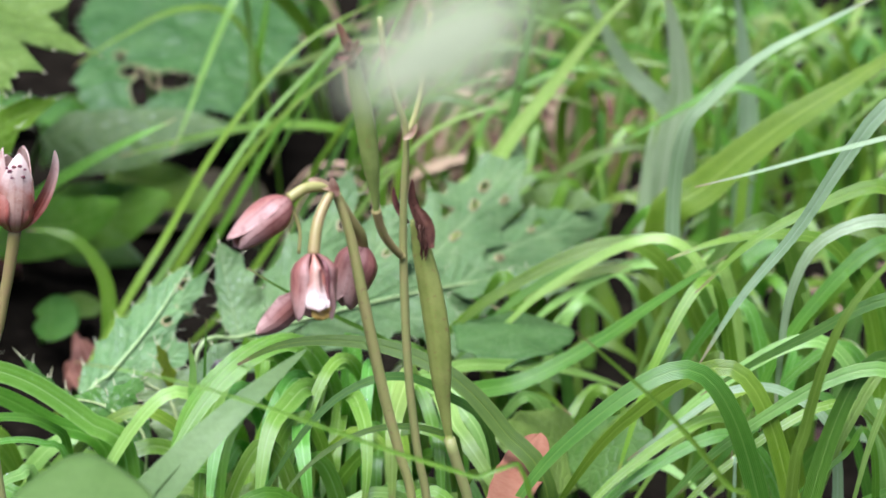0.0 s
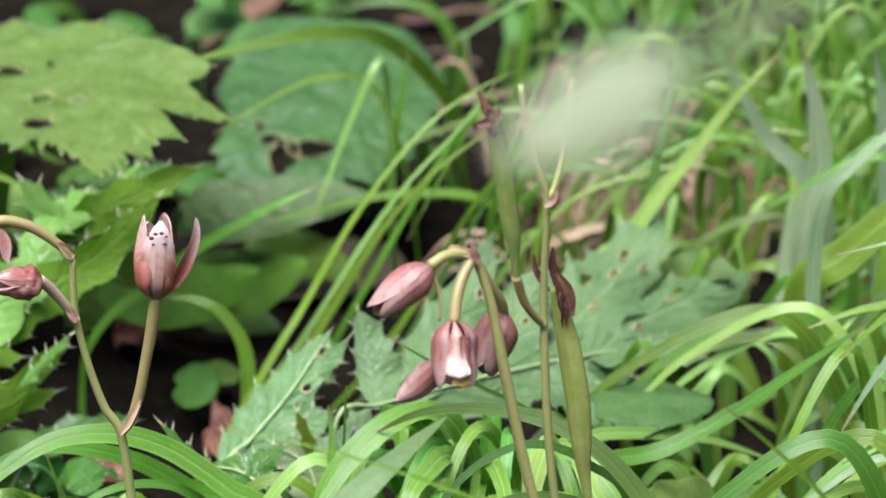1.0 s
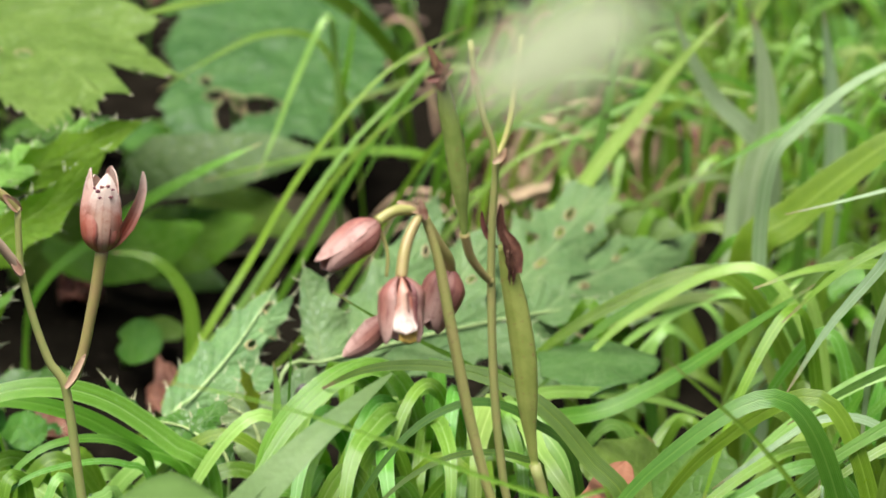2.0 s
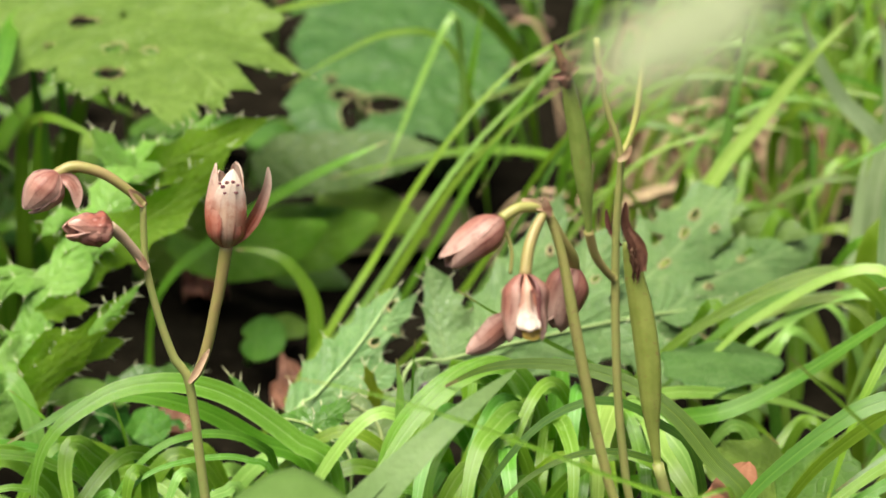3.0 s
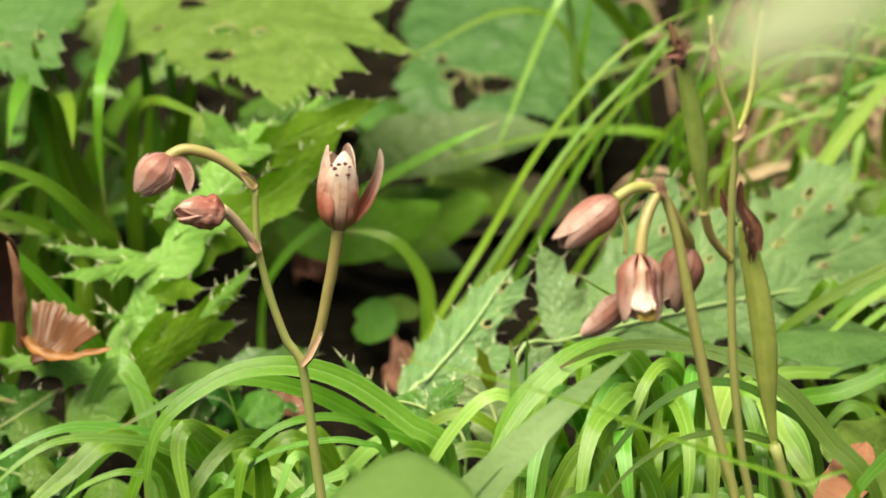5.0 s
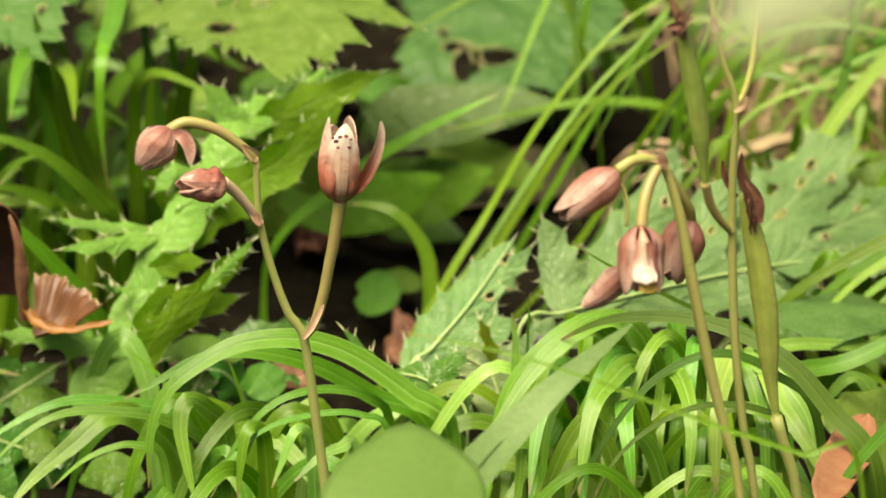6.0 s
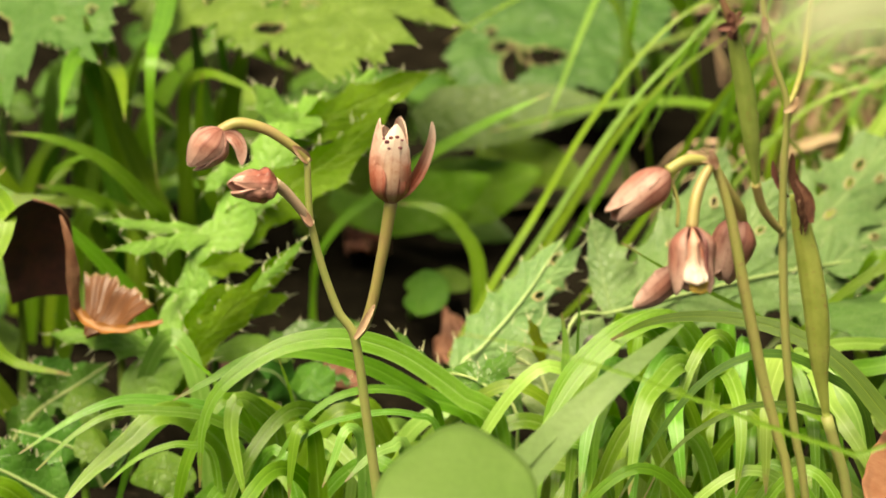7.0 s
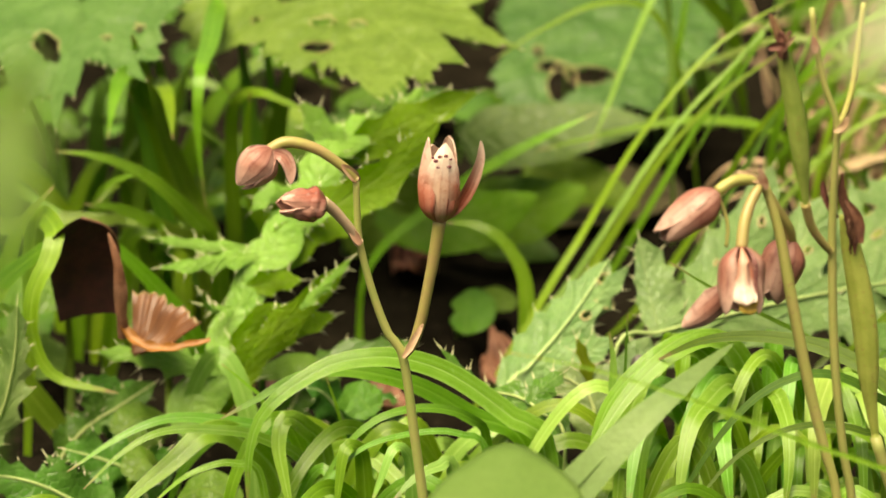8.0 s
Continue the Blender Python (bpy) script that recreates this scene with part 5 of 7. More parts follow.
# ---- thistles ----
def thistle_left():
    o = thing("thistle", root(-0.0672, 0.13), "young thistle with light green lobed spiny leaves", "thistle", "thistles")
    thorn_leaf(o, None, [
        ([(-0.0676, 0.1, 0.0311), (-0.069, 0.105, 0.04), (-0.0624, 0.11, 0.0465), (-0.0612, 0.12, 0.0546)], 0.0065, 0.0077, -2, 0.3, 0),
        ([(-0.0624, 0.11, 0.0465), (-0.0612, 0.12, 0.0546), (-0.0557, 0.125, 0.0637), (-0.0542, 0.13, 0.0717)], 0.0044, 0.0075, -2, 0.35, 0),
        ([(-0.0612, 0.12, 0.0546), (-0.0557, 0.125, 0.0637), (-0.0542, 0.13, 0.0717), (-0.0474, 0.135, 0.0765)], 0.0041, 0.0069, -2, 0.35, 0),
        ([(-0.0542, 0.13, 0.0717), (-0.0474, 0.135, 0.0765), (-0.0429, 0.142, 0.0829), (-0.0361, 0.15, 0.0889)], 0.0054, 0.0073, -2, 0.3, 0),
        ([(-0.0429, 0.142, 0.0829), (-0.0361, 0.15, 0.0889), (-0.0337, 0.157, 0.0969), (-0.0265, 0.166, 0.1004)], 0.0075, 0.0075, 3, 0.3, 0),
        ([(-0.0337, 0.157, 0.0969), (-0.0265, 0.166, 0.1004), (-0.0197, 0.176, 0.1034)], 0.0075, 0.0075, 3, 0.3, 0),
        ([(-0.0518, 0.132, 0.0747), (-0.0599, 0.128, 0.0753), (-0.0681, 0.122, 0.0758), (-0.0778, 0.118, 0.0754)], 0.0057, 0.0022, 3, 0.5, 0),
        ([(-0.0535, 0.135, 0.0755), (-0.0616, 0.132, 0.0772), (-0.0701, 0.13, 0.0787), (-0.0801, 0.128, 0.0809)], 0.0032, 0.0025, 3, 0.5, 0),
        ([(-0.0587, 0.122, 0.0627), (-0.0619, 0.118, 0.0634), (-0.0669, 0.115, 0.0657)], 0.0019, 0.0019, 2, 0.7, 0),
        ([(-0.062, 0.12, 0.0613), (-0.064, 0.115, 0.0646), (-0.0664, 0.112, 0.07)], 0.0011, 0.0011, 1, 0.7, 0),
        ([(-0.0609, 0.11, 0.0473), (-0.0724, 0.108, 0.0507), (-0.083, 0.106, 0.0537), (-0.0945, 0.105, 0.055)], 0.0052, 0.0059, 4, 0.5, 0),
        ([(-0.0621, 0.112, 0.035), (-0.0549, 0.113, 0.0479), (-0.0454, 0.114, 0.0583), (-0.0351, 0.113, 0.0693), (-0.025, 0.11, 0.0802)], 0.0059, 0.0071, 3, 0.35, 2),
        ([(-0.051, 0.116, 0.0535), (-0.0416, 0.116, 0.0581), (-0.0293, 0.114, 0.0629)], 0.0062, 0.0053, 2, 0.4, 2),
        ([(-0.0389, 0.111, 0.0659), (-0.0326, 0.109, 0.073), (-0.0246, 0.107, 0.0815)], 0.0015, 0.0028, 3, 0.5, 0),
        ([(-0.0545, 0.127, 0.0664), (-0.0465, 0.126, 0.0687), (-0.0389, 0.124, 0.0698)], 0.0047, 0.0044, 2, 0.35, 2),
        ([(-0.058, 0.114, 0.0476), (-0.0542, 0.118, 0.0561), (-0.0486, 0.118, 0.0627), (-0.0443, 0.117, 0.0647)], 0.0047, 0.0056, 2, 0.25, 2),
        ([(-0.0517, 0.136, 0.0685), (-0.0399, 0.142, 0.0783), (-0.0265, 0.148, 0.0865), (-0.0137, 0.15, 0.0951), (-0.0002, 0.152, 0.1086)], 0.0080, 0.0106, 4, 0.3, 2),
        ([(-0.0301, 0.166, 0.0921), (-0.0171, 0.168, 0.0992), (-0.0033, 0.17, 0.1057), (0.0105, 0.172, 0.1114)], 0.0082, 0.0072, 3, 0.35, 2),
        ([(-0.0276, 0.163, 0.0938), (-0.0328, 0.162, 0.1017), (-0.0395, 0.162, 0.1108)], 0.0062, 0.0059, 2, 0.4, 0),
        ([(-0.0246, 0.176, 0.1012), (-0.0139, 0.174, 0.1043), (-0.0041, 0.172, 0.1132)], 0.0040, 0.0043, 4, 0.5, 0),
        ([(-0.0299, 0.158, 0.0875), (-0.017, 0.156, 0.0911), (-0.0051, 0.155, 0.0941)], 0.0026, 0.0023, 3, 0.6, 0),
        ([(-0.0401, 0.148, 0.0856), (-0.0478, 0.144, 0.0896), (-0.0533, 0.142, 0.0846)], 0.0051, 0.0042, 3, 0.45, 0),
        ([(-0.044, 0.144, 0.0777), (-0.0367, 0.142, 0.0824), (-0.0311, 0.14, 0.0839)], 0.0042, 0.0038, 2, 0.35, 0),
    ], M_THISTLEL, 3)
    # low leaves take the darker green as painted shade
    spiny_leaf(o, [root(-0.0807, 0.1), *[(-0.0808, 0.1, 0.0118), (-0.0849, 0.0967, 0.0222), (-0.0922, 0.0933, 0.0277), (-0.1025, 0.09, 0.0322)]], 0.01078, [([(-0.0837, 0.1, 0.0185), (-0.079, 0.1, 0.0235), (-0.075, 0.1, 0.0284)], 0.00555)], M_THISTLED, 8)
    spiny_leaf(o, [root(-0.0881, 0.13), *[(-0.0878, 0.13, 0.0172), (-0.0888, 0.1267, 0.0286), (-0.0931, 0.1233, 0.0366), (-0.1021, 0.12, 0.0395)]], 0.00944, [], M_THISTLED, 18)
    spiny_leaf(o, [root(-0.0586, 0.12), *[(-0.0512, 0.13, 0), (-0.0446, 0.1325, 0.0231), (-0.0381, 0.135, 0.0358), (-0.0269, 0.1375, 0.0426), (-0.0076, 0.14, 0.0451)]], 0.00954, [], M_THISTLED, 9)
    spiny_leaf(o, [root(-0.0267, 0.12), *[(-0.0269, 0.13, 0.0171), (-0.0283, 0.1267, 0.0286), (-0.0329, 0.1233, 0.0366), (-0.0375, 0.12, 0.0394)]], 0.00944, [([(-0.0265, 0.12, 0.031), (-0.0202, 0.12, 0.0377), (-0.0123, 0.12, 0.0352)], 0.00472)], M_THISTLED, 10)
    thorn_leaf(o, [root(-0.1183, 0.09), *[(-0.1267, 0.09, 0.0315), (-0.1201, 0.09, 0.0421), (-0.1167, 0.09, 0.0536), (-0.1152, 0.09, 0.0625), (-0.1145, 0.09, 0.0738)]], [
        ([(-0.1267, 0.09, 0.0315), (-0.1201, 0.09, 0.0421), (-0.1167, 0.09, 0.0536), (-0.1152, 0.09, 0.0625), (-0.1145, 0.09, 0.0738)], 0.0091, 0.0073, 6, 0.45, 0),
    ], M_THISTLE, 12)
    # darker green again paints the dimness low down
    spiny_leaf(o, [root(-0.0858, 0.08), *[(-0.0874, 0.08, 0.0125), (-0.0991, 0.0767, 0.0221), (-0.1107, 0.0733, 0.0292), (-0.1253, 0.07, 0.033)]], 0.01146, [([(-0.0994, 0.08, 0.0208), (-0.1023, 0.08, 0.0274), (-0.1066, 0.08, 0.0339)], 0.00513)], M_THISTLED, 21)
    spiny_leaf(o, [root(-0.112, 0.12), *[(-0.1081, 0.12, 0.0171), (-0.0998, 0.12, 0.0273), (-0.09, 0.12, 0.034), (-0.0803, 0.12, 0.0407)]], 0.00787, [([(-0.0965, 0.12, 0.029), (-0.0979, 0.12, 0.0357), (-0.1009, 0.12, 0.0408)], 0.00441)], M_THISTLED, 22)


thistle_left()


def thistle_right():
    o = thing("thistle", root(0.0468, 0.12), "thistle with large grey-green spiny leaves full of holes", "thistle", "thistles")
    thorn_leaf(o, [root(0.0480, 0.1), *[(0.0478, 0.1, 0.0569), (0.0606, 0.108, 0.0597), (0.0792, 0.118, 0.0613), (0.0977, 0.13, 0.0616), (0.1166, 0.142, 0.0614), (0.1377, 0.155, 0.0602), (0.1588, 0.165, 0.0598), (0.1836, 0.175, 0.0594)]], [
        ([(0.0607, 0.11, 0.0579), (0.0584, 0.118, 0.0659), (0.057, 0.124, 0.0731), (0.0555, 0.128, 0.0809)], 0.0047, 0.0110, 4, 0.25, 0),
        ([(0.0679, 0.112, 0.0597), (0.0757, 0.125, 0.067), (0.0829, 0.138, 0.0745), (0.0893, 0.15, 0.0817), (0.0952, 0.158, 0.0931)], 0.0115, 0.0127, 5, 0.25, 0, ((0.72, 0.45, 0.03, 0.12), (0.4, -0.3, 0.02, 0.06))),
        ([(0.0877, 0.124, 0.059), (0.0968, 0.14, 0.0671), (0.105, 0.152, 0.0752), (0.1121, 0.16, 0.0838)], 0.0144, 0.0144, 4, 0.25, 0, ((0.6, 0.3, 0.03, 0.1),)),
        ([(0.1047, 0.136, 0.0592), (0.1186, 0.155, 0.0674), (0.1318, 0.172, 0.0742), (0.1416, 0.186, 0.0813), (0.1503, 0.2, 0.09)], 0.0181, 0.0165, 5, 0.3, 0, ((0.5, -0.45, 0.035, 0.12), (0.72, -0.25, 0.03, 0.15), (0.62, -0.1, 0.028, 0.1), (0.44, 0.08, 0.03, 0.08), (0.7, 0.5, 0.02, 0.08))),
        ([(0.1234, 0.145, 0.0604), (0.1383, 0.162, 0.0652), (0.1556, 0.18, 0.0665), (0.1788, 0.2, 0.0693)], 0.0132, 0.0148, 4, 0.3, 0, ((0.3, 0.1, 0.02, 0.08), (0.55, -0.3, 0.02, 0.08))),
        ([(0.0606, 0.108, 0.0597), (0.0792, 0.118, 0.0613), (0.0977, 0.13, 0.0616), (0.1166, 0.142, 0.0614), (0.1377, 0.155, 0.0602), (0.1588, 0.165, 0.0598)], 0.0070, 0.0152, 5, 0.25, 0, ((0.72, 0.4, 0.035, 0.26), (0.8, 0.95, 0.06, 0.4), (0.45, 0.6, 0.012, 0.12))),
        ([(0.1132, 0.141, 0.0609), (0.12, 0.135, 0.0569), (0.1244, 0.13, 0.0519), (0.1258, 0.126, 0.0431)], 0.0057, 0.0054, 3, 0.35, 0),
        ([(0.136, 0.155, 0.0609), (0.1451, 0.15, 0.0608), (0.1575, 0.145, 0.0604)], 0.0042, 0.0058, 3, 0.45, 0),
        ([(0.0549, 0.102, 0.0516), (0.0695, 0.112, 0.0551), (0.0923, 0.122, 0.0559), (0.1123, 0.13, 0.0552)], 0.0062, 0.0069, 4, 0.3, 0),
        ([(0.0478, 0.095, 0.041), (0.051, 0.1, 0.0499), (0.0575, 0.108, 0.0586)], 0.0074, 0.0077, 3, 0.25, 0),
        ([(0.1028, 0.132, 0.058), (0.1168, 0.128, 0.0559), (0.1306, 0.12, 0.0452)], 0.0079, 0.0072, 3, 0.35, 0),
    ], M_THISTLE, 4)
    thorn_leaf(o, [root(0.0195, 0.11), *[(0.018, 0.1, 0.0442), (0.0243, 0.106, 0.0503), (0.0319, 0.113, 0.0569), (0.0381, 0.12, 0.0628), (0.043, 0.126, 0.0683), (0.0474, 0.13, 0.074)]], [
        ([(0.018, 0.1, 0.0442), (0.0243, 0.106, 0.0503), (0.0319, 0.113, 0.0569), (0.0381, 0.12, 0.0628), (0.043, 0.126, 0.0683), (0.0474, 0.13, 0.074)], 0.0109, 0.0100, 6, 0.25, 0, ((0.63, 0.55, 0.03, 0.22), (0.88, 0.5, 0.035, 0.4), (0.76, 0.98, 0.05, 0.5))),
        ([(0.0354, 0.121, 0.0558), (0.0432, 0.122, 0.0646), (0.0521, 0.123, 0.0742)], 0.0038, 0.0056, 3, 0.35, 0),
        ([(0.0271, 0.107, 0.0499), (0.0364, 0.105, 0.0531), (0.0471, 0.104, 0.0591)], 0.0068, 0.0071, 3, 0.3, 0),
    ], M_THISTLE, 5)
    thorn_leaf(o, [root(0.0421, 0.09), *[(0.0422, 0.09, 0.0346), (0.0419, 0.092, 0.0421), (0.0392, 0.095, 0.0475), (0.0315, 0.098, 0.0517)]], [
        ([(0.0422, 0.09, 0.0346), (0.0419, 0.092, 0.0421), (0.0392, 0.095, 0.0475), (0.0315, 0.098, 0.0517)], 0.0100, 0.0122, 4, 0.25, 0),
        ([(0.0407, 0.096, 0.0496), (0.0391, 0.096, 0.0562), (0.0369, 0.096, 0.0622)], 0.0027, 0.0031, 2, 0.5, 2),
    ], M_THISTLE, 6)
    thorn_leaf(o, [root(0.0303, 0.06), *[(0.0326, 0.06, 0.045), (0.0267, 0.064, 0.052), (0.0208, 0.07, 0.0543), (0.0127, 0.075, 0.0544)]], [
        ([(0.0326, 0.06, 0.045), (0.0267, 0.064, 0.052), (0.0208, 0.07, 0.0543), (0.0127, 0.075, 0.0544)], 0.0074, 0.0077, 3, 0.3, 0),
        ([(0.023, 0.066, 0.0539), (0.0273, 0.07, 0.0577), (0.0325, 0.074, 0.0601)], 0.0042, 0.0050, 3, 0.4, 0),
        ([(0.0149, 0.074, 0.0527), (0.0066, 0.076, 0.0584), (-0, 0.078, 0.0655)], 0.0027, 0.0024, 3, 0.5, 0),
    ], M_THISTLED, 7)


thistle_right()


# ---- broad leaves behind ----
def stalked_leaf(name, label, category, bm, material, stalk, group=""):
    o = thing(name, stalk[0], label, category, group)
    part("leaf_blade", bm, (material, M_SPINE, M_HOLERIM), o)
    s = bmesh.new()
    tube(s, stalk, [0.0012, 0.001, 0.0009], 6, 16)
    part("leaf_stalk", s, material, o)
    return o


stalked_leaf("lobed_leaf", "large light green saw-edged lobed leaf with insect holes", "leaf",
             polar_leaf((-0.0338, 0.25, 0.1249), (-0.0324, 0.21, 0.1171), (-0.0164, 0.24, 0.1269), toothed(((78, 3.31), (73, 2.92), (67, 2.76), (70, 2.50), (67, 2.13), (57, 2.75), (54, 2.33), (43, 2.32), (43, 1.99), (21, 2.03), (13, 1.74), (5, 1.70), (-3, 1.50), (-6, 1.70), (-13, 1.37), (-25, 1.63), (-37, 1.65), (-41, 1.91), (-46, 1.68), (-52, 1.83), (-60, 2.04), (-61, 2.29), (-66, 2.53), (-63, 2.84), (-72, 2.80), (-79, 2.94), (-86, 2.58), (-95, 3.04), (-102, 1.58), (179, 0.55), (105, 1.69), (94, 2.90), (87, 2.47)), 74, 0.085, 2), dome=0.01, wave=0.02, waves=7, pucker=0.0016, n=720, rings=48, spines=0.0024,
                        holes=((0.22, -0.71, 0.092, 0.264), (0.68, -0.13, 0.098, 0.198), (1.10, -0.29, 0.096, 0.255), (0.68, 0.48, 0.059, 0.128), (0.61, -1.34, 0.050, 0.091))),
             M_SERRATE, [root(-0.0349, 0.36), (-0.0339, 0.31, 0.0996), (-0.0337, 0.245, 0.1257)], "lobed leaves")
stalked_leaf("lobed_leaf", "grey-green saw-edged lobed leaf with a few holes", "leaf",
             polar_leaf((-0.1092, 0.24, 0.1237), (-0.1062, 0.205, 0.1148), (-0.0912, 0.23, 0.126), toothed(((86, 1.89), (72, 1.49), (51, 1.63), (44, 1.32), (38, 1.68), (23, 1.38), (3, 1.19), (-5, 1.73), (-11, 1.67), (-15, 2.18), (-27, 1.77), (-33, 2.12), (-50, 1.87), (-56, 2.30), (-83, 2.43), (-106, 2.01), (-134, 1.39), (148, 1.08), (108, 1.76)), 50, 0.08, 5), dome=0.02, wave=0.03, n=520, rings=36, pucker=0.0016, spines=0.0024, holes=((0.89, -0.60, 0.253, 0.239), (0.74, 0.44, 0.049, 0.079), (0.52, 0.99, 0.049, 0.078))),
             M_GREYLEAF, [root(-0.1329, 0.34), (-0.119, 0.28, 0.0994), (-0.1087, 0.235, 0.1245)], "lobed leaves")
stalked_leaf("lobed_leaf", "blue-green saw-edged lobed leaf with a torn gap", "leaf",
             polar_leaf((0.0554, 0.34, 0.0971), (0.0545, 0.27, 0.0753), (0.0991, 0.33, 0.0959), toothed(((88, 0.97), (74, 0.85), (68, 0.95), (56, 0.75), (48, 0.86), (34, 0.78), (23, 0.93), (9, 0.84), (-4, 0.99), (-23, 1.04), (-31, 1.18), (-44, 1.16), (-54, 1.09), (-62, 0.83), (-81, 0.86), (-103, 0.72), (-131, 0.72), (172, 0.57), (126, 0.90), (105, 0.91)), 70, 0.06, 8), dome=0.06, wave=0.03, n=520, pucker=0.0016, rings=48, spines=0.001,
                        holes=((0.65, -0.34, 0.141, 0.100), (0.60, -0.15, 0.061, 0.167), (0.53, -0.43, 0.043, 0.092), (0.43, -0.52, 0.029, 0.038))),
             M_BLUELEAF, [root(0.0795, 0.5), (0.0633, 0.42, 0.0696), (0.0556, 0.345, 0.0959)], "lobed leaves")


stalked_leaf("lobed_leaf", "grey-green lobed leaf in the shade behind", "leaf",
             polar_leaf((-0.004, 0.37, 0.0992), (-0.0028, 0.34, 0.0993), (0.0091, 0.365, 0.0995), lobed(5, 0.35, 30, 0.08, 3), dome=0.05, wave=0.05, n=240, rings=16, spines=0.001),
             M_BLUELEAF, [root(-0.0040, 0.46), (-0.004, 0.42, 0.0592), (-0.004, 0.37, 0.0992)], "lobed leaves")


def entire_leaf(name, label, pts, width, material, foot, facing=FACING, wave=0.06, group="", via=None):
    o = thing(name, foot, label, "leaf", group)
    bm = bmesh.new()
    w = lambda s: width * math.sin(math.pi * min(s * 0.93 + 0.07, 1) ** 0.8) ** 0.75 + 0.0002
    sheet(bm, pts, w, w, facing, 50, 6, -0.1, wave, 4)
    part("leaf_blade", bm, material, o)
    s = bmesh.new()
    tube(s, [foot, via or (Vector(foot) + Vector(pts[0])) / 2 + Vector((0, 0.005, 0)), pts[0]], [0.0012, 0.001], 6, 12)
    part("leaf_stalk", s, material, o)
    return o


def saw_leaf():
    """A large smooth leaf with a finely toothed lower margin, below the torn one."""
    foot = root(0.003, 0.33)
    o = thing("toothed_leaf", foot, "broad smooth grey-green leaf with a finely toothed margin", "leaf")
    bm = bmesh.new()
    env = lambda s: min(s / 0.12, 1.0) ** 0.6 * max(1 - s ** 3, 0) ** 0.9
    tooth = lambda s: 1 - 0.06 * ((s * 17) % 1.0)
    line = [(0.0066, 0.265, 0.0736), (0.0187, 0.26, 0.075), (0.0346, 0.258, 0.077), (0.0504, 0.256, 0.0794), (0.0672, 0.255, 0.0794)]
    sheet(bm, line, lambda s: 0.0093 * env(s) + 0.0002, lambda s: 0.0126 * env(s) * tooth(s) + 0.0002, LIT, 240, 9, -0.1, 0.05, 3, quilt=0.04)
    part("leaf_blade", bm, M_GREYLEAF, o)
    s = bmesh.new()
    tube(s, [foot, (0.0, 0.30, 0.045), line[0]], [0.0012, 0.001], 6, 12)
    part("leaf_stalk", s, M_GREYLEAF, o)


saw_leaf()
entire_leaf("lance_leaf", "mid-green leaf in the half shade", [(-0.0189, 0.26, 0.0501), (-0.0046, 0.2533, 0.0484), (0.0131, 0.2467, 0.0505), (0.0305, 0.24, 0.0599)], 0.01072, M_GREENLEAF, root(-0.0213, 0.28))
entire_leaf("lance_leaf", "mid-green leaf hanging in half shade", [(0.0026, 0.27, 0.0414), (0.0169, 0.2633, 0.0473), (0.0311, 0.2567, 0.0512), (0.0467, 0.25, 0.0588)], 0.0119, M_GREENLEAF, root(0.001, 0.3))
entire_leaf("lance_leaf", "yellowish green leaf standing among grass", [(-0.0299, 0.27, 0.0338), (-0.0225, 0.2633, 0.0434), (-0.0117, 0.2567, 0.0548), (-0.0046, 0.25, 0.066)], 0.00812, M_BROAD, root(-0.0306, 0.28))
entire_leaf("lance_leaf", "mid-green leaf hanging in half shade", [(0.0027, 0.29, 0.0218), (0.0155, 0.2833, 0.0278), (0.0281, 0.2767, 0.0318), (0.0389, 0.27, 0.0301)], 0.00735, M_DEEP, root(0.003, 0.31))
entire_leaf("lance_leaf", "mid-green leaf hanging in half shade", [(0.0285, 0.3, 0.0516), (0.0394, 0.2933, 0.0498), (0.0501, 0.2867, 0.0498), (0.0645, 0.28, 0.0443)], 0.00815, M_GREENLEAF, root(0.0305, 0.34))
heart = lambda q: (0.82 + 0.18 * math.cos(q)) * (1 - 0.45 * math.exp(-((q - math.pi) / 0.3) ** 2))
stalked_leaf("heart_leaf", "small dark green heart-shaped seedling leaf", "leaf", polar_leaf((0.0081, 0.2, 0.0359), (0.0166, 0.195, 0.0383), (0.0091, 0.215, 0.0395), heart, n=80, wave=0.03),
             M_DEEP, [root(0.0058, 0.22), (0.0056, 0.21, 0.0275), (0.0056, 0.202, 0.0353)], "seedling leaves")
stalked_leaf("heart_leaf", "small dark green heart-shaped seedling leaf", "leaf", polar_leaf((0.0161, 0.22, 0.0333), (0.0238, 0.215, 0.0341), (0.0171, 0.23, 0.0347), heart, n=80, wave=0.03),
             M_DEEP, [root(0.0167, 0.24), (0.0163, 0.23, 0.0245), (0.0161, 0.222, 0.0327)], "seedling leaves")
stalked_leaf("round_leaf", "yellow-green spotted leaf, partly withered", "leaf", polar_leaf((0.1441, 0.07, 0.0411), (0.1287, 0.06, 0.0496), (0.1483, 0.09, 0.0459), lobed(3, 0.1, 12, 0.05, 4), n=100),
             M_SERRATE, [root(0.1559, 0.1), (0.1508, 0.08, 0.0259), (0.1444, 0.072, 0.0403)])
stalked_leaf("round_leaf", "pale yellow-green rounded leaf", "leaf", polar_leaf((0.156, 0.06, 0.042), (0.1657, 0.06, 0.0515), (0.1504, 0.075, 0.0463), lobed(3, 0.1, 14, 0.06, 9), n=100),
             M_SERRATE, [root(0.1615, 0.08), (0.1589, 0.07, 0.0282), (0.1564, 0.062, 0.0412)])
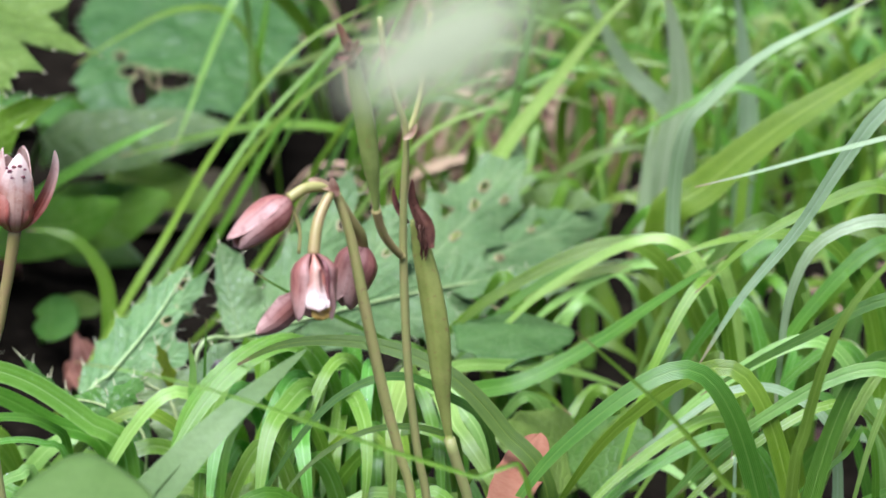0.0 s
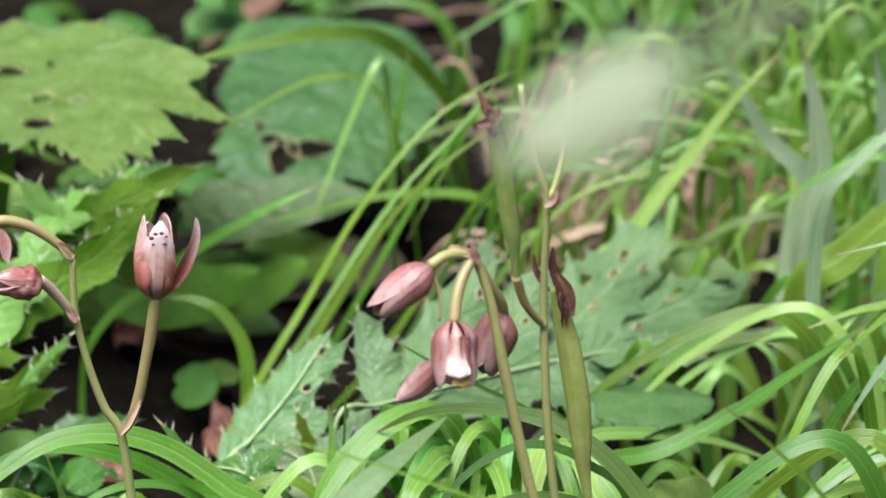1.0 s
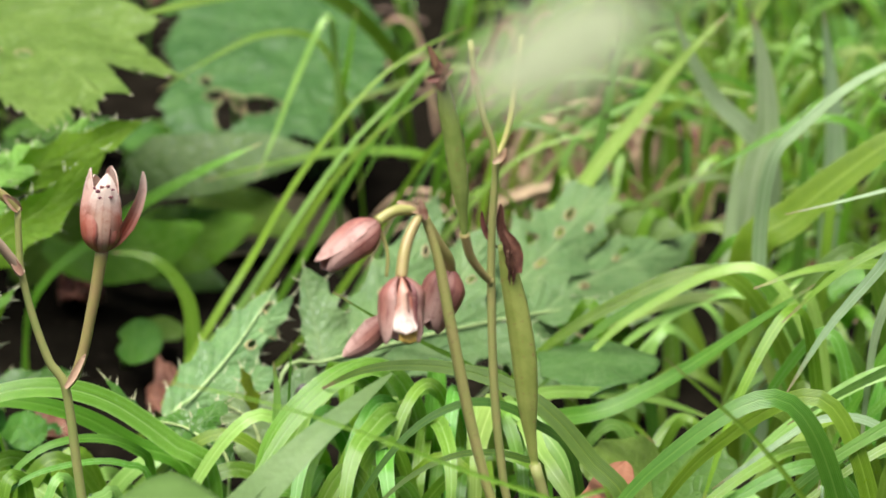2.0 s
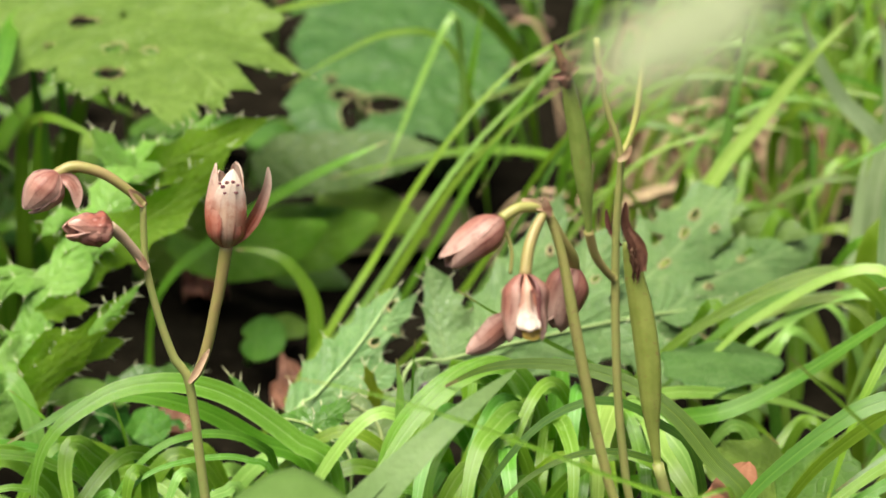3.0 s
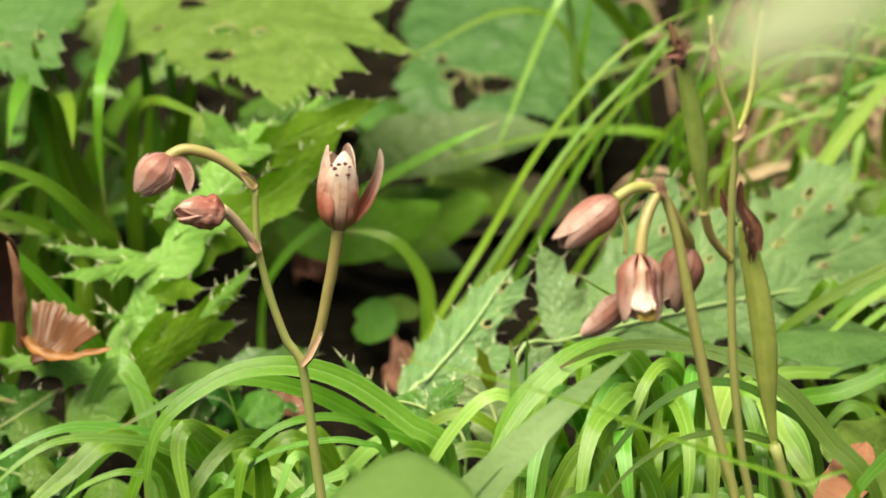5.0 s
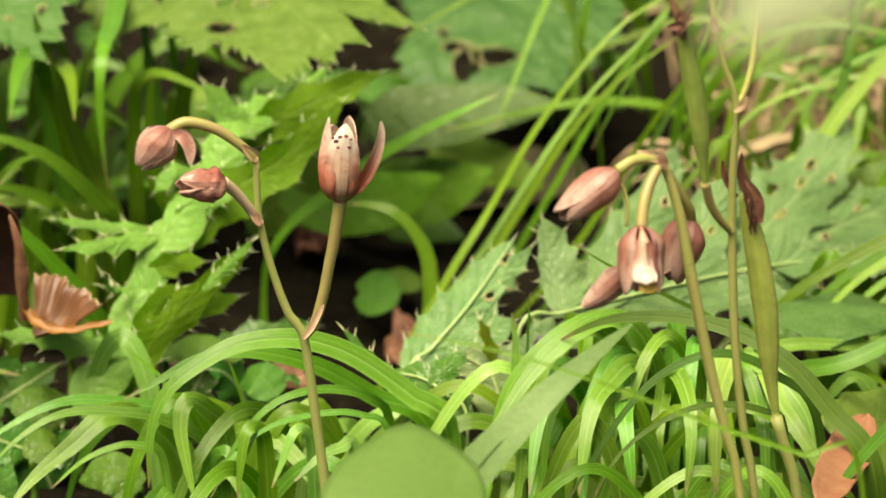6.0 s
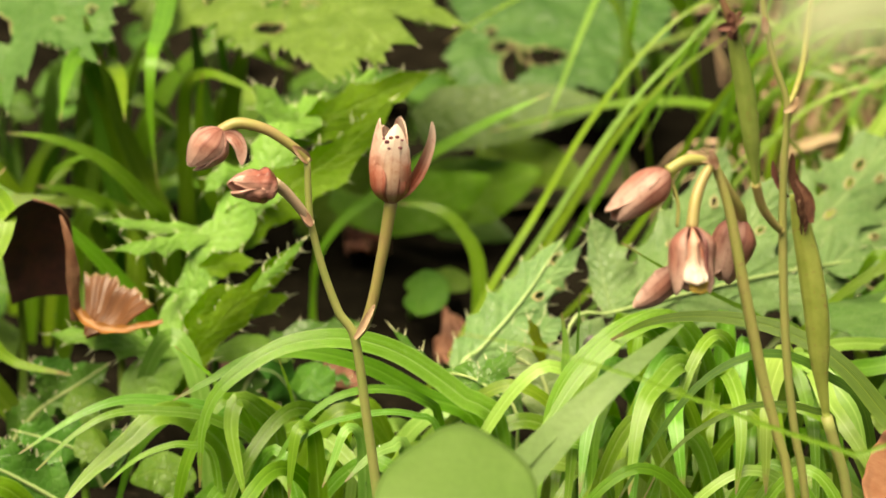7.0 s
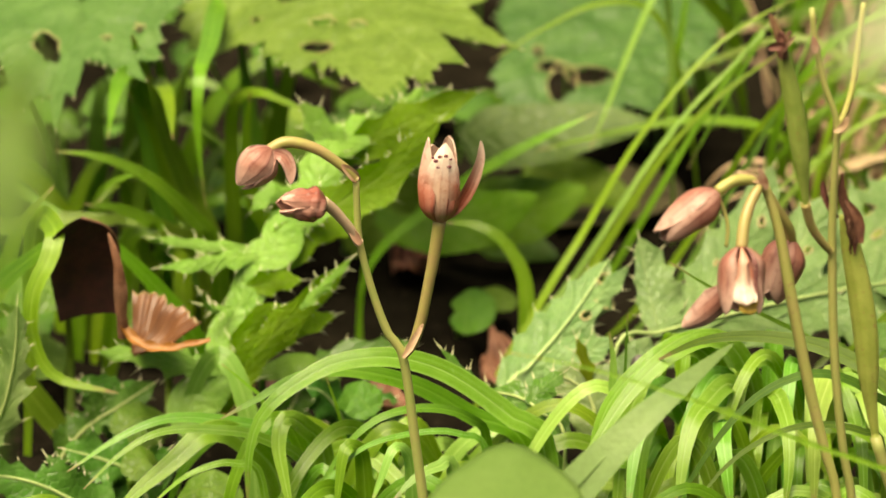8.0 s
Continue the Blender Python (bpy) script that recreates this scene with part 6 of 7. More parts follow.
stalked_leaf("round_leaf", "dull green rounded leaf under the thistle", "leaf", polar_leaf((0.1349, 0.1, 0.0629), (0.152, 0.1, 0.0629), (0.1375, 0.12, 0.0636), lobed(1, 0.02, 20, 0.03, 1), n=100),
             M_GREYLEAF, [root(0.1414, 0.13), (0.1382, 0.12, 0.0477), (0.1352, 0.102, 0.0622)])
entire_leaf("lance_leaf", "pale green folded leaf", [(0.1496, 0.2, 0.0667), (0.1558, 0.1967, 0.0703), (0.1653, 0.1933, 0.0731), (0.1733, 0.19, 0.0723)], 0.0058, M_SERRATE, root(0.1594, 0.24))


# leaves scattered at random; their dark greens stand in for shade on the floor
r = random.Random(61)
for k in range(26):
    x, y = r.uniform(-0.17, 0.0), r.uniform(0.15, 0.34)
    p = root(x, y)
    a, l, h = r.uniform(0, 6.28), r.uniform(0.015, 0.035), r.uniform(0.01, 0.045)
    if x > -0.035 and y < 0.24:
        continue
    d = Vector((math.cos(a), 0.6 * math.sin(a) - 0.2, 0)) * l
    q = p + Vector((0, 0, h))
    entire_leaf("shade_leaf", "small dark green leaf low in the shade", [q, q + d * 0.5 + Vector((0, 0, 0.004)), q + d], l * r.uniform(0.25, 0.4), r.choice((M_DEEP, M_DEEP, M_BROAD)), p, (0.1, -0.55, 0.8), group="shade leaves")


for k in range(16):
    x, y = r.uniform(-0.09, 0.03), r.uniform(0.06, 0.14)
    p = root(x, y)
    a, l, h = r.uniform(0, 6.28), r.uniform(0.014, 0.03), r.uniform(0.008, 0.034)
    d = Vector((math.cos(a), 0.6 * math.sin(a) - 0.2, 0)) * l
    q = p + Vector((0, 0, h))
    entire_leaf("shade_leaf", "small green leaf low among the sedge", [q, q + d * 0.5 + Vector((0, 0, 0.004)), q + d], l * r.uniform(0.16, 0.28), M_DEEP, p, (0.1, -0.6, 0.75), group="shade leaves")


# ---- grasses behind ----
def tall_grass_left():
    o = thing("grass_tuft", root(-0.084, 0.22), "tall tuft of green grass with bent drooping leaves", "grass tuft", "grass tufts")
    B = lambda pts, w, m=None, **k: blade(o, pts, w, m, **k)
    B([root(-0.0645, 0.3), *[(-0.0537, 0.29, 0.0614), (-0.0555, 0.28, 0.0995), (-0.0608, 0.27, 0.1211), (-0.0681, 0.26, 0.1175), (-0.068, 0.2, 0.1192), (-0.0687, 0.165, 0.1192), (-0.0695, 0.16, 0.1064), (-0.0687, 0.16, 0.0914), (-0.0674, 0.16, 0.0799)]], 0.0066, M_GRASS, foot=0.08, full=0.7, blunt=5, fold=0.12, tail=1.3)
    B([root(-0.0907, 0.24), *[(-0.086, 0.23, 0.0513), (-0.086, 0.2167, 0.0803), (-0.0884, 0.2033, 0.1049), (-0.0915, 0.19, 0.1122), (-0.0936, 0.1767, 0.1119), (-0.0943, 0.1633, 0.1071), (-0.0942, 0.15, 0.1034)]], 0.00729, M_GRASS, foot=0.2, full=0.7, blunt=5, tail=1.5)
    B([root(-0.0795, 0.23), *[(-0.077, 0.22, 0.0532), (-0.0828, 0.2133, 0.0802), (-0.0884, 0.2067, 0.1065), (-0.0909, 0.2, 0.1219)]], 0.01067, M_GRASS)
    B([root(-0.0978, 0.26), *[(-0.0928, 0.25, 0.0451), (-0.0903, 0.2333, 0.0827), (-0.0864, 0.2167, 0.1014), (-0.0825, 0.2, 0.1061), (-0.0793, 0.1833, 0.106), (-0.0774, 0.1667, 0.1046), (-0.0759, 0.15, 0.1032)]], 0.00546, M_GRASS, foot=0.2, full=0.72, blunt=5, tail=1.3)
    B([root(-0.0623, 0.24), *[(-0.0625, 0.22, 0.0496), (-0.0627, 0.212, 0.0841), (-0.0608, 0.204, 0.0994), (-0.0545, 0.196, 0.105), (-0.0458, 0.188, 0.1043), (-0.0365, 0.18, 0.102)]], 0.00512, M_GRASS)
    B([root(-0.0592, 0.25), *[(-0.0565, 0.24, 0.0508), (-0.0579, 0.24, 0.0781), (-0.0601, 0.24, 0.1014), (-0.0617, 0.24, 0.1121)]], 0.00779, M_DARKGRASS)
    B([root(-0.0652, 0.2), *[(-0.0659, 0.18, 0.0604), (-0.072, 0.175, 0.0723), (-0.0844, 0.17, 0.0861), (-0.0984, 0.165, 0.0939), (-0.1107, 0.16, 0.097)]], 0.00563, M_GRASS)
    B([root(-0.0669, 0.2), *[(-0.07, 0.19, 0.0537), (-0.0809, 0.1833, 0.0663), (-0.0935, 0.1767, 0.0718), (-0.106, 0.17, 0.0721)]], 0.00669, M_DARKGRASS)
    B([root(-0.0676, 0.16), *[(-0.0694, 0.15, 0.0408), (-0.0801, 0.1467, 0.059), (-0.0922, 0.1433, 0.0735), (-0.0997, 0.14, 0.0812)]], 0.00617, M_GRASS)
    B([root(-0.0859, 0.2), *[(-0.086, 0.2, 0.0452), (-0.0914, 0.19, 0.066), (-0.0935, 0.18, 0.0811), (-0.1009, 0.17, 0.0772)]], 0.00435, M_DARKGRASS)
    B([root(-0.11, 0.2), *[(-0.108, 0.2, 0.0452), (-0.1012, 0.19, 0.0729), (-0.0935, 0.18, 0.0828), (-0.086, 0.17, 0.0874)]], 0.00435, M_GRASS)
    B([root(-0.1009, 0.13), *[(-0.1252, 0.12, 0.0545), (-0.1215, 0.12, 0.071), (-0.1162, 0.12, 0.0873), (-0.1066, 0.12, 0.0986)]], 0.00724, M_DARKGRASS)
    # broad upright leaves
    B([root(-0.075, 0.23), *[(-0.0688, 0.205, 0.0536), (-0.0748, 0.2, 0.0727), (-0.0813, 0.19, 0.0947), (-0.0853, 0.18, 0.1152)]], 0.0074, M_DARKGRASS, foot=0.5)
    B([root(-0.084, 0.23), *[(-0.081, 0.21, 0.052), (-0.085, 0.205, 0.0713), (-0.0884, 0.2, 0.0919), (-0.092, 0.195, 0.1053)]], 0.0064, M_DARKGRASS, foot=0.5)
    B([root(-0.066, 0.2), *[(-0.0516, 0.2, 0.0551), (-0.0558, 0.195, 0.0725), (-0.0572, 0.19, 0.0913), (-0.0554, 0.185, 0.108)]], 0.0057, M_GRASS, foot=0.5)
    B([root(-0.1, 0.19), *[(-0.0919, 0.18, 0.0631), (-0.0823, 0.175, 0.069), (-0.0924, 0.17, 0.0765), (-0.1032, 0.165, 0.0797)]], 0.0069, M_GRASS, foot=0.5)
    # pale leaves beside the rolled dead leaf
    B([root(-0.135, 0.13), *[(-0.1333, 0.125, 0.0521), (-0.1226, 0.12, 0.0696), (-0.1123, 0.115, 0.0799), (-0.1016, 0.112, 0.0885)]], 0.0065, M_GRASS, foot=0.5, tail=0.5)
    B([root(-0.118, 0.13), *[(-0.1138, 0.13, 0.0805), (-0.1054, 0.105, 0.0907), (-0.1061, 0.098, 0.0848), (-0.1106, 0.094, 0.0757), (-0.1107, 0.092, 0.0634), (-0.1044, 0.09, 0.0531), (-0.0875, 0.088, 0.0492)]], 0.0067, M_GRASS, foot=0.3, full=0.5, blunt=3)
    B([root(-0.125, 0.2), *[(-0.1374, 0.19, 0.0619), (-0.125, 0.185, 0.0673), (-0.1044, 0.18, 0.0706), (-0.0825, 0.175, 0.0704)]], 0.0067, M_GRASS, foot=0.5)
    B([root(-0.13, 0.22), *[(-0.1413, 0.2, 0.0799), (-0.1274, 0.195, 0.0762), (-0.1153, 0.19, 0.0703), (-0.1049, 0.185, 0.0678)]], 0.0060, M_GRASS, foot=0.5)
    r = random.Random(9)
    for k in range(26):
        x0 = r.uniform(-0.1196, -0.0497)
        p = root(x0, r.uniform(0.2, 0.3))
        h, l, a = r.uniform(0.04, 0.085), r.uniform(0.01, 0.05), r.uniform(0, 6.28)
        d = Vector((math.cos(a), 0.5 * math.sin(a), 0))
        blade(o, [p, p + Vector((0, 0, h * 0.6)) + d * l * 0.15, p + Vector((0, 0, h)) + d * l * 0.6, p + Vector((0, 0, h * 0.85)) + d * l * 1.2], r.uniform(0.003, 0.007), r.choice((M_DARKGRASS, M_GRASS)), twist=r.uniform(-0.6, 0.6))


tall_grass_left()


def tall_grass_middle():
    o = thing("grass_tuft", root(0.0165, 0.2), "tuft of long thin grass leaves sweeping upward and over", "grass tuft", "grass tufts")
    B = lambda pts, w, m=None, **k: blade(o, pts, w, m, **k)
    B([root(0.0024, 0.17), *[(0.0122, 0.16, 0.021), (0.023, 0.165, 0.0384), (0.0337, 0.17, 0.0559), (0.042, 0.175, 0.0681), (0.0551, 0.18, 0.0904), (0.0683, 0.185, 0.1079), (0.0808, 0.19, 0.1206), (0.0935, 0.195, 0.1282), (0.1071, 0.2, 0.1335)]], 0.00217, M_GRASS, fold=0.2, foot=0.5)
    B([root(0.005, 0.18), *[(0.0157, 0.17, 0.0209), (0.0273, 0.1725, 0.0394), (0.0364, 0.175, 0.0499), (0.0455, 0.1775, 0.063), (0.0586, 0.18, 0.0839), (0.0716, 0.1825, 0.1017), (0.0847, 0.185, 0.1154), (0.0937, 0.1875, 0.1249), (0.0995, 0.19, 0.1324)]], 0.00201, M_PALEGRASS, fold=0.2, foot=0.5)
    B([root(0.0076, 0.19), *[(0.0176, 0.18, 0.0155), (0.0292, 0.1814, 0.0328), (0.0409, 0.1829, 0.0482), (0.0516, 0.1843, 0.0653), (0.0654, 0.1857, 0.0878), (0.0785, 0.1871, 0.1029), (0.0884, 0.1886, 0.111), (0.0999, 0.19, 0.1189)]], 0.00284, M_GRASS, fold=0.25, foot=0.4)
    B([root(0.0358, 0.21), *[(0.0567, 0.2, 0.0569), (0.0746, 0.1986, 0.0907), (0.089, 0.1971, 0.1153), (0.0956, 0.1957, 0.1251), (0.0936, 0.1943, 0.1209), (0.0855, 0.1929, 0.1061), (0.0782, 0.1914, 0.0927), (0.0733, 0.19, 0.0831)]], 0.00201, M_GRASS, foot=0.3)
    B([root(0.0468, 0.22), *[(0.0627, 0.21, 0.0358), (0.0791, 0.206, 0.0622), (0.0901, 0.202, 0.0842), (0.1011, 0.198, 0.1013), (0.1121, 0.194, 0.1127), (0.1247, 0.19, 0.1206)]], 0.00201, M_GRASS, foot=0.4)
    B([root(0.0538, 0.22), *[(0.0712, 0.21, 0.0394), (0.0874, 0.206, 0.071), (0.0951, 0.202, 0.0872), (0.1035, 0.198, 0.1065), (0.1101, 0.194, 0.1247), (0.1142, 0.19, 0.1375)]], 0.00167, M_PALEGRASS, foot=0.4)
    B([root(0.0729, 0.24), *[(0.0848, 0.23, 0.0366), (0.0963, 0.228, 0.0627), (0.1044, 0.226, 0.0777), (0.1175, 0.224, 0.0926), (0.1342, 0.222, 0.102), (0.151, 0.22, 0.1043)]], 0.00191, M_GRASS, foot=0.4)
    B([root(0.0838, 0.24), *[(0.0919, 0.23, 0.0366), (0.1016, 0.2275, 0.0556), (0.1164, 0.225, 0.0762), (0.1296, 0.2225, 0.0886), (0.1479, 0.22, 0.0963)]], 0.00209, M_PALEGRASS, foot=0.4)
    B([root(0.0757, 0.28), *[(0.0735, 0.26, 0.0782), (0.0718, 0.2567, 0.1083), (0.0695, 0.2533, 0.1235), (0.0659, 0.25, 0.1207), (0.0582, 0.2467, 0.1035), (0.0522, 0.2433, 0.0881), (0.0466, 0.24, 0.0751)]], 0.00319, M_PALEGRASS, foot=0.1, full=0.75)
    B([root(0.0789, 0.3), *[(0.0742, 0.28, 0.0632), (0.0746, 0.28, 0.0858), (0.077, 0.28, 0.1025), (0.0796, 0.28, 0.1209)]], 0.00367, M_GRASS, foot=0.1, full=0.75)
    B([root(0.1076, 0.33), *[(0.0992, 0.31, 0.075), (0.0941, 0.3, 0.0984), (0.0723, 0.28, 0.1235), (0.0499, 0.26, 0.1307), (0.0252, 0.25, 0.1285), (0.0009, 0.24, 0.1241)]], 0.0062, M_GRASS, foot=0.2, full=0.6)
    B([root(0.0866, 0.3), *[(0.0793, 0.28, 0.0783), (0.0684, 0.275, 0.1092), (0.0503, 0.27, 0.114), (0.0307, 0.265, 0.106), (0.0165, 0.26, 0.0981)]], 0.00255, M_GRASS, foot=0.15, full=0.7)
    B([root(-0.0249, 0.2), *[(-0.0244, 0.2, 0.0319), (-0.0226, 0.2, 0.0462), (-0.0161, 0.2, 0.0569), (-0.0042, 0.2, 0.0671), (0.0109, 0.2, 0.0786), (0.0277, 0.2, 0.0885), (0.0464, 0.2, 0.0976)]], 0.0048, M_GRASS, foot=0.2, full=0.75)
    B([root(0.1166, 0.26), *[(0.1133, 0.26, 0.0635), (0.1018, 0.256, 0.0775), (0.0801, 0.252, 0.081), (0.0622, 0.248, 0.08), (0.0445, 0.244, 0.077), (0.0304, 0.24, 0.0745)]], 0.00322, M_GRASS)
    B([root(0.0261, 0.17), *[(0.0252, 0.17, 0.0322), (0.0256, 0.172, 0.0455), (0.0239, 0.174, 0.0571), (0.0172, 0.176, 0.0665), (0.009, 0.178, 0.0697), (0.0015, 0.18, 0.0694)]], 0.00497, M_GRASS)
    B([root(-0.0232, 0.2), *[(-0.0239, 0.2, 0.0253), (-0.0241, 0.2, 0.0343), (-0.0233, 0.2, 0.0451), (-0.023, 0.2, 0.054)]], 0.00171, M_GRASS)


tall_grass_middle()


def grass_right_back():
    o = thing("grass_tuft", root(0.1789, 0.28), "loose clump of mixed green and straw-coloured grass", "grass tuft", "grass tufts")
    B = lambda pts, w, m=None, **k: blade(o, pts, w, m, **k)
    B([root(0.1311, 0.2), *[(0.129, 0.19, 0.0522), (0.1369, 0.192, 0.0728), (0.1449, 0.194, 0.0897), (0.1579, 0.196, 0.1066), (0.1724, 0.198, 0.1251), (0.1855, 0.2, 0.1384)]], 0.0058, M_PALEGRASS)
    B([root(0.1579, 0.24), *[(0.1491, 0.22, 0.077), (0.1504, 0.2175, 0.092), (0.152, 0.215, 0.1068), (0.1539, 0.2125, 0.1249), (0.1562, 0.21, 0.1428)]], 0.00413, M_PALEGRASS)
    B([root(0.1927, 0.2), *[(0.1917, 0.2, 0.0441), (0.1935, 0.2, 0.0659), (0.1961, 0.2, 0.0892), (0.1989, 0.2, 0.1034), (0.1964, 0.2, 0.1228), (0.1923, 0.2, 0.1385)]], 0.01057, M_SHEENGRASS)
    B([root(0.1982, 0.21), *[(0.2001, 0.21, 0.0554), (0.2024, 0.21, 0.0845), (0.1966, 0.21, 0.0971), (0.1839, 0.21, 0.1097), (0.1737, 0.21, 0.1274), (0.1708, 0.21, 0.1362)]], 0.00792, M_SHEENGRASS)
    B([root(0.2258, 0.22), *[(0.2245, 0.22, 0.0686), (0.2242, 0.22, 0.0923), (0.2214, 0.22, 0.114), (0.2178, 0.22, 0.1354)]], 0.00799, M_SHEENGRASS)
    B([root(0.1882, 0.12), *[(0.1833, 0.12, 0.0837), (0.1845, 0.116, 0.1147), (0.1913, 0.112, 0.1263), (0.2042, 0.108, 0.1397), (0.2187, 0.104, 0.1491), (0.2346, 0.1, 0.1588)]], 0.00436, M_SHEENGRASS)
    B([root(0.1853, 0.14), *[(0.1837, 0.14, 0.0774), (0.1958, 0.1375, 0.0934), (0.2158, 0.135, 0.1116), (0.2343, 0.1325, 0.1246), (0.2525, 0.13, 0.1384)]], 0.01272, M_GRASS)
    B([root(0.191, 0.2), *[(0.1872, 0.19, 0.051), (0.1872, 0.19, 0.0726), (0.1882, 0.19, 0.0903), (0.1904, 0.19, 0.1009)]], 0.00507, M_SHEENGRASS)
    B([root(0.1075, 0.26), *[(0.1033, 0.25, 0.0657), (0.1092, 0.246, 0.0906), (0.1239, 0.242, 0.1107), (0.1423, 0.238, 0.1195), (0.1626, 0.234, 0.1188), (0.1851, 0.23, 0.1088)]], 0.00281, M_GRASS)
    B([root(0.1122, 0.27), *[(0.108, 0.26, 0.0591), (0.114, 0.256, 0.0825), (0.1306, 0.252, 0.1015), (0.1475, 0.248, 0.107), (0.17, 0.244, 0.1042), (0.1928, 0.24, 0.0945)]], 0.00336, M_GRASS)
    B([root(0.1458, 0.27), *[(0.1417, 0.26, 0.0461), (0.1464, 0.2575, 0.0795), (0.1615, 0.255, 0.0936), (0.1786, 0.2525, 0.0984), (0.1962, 0.25, 0.0946)]], 0.0025, M_PALEGRASS)
    B([root(0.1175, 0.25), *[(0.1161, 0.24, 0.0521), (0.1212, 0.24, 0.0833), (0.1311, 0.24, 0.0996), (0.1462, 0.24, 0.1149), (0.1614, 0.24, 0.1248)]], 0.0023, M_GRASS)
    B([root(0.1829, 0.28), *[(0.1768, 0.27, 0.0432), (0.1723, 0.265, 0.0766), (0.1766, 0.26, 0.0909), (0.1896, 0.255, 0.0997), (0.2066, 0.25, 0.0992)]], 0.00433, M_GRASS)
    B([root(0.1189, 0.28), *[(0.1159, 0.27, 0.0656), (0.1273, 0.265, 0.0847), (0.141, 0.26, 0.0856), (0.1586, 0.255, 0.0778), (0.1728, 0.25, 0.066)]], 0.00289, M_DARKGRASS)
    B([root(0.1708, 0.3), *[(0.1678, 0.29, 0.0601), (0.1621, 0.285, 0.0898), (0.1643, 0.28, 0.106), (0.1777, 0.275, 0.1138), (0.1951, 0.27, 0.1106)]], 0.00404, M_GRASS)
    B([root(0.1302, 0.28), *[(0.1309, 0.27, 0.0506), (0.1407, 0.2675, 0.0701), (0.1543, 0.265, 0.083), (0.17, 0.2625, 0.0865), (0.1842, 0.26, 0.0827)]], 0.0018, M_PALEGRASS)
    r = random.Random(21)
    for k in range(110):
        x0 = r.uniform(0.1277, 0.2986)
        p = root(x0, r.uniform(0.22, 0.5))
        h, l, a = r.uniform(0.03, 0.09), r.uniform(0.02, 0.08), r.uniform(0, 6.28)
        d = Vector((math.cos(a), 0.5 * math.sin(a), 0))
        blade(o, [p, p + Vector((0, 0, h * 0.6)) + d * l * 0.15, p + Vector((0, 0, h)) + d * l * 0.6, p + Vector((0, 0, h * 0.75)) + d * l * 1.3], r.uniform(0.001, 0.003), r.choice((M_GRASS, M_GRASS, M_GRASS, M_PALEGRASS, M_DARKGRASS, M_PALEGRASS)), twist=r.uniform(-0.6, 0.6))

    for k in range(60):
        p = root(r.uniform(0.1849, 0.288), r.uniform(0.16, 0.42))
        h, l, a = r.uniform(0.04, 0.1), r.uniform(0.02, 0.07), r.uniform(0, 6.28)
        d = Vector((math.cos(a), 0.4 * math.sin(a), 0))
        blade(o, [p, p + Vector((0, 0, h * 0.6)) + d * l * 0.15, p + Vector((0, 0, h)) + d * l * 0.6, p + Vector((0, 0, h * 0.8)) + d * l * 1.3], r.uniform(0.0018, 0.0046), r.choice((M_GRASS, M_GRASS, M_DARKGRASS, M_PALEGRASS)), twist=r.uniform(-0.6, 0.6))


grass_right_back()


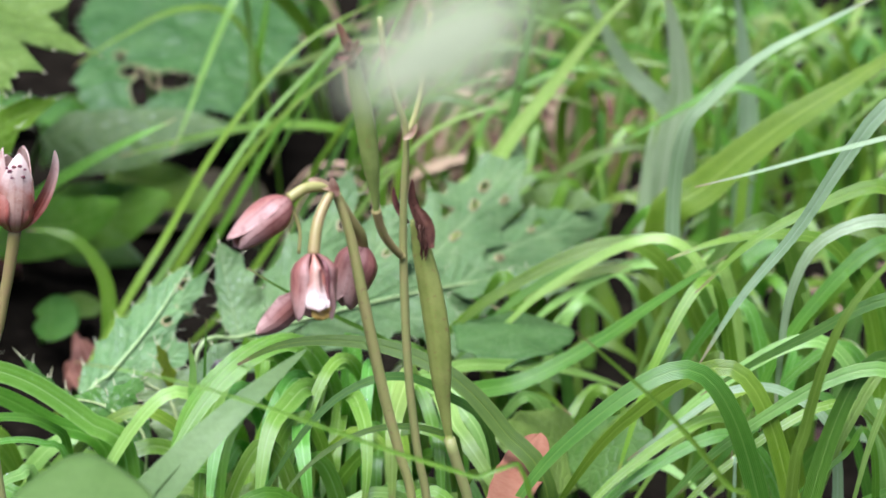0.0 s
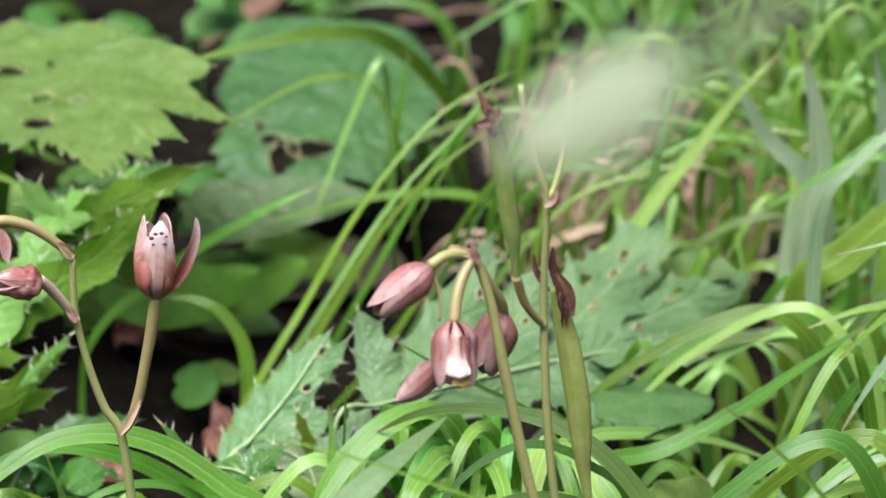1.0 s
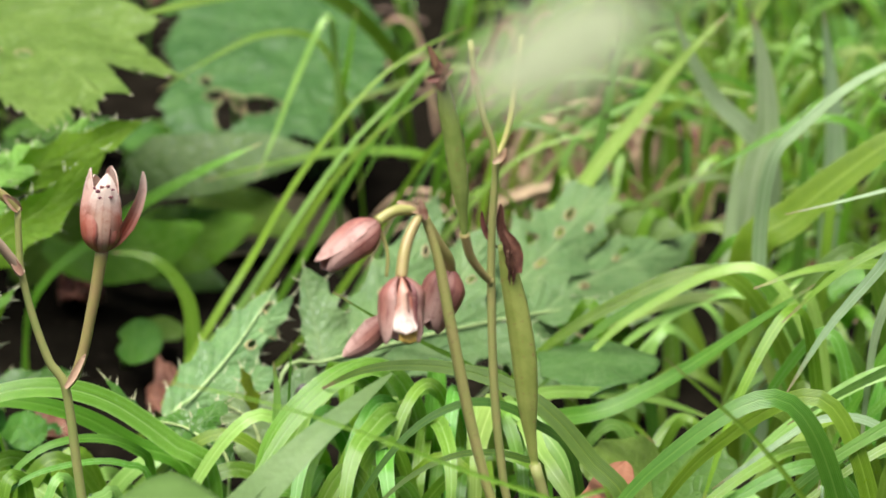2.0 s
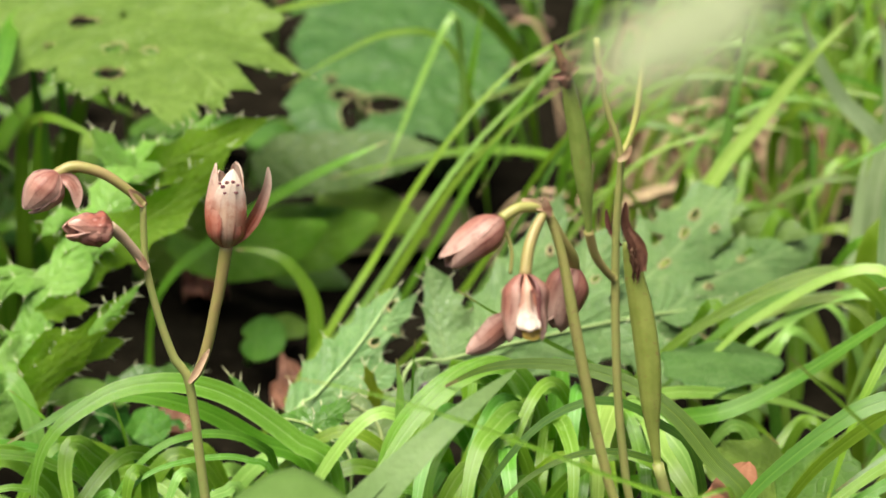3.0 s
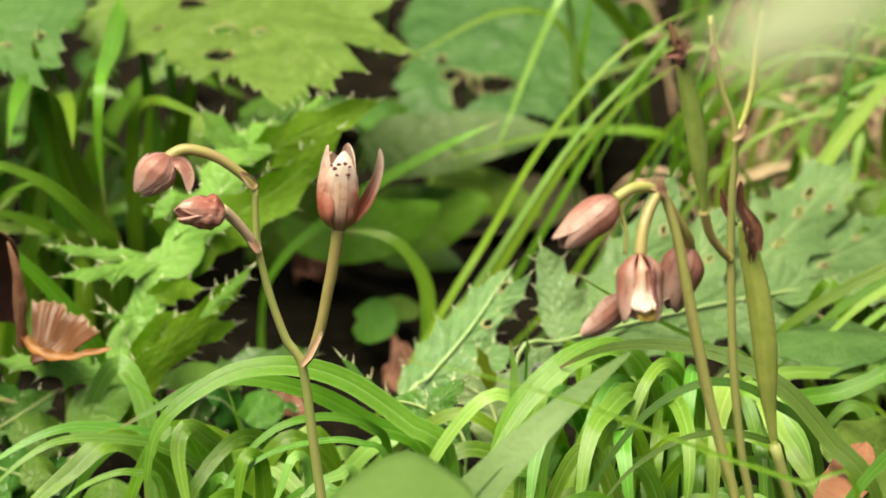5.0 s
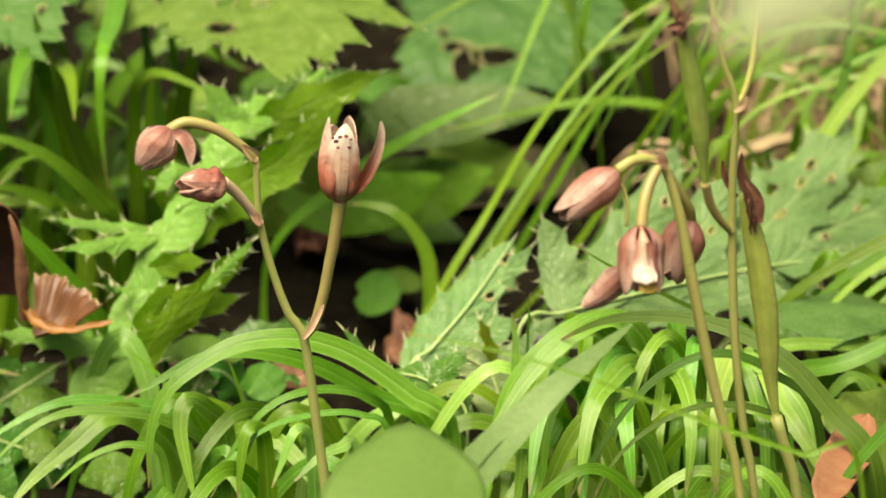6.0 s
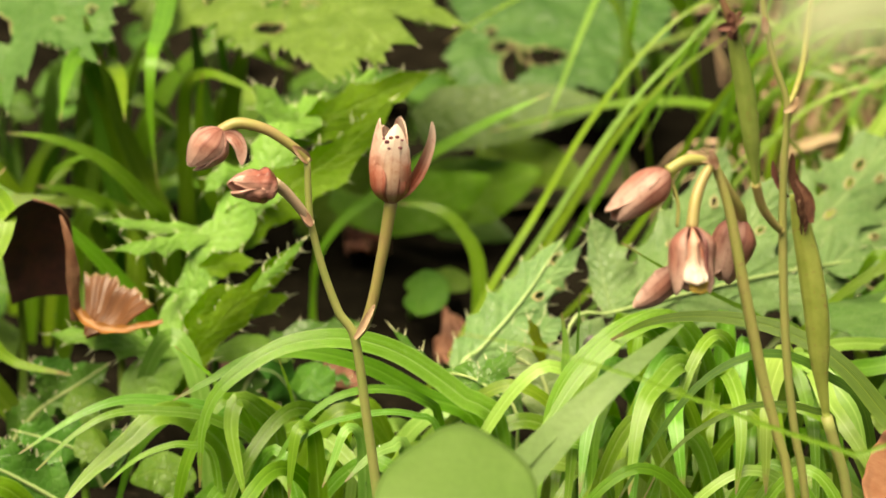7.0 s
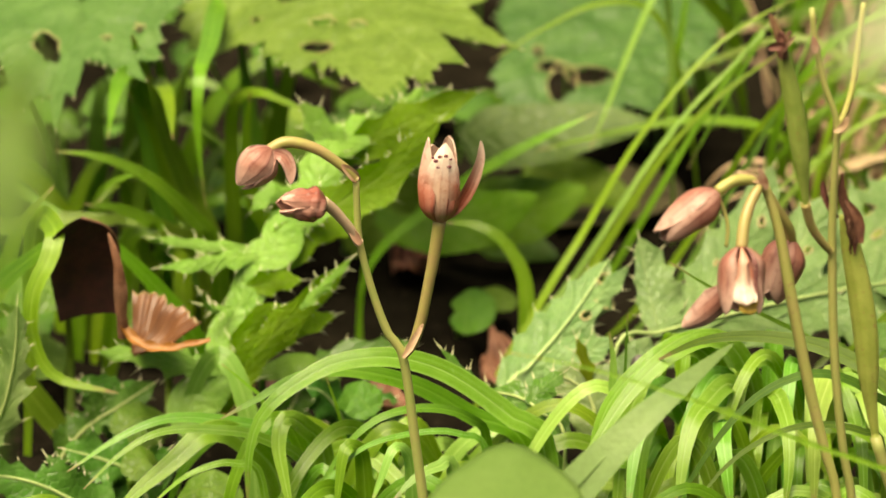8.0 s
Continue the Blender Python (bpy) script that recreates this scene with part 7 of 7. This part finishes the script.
def grass_right_front():
    o = thing("grass_tuft", root(0.211, 0.02), "dense clump of long green grass leaning over", "grass tuft", "grass tufts")
    B = lambda pts, w, m=None, **k: blade(o, pts, w, m, **k)
    B([root(0.2375, -0.03), *[(0.235, -0.03, 0.1182), (0.2262, -0.034, 0.1508), (0.2137, -0.038, 0.1584), (0.1939, -0.042, 0.156), (0.1731, -0.046, 0.1518), (0.1564, -0.05, 0.1491)]], 0.00207, M_SHEENGRASS)
    B([root(0.2443, 0.02), *[(0.2418, 0.02, 0.1019), (0.2316, 0.02, 0.1442), (0.2196, 0.02, 0.1495), (0.2088, 0.02, 0.1362), (0.1967, 0.02, 0.1162), (0.1829, 0.02, 0.0982), (0.1727, 0.02, 0.08)]], 0.00564, M_SHEENGRASS)
    B([root(0.1795, -0.06), *[(0.1809, -0.06, 0.0751), (0.1834, -0.06, 0.0924), (0.1872, -0.06, 0.1092), (0.1919, -0.06, 0.121), (0.2006, -0.06, 0.1326), (0.2121, -0.06, 0.1421)]], 0.00332, M_DARKGRASS)
    B([root(0.2313, 0), *[(0.231, 0, 0.0784), (0.2246, 0.004, 0.1013), (0.2154, 0.008, 0.1009), (0.2007, 0.012, 0.0915), (0.1873, 0.016, 0.0827), (0.1738, 0.02, 0.0723)]], 0.00446, M_DARKGRASS)
    B([root(0.2526, 0.05), *[(0.2496, 0.05, 0.0761), (0.2383, 0.05, 0.1079), (0.2255, 0.05, 0.1189), (0.2076, 0.05, 0.1129), (0.1914, 0.05, 0.1038), (0.1769, 0.05, 0.0899)]], 0.00525, M_GRASS)
    B([root(0.2498, 0.04), *[(0.2473, 0.04, 0.0733), (0.2361, 0.04, 0.1048), (0.2235, 0.04, 0.1127), (0.2073, 0.04, 0.1067), (0.2005, 0.04, 0.0929), (0.1985, 0.04, 0.0741), (0.1979, 0.04, 0.0551)]], 0.00433, M_SHEENGRASS)
    B([root(0.2332, 0.06), *[(0.232, 0.06, 0.047), (0.227, 0.06, 0.0795), (0.2166, 0.06, 0.0988), (0.2026, 0.06, 0.1029), (0.1859, 0.06, 0.1015), (0.1708, 0.06, 0.0962)]], 0.00472, M_GRASS)
    B([root(0.211, 0.02), *[(0.2103, 0.02, 0.056), (0.1975, 0.02, 0.0718), (0.1826, 0.02, 0.0737), (0.1682, 0.02, 0.0646), (0.1553, 0.02, 0.0548)]], 0.0031, M_SHEENGRASS)
    B([root(0.2165, 0), *[(0.2163, 0, 0.0542), (0.2125, 0, 0.0696), (0.2084, 0, 0.0636), (0.2001, 0, 0.0561), (0.1917, 0, 0.0486)]], 0.00248, M_GRASS)
    B([root(0.1669, -0.06), *[(0.1671, -0.06, 0.0785), (0.1661, -0.06, 0.0843), (0.1662, -0.06, 0.0874)]], 0.00179, M_SHEENGRASS)
    r = random.Random(29)
    for k in range(60):
        p = root(r.uniform(0.135, 0.23), r.uniform(0.08, 0.25))
        h, l, a = r.uniform(0.025, 0.065), r.uniform(0.02, 0.05), r.uniform(0, 6.28)
        d = Vector((math.cos(a), 0.5 * math.sin(a), 0))
        blade(o, [p, p + Vector((0, 0, h * 0.6)) + d * l * 0.12, p + Vector((0, 0, h)) + d * l * 0.6, p + Vector((0, 0, h * 0.7)) + d * l * 1.3], r.uniform(0.0025, 0.0055), r.choice((M_GRASS, M_GRASS, M_SEDGE, M_PALEGRASS, M_DARKGRASS)), twist=r.uniform(-0.6, 0.6))
    r = random.Random(13)
    for k in range(30):
        x0 = r.uniform(0.1841, 0.2558)
        p = root(x0, r.uniform(-0.02, 0.14))
        h, l, a = r.uniform(0.05, 0.10), r.uniform(0.02, 0.06), r.uniform(2.2, 4.2) if r.random() < 0.7 else r.uniform(0, 6.28)
        d = Vector((math.cos(a), 0.5 * math.sin(a), 0))
        blade(o, [p, p + Vector((0, 0, h * 0.6)) + d * l * 0.1, p + Vector((0, 0, h)) + d * l * 0.5, p + Vector((0, 0, h * 0.8)) + d * l * 1.2, p + Vector((0, 0, h * 0.45)) + d * l * 1.7], r.uniform(0.003, 0.006), r.choice((M_GRASS, M_PALEGRASS, M_SEDGE, M_DARKGRASS)), twist=r.uniform(-0.6, 0.6))


grass_right_front()

# thin blades close to the lens
near1 = thing("wiry_grass", root(0.1191, -0.11), "single thin wiry grass blade reaching sideways", "grass blade", "single grass blades")
blade(near1, [root(0.1191, -0.11), *[(0.1115, -0.11, 0.0958), (0.0989, -0.11, 0.1014), (0.0789, -0.11, 0.1084), (0.0641, -0.11, 0.1143), (0.0469, -0.11, 0.1207), (0.0287, -0.11, 0.1262), (0.0119, -0.11, 0.1296)]], 0.00103, M_GRASS, fold=0.6)
near2 = thing("wiry_grass", root(0.1628, -0.1), "single thin grass blade leaning over", "grass blade", "single grass blades")
blade(near2, [root(0.1667, -0.1), *[(0.1632, -0.1, 0.0833), (0.1569, -0.1, 0.0943), (0.1454, -0.1, 0.1091), (0.1335, -0.1, 0.1208), (0.1218, -0.1, 0.1312)]], 0.0017, M_GRASS, fold=0.5)

# ---- leaves close to the lens ----
disc = lambda q: 1 + 0.03 * math.sin(2 * q + 1) + 0.02 * math.sin(5 * q)
stalked_leaf("round_leaf", "round waxy grey-green leaf close to the lens", "leaf", polar_leaf((0.0123, -0.13, 0.0974), (0.0295, -0.13, 0.0986), (0.0123, -0.1, 0.1062), disc, n=90, dome=0.08, wave=0.02),
             M_ROUND, [root(0.0155, -0.12), (0.0131, -0.125, 0.085), (0.0124, -0.128, 0.0966)])
entire_leaf("hanging_leaf", "pale whitish green leaf hanging close to the lens", [(0.0445, -0.55, 0.3141), (0.0392, -0.5467, 0.3105), (0.0345, -0.5433, 0.3072), (0.0307, -0.54, 0.305)], 0.00391, M_PALE, root(0.1621, -0.56), via=(0.1295, -0.55, 0.3329))
entire_leaf("hanging_leaf", "plain green leaf close to the lens", [(-0.0445, -0.5, 0.276), (-0.0452, -0.497, 0.2809), (-0.0448, -0.493, 0.2855), (-0.0435, -0.49, 0.2927)], 0.0034, M_DEEP, root(-0.0858, -0.5))


# ---- dead leaves, twigs and crumbs on the soil ----
def dead(name, label, bm, material, at):
    o = thing(name, at, label, "dead leaf", "dead leaves")
    part("leaf_blade", bm, material, o)
    return o


# rolled brown leaf: the shade in its hollow is painted on a shallow sheet
rolled = thing("rolled_leaf", (-0.0973, 0.1, 0.0672), "rolled dead leaf, brown hollow coloured near-black for its inner shade, with a tan rim", "dead leaf", "dead leaves")
bm = bmesh.new()
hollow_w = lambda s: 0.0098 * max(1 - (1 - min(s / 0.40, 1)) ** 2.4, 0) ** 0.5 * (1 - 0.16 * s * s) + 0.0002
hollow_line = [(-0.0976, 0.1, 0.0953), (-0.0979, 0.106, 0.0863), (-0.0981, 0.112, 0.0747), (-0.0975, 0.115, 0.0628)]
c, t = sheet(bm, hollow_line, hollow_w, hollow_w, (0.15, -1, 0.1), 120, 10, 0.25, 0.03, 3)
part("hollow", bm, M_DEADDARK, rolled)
# the roll's outer side, turned towards the light
bm = bmesh.new()
side_w = lambda s: 0.0015 * (0.1 + 0.9 * min(s / 0.4, 1)) * (1 + 0.15 * math.sin(14 * s)) + 0.0002
sheet(bm, [(-0.0899, 0.097, 0.092), (-0.0877, 0.094, 0.0861), (-0.0867, 0.093, 0.0784), (-0.0866, 0.094, 0.0692), (-0.086, 0.096, 0.0621)], side_w, side_w, (0.1, -0.85, 0.5), 40, 5, -0.4, 0.12, 4)
part("outer_side", bm, M_DEADORANGE, rolled, "pale reddish brown outer side of the roll")
edges = []
for i in range(0, 121, 6):
    side = t[i].cross(Vector((0.15, -1, 0.1))).normalized()
    up = side.cross(t[i]).normalized()
    edges.append(c[i] - side * hollow_w(i / 120) + up * (0.25 * hollow_w(i / 120)))
bm = bmesh.new()
tube(bm, edges[::-1], [0.0001, 0.00018, 0.0003, 0.0004], 8, 50)
part("rim", bm, M_DEADORANGE, rolled)


def pleated_leaf():
    """A dry leaf fanned open from its torn base, pleated along the veins, with a curled orange rim below."""
    o = thing("dead_leaf", (-0.0759, 0.1, 0.0574), "crumpled orange-brown dead leaf with pleated veins", "dead leaf", "dead leaves")
    base = Vector((-0.0856, 0.098, 0.0604))
    a, b = Vector((-0.0659, 0.095, 0.0627)) - base, Vector((-0.0839, 0.118, 0.0645)) - base
    away = a.cross(b).normalized()
    if away.dot(FACING) < 0:
        away = -away
    bm = bmesh.new()
    layers = []
    for off in (0.00016, -0.00016):
        rows = []
        for i in range(22):
            k = 0.05 + 0.95 * i / 21
            row = []
            for j in range(97):
                v = j / 96
                q = v * 1.62
                ridge = 2 * abs((v * 9) % 1.0 - 0.5)
                reach = k * (1 + 0.06 * (1 - v) - 0.2 * math.sin(math.pi * v) + 0.01 * ridge + 0.12 * noise.noise((v * 6, 2.0, 0.5)))
                bow = 0.4 * k * k + 0.05 * k * ridge + 0.09 * noise.noise((v * 3, k * 3, 7.0))
                row.append(bm.verts.new(base + a * (reach * math.cos(q)) + b * (reach * math.sin(q) * 1.02) + away * (a.length * (bow - 0.2) + off)))
            rows.append(row)
        layers.append(rows)
        grid_faces(bm, rows, lambda i, j: (j / 96, i / 21))
    grid_faces(bm, [layers[0][-1], layers[1][-1]], lambda i, j: (j / 96, 1))
    bmesh.ops.recalc_face_normals(bm, faces=bm.faces)
    part("leaf_blade", bm, M_DEADFAN, o)
    lip = lambda s: 0.0014 * (0.5 + 0.5 * math.sin(math.pi * min(s * 1.1, 1))) * (1 + 0.25 * noise.noise((s * 9, 1.0, 3.0))) + 0.0002
    bm = bmesh.new()
    sheet(bm, [(-0.0874, 0.097, 0.0706), (-0.0858, 0.095, 0.0648), (-0.0814, 0.092, 0.0615), (-0.0751, 0.09, 0.0609), (-0.0682, 0.09, 0.0622), (-0.0625, 0.09, 0.0635)], lip, lip, (0.1, -0.5, 0.85), 60, 5, 0.7, 0.25, 5)
    part("rim", bm, M_RUST, o, "bright orange curled rim")


pleated_leaf()
dead("dead_leaf", "tan dead leaf standing on edge", crumpled((0.1241, 0, 0.0582), (0.1339, 0.03, 0.0588), (0.1298, 0, 0.0564), 3, 0.1, 0.1), M_TAN, (0.1295, 0.03, 0.0421))
dead("dead_leaf", "reddish brown dead leaf", crumpled((-0.0079, 0.26, 0.0312), (-0.0007, 0.26, 0.0318), (-0.0089, 0.28, 0.0287), 4, 0.3, 0.3), M_DEADORANGE, (-0.0079, 0.26, 0.0303))
dead("dead_leaf", "reddish brown dead leaf", crumpled((-0.0153, 0.12, 0.0349), (-0.0089, 0.12, 0.0332), (-0.0162, 0.13, 0.0356), 6, 0.3, 0.3), M_DEADORANGE, (-0.0153, 0.12, 0.0332))
dead("dead_leaf", "dull brown dead leaf lying on soil", crumpled((0.0187, 0.17, 0.026), (0.025, 0.17, 0.0275), (0.0182, 0.19, 0.027), 7, 0.4, 0.3), M_DEADBROWN, (0.0187, 0.17, 0.0287))
dead("dead_leaf", "long brown dead leaf lying in the shade behind", crumpled((0.0336, 0.5, 0.0809), (0.0507, 0.5, 0.0918), (0.0365, 0.49, 0.0799), 8, 0.4, 0.2), M_DEADBROWN, (0.0336, 0.5, 0.0809))
dead("dead_leaf", "yellowed dying leaf under the thistle", crumpled((-0.0562, 0.12, 0.0354), (-0.0526, 0.12, 0.0408), (-0.0596, 0.13, 0.0335), 15, 0.4, 0.2), M_YELLOWED, (-0.0562, 0.12, 0.0354))
dead("dead_leaf", "large dull olive-brown leaf lying in the shade", crumpled((0.0575, 0.3, 0.0393), (0.0806, 0.3, 0.0432), (0.0581, 0.315, 0.0446), 12, 0.3, 0.12, 40), M_DULL, (0.0575, 0.3, 0.0393))
dead("dead_leaf", "curled pale straw-coloured dead leaf", crumpled((0.1348, 0.26, 0.0629), (0.1463, 0.26, 0.0666), (0.1354, 0.265, 0.0636), 13, 0.8, 0.2, 30), M_STRAW, (0.1348, 0.26, 0.0629))
r = random.Random(40)
for k in range(46):
    x, y = r.uniform(-0.16, 0.34), r.uniform(0.1, 0.62)
    if x < 0.1 and y > 0.32 or x < 0.02 and y > 0.2:
        continue
    p = root(x, y, -0.003)
    a, s = r.uniform(0, 6.28), r.uniform(0.006, 0.016)
    t1 = p + Vector((math.cos(a) * s, math.sin(a) * s, r.uniform(-0.2, 0.5) * s))
    t2 = p + Vector((-math.sin(a) * s * 0.6, math.cos(a) * s * 0.6, r.uniform(0, 0.6) * s))
    # dark browns prevail, so that the colour carries the deep shade between plants
    dead("dead_leaf", "small curled brown leaf on the soil", crumpled(p, t1, t2, k + 10, r.uniform(0.2, 0.8), 0.3, 14), r.choice((M_DEADBROWN, M_DEADBROWN, M_DEADORANGE, M_DEADDARK, M_DEADDARK)), p)
for k in range(30):
    x, y = r.uniform(0.1, 0.34), r.uniform(0.22, 0.6)
    p = root(x, y, -0.003)
    a, s = r.uniform(0, 6.28), r.uniform(0.01, 0.04)
    d = Vector((math.cos(a), math.sin(a), r.uniform(-0.05, 0.2))) * s
    bm = bmesh.new()
    tube(bm, [p - d, p + Vector((0, 0, 0.002)), p + d * 0.6 + Vector((0.003, 0, 0)), p + d], [0.0009, 0.0008, 0.0005], 6, 10)
    tw = thing("twig", p, "thin dry twig lying on the soil", "twig", "twigs")
    part("shoot", bm, r.choice((M_TWIG, M_STRAW)), tw)


def straw_litter():
    o = thing("straw_clump", root(0.1378, 0.3), "tangle of dry tan grass and straw", "dry grass")
    r = random.Random(91)
    for k in range(140):
        x = r.uniform(0.118, 0.2)
        p = root(x, r.uniform(0.25, 0.42))
        a, l, h = r.uniform(0, 6.28), r.uniform(0.02, 0.05), r.uniform(0.006, 0.045)
        d = Vector((math.cos(a), 0.5 * math.sin(a), 0)) * l
        blade(o, [p, p + Vector((0, 0, h)) + d * 0.3, p + Vector((0, 0, h * 1.1)) + d * 0.7, p + Vector((0, 0, h * 0.5)) + d], r.uniform(0.0007, 0.0022), r.choice((M_STRAW, M_DEADBROWN, M_STRAW, M_DEADBROWN, M_DARKGRASS)), twist=r.uniform(-1, 1))


straw_litter()


def undergrowth():
    """Low foliage, too thick to count, added in dark greens to give the floor behind its shade."""
    r = random.Random(77)
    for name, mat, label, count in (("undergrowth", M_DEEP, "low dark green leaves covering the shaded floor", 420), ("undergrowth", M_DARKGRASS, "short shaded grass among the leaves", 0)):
        bm = bmesh.new()
        for k in range(count or 200):
            x, y = r.uniform(-0.4, 0.55), r.uniform(0.33, 1.1)
            p = root(x, y)
            h, a = r.uniform(0.012, 0.05), r.uniform(0, 6.28)
            d = Vector((math.cos(a), math.sin(a) * 0.7, 0))
            if count:
                l, w = r.uniform(0.012, 0.03), r.uniform(0.005, 0.012)
                f = lambda s: w * math.sin(math.pi * min(s * 0.93 + 0.07, 1) ** 0.8) ** 0.75 + 0.0002
                sheet(bm, [p + Vector((0, 0, h)), p + Vector((0, 0, h * 1.1)) + d * l * 0.5, p + Vector((0, 0, h * 0.9)) + d * l], f, f, (d.y * 0.2, -0.5, 0.85), 12, 2, 0.1, 0.08, 2)
                tube(bm, [p, p + Vector((0.001, 0, h * 0.5)), p + Vector((0, 0, h))], [0.0006, 0.0005], 4, 4)
            else:
                l, w = r.uniform(0.02, 0.05), r.uniform(0.0015, 0.003)
                f = lambda s: w * max(1 - s ** 2.4, 0) + 0.0001
                sheet(bm, [p, p + Vector((0, 0, h)) + d * l * 0.3, p + Vector((0, 0, h * 1.2)) + d * l * 0.8, p + Vector((0, 0, h)) + d * l * 1.3], f, f, FACING, 10, 1, 0.2)
        tagged(part(name, bm, mat, None), label, "foliage", kind="stuff")


undergrowth()


def dew():
    """Small water drops on the wet leaves."""
    r = random.Random(19)
    blades = [o for o in bpy.data.objects if o.parent and o.parent.name.startswith(("sedge_tuft", "thistle", "lobed_leaf")) and o.type == "MESH"]
    bm = bmesh.new()
    for k in range(230):
        o = r.choice(blades)
        v = r.choice(o.data.vertices)
        if v.co.z < 0.03:
            continue
        size = r.uniform(0.00018, 0.0005)
        m = Matrix.Translation(v.co + Vector((0, -0.0001, 0.0002))) @ Matrix.Diagonal((size, size, size * 0.8, 1))
        bmesh.ops.create_icosphere(bm, subdivisions=2, radius=1, matrix=m)
    tagged(part("dew_drops", bm, M_WATER, None), "tiny clear water drops on wet leaves", "water drops", kind="stuff")


dew()

for p in ((0.1517, 0.209, 0.1235), (0.1535, 0.209, 0.1323), (0.1528, 0.209, 0.128), (0.1512, 0.209, 0.1143), (0.1507, 0.209, 0.1038)):
    bm = bmesh.new()
    bmesh.ops.create_icosphere(bm, subdivisions=2, radius=0.0006)
    for v in bm.verts:
        v.co = Vector((v.co.x, v.co.y * 0.6, v.co.z * 1.3)) * (1 + 0.3 * noise.noise(v.co * 2000)) + Vector(p)
    fleck = thing("leaf_fleck", p, "tiny black fleck on a pale grass leaf", "speck", "black flecks")
    part("crumb", bm, M_DEADDARK, fleck)
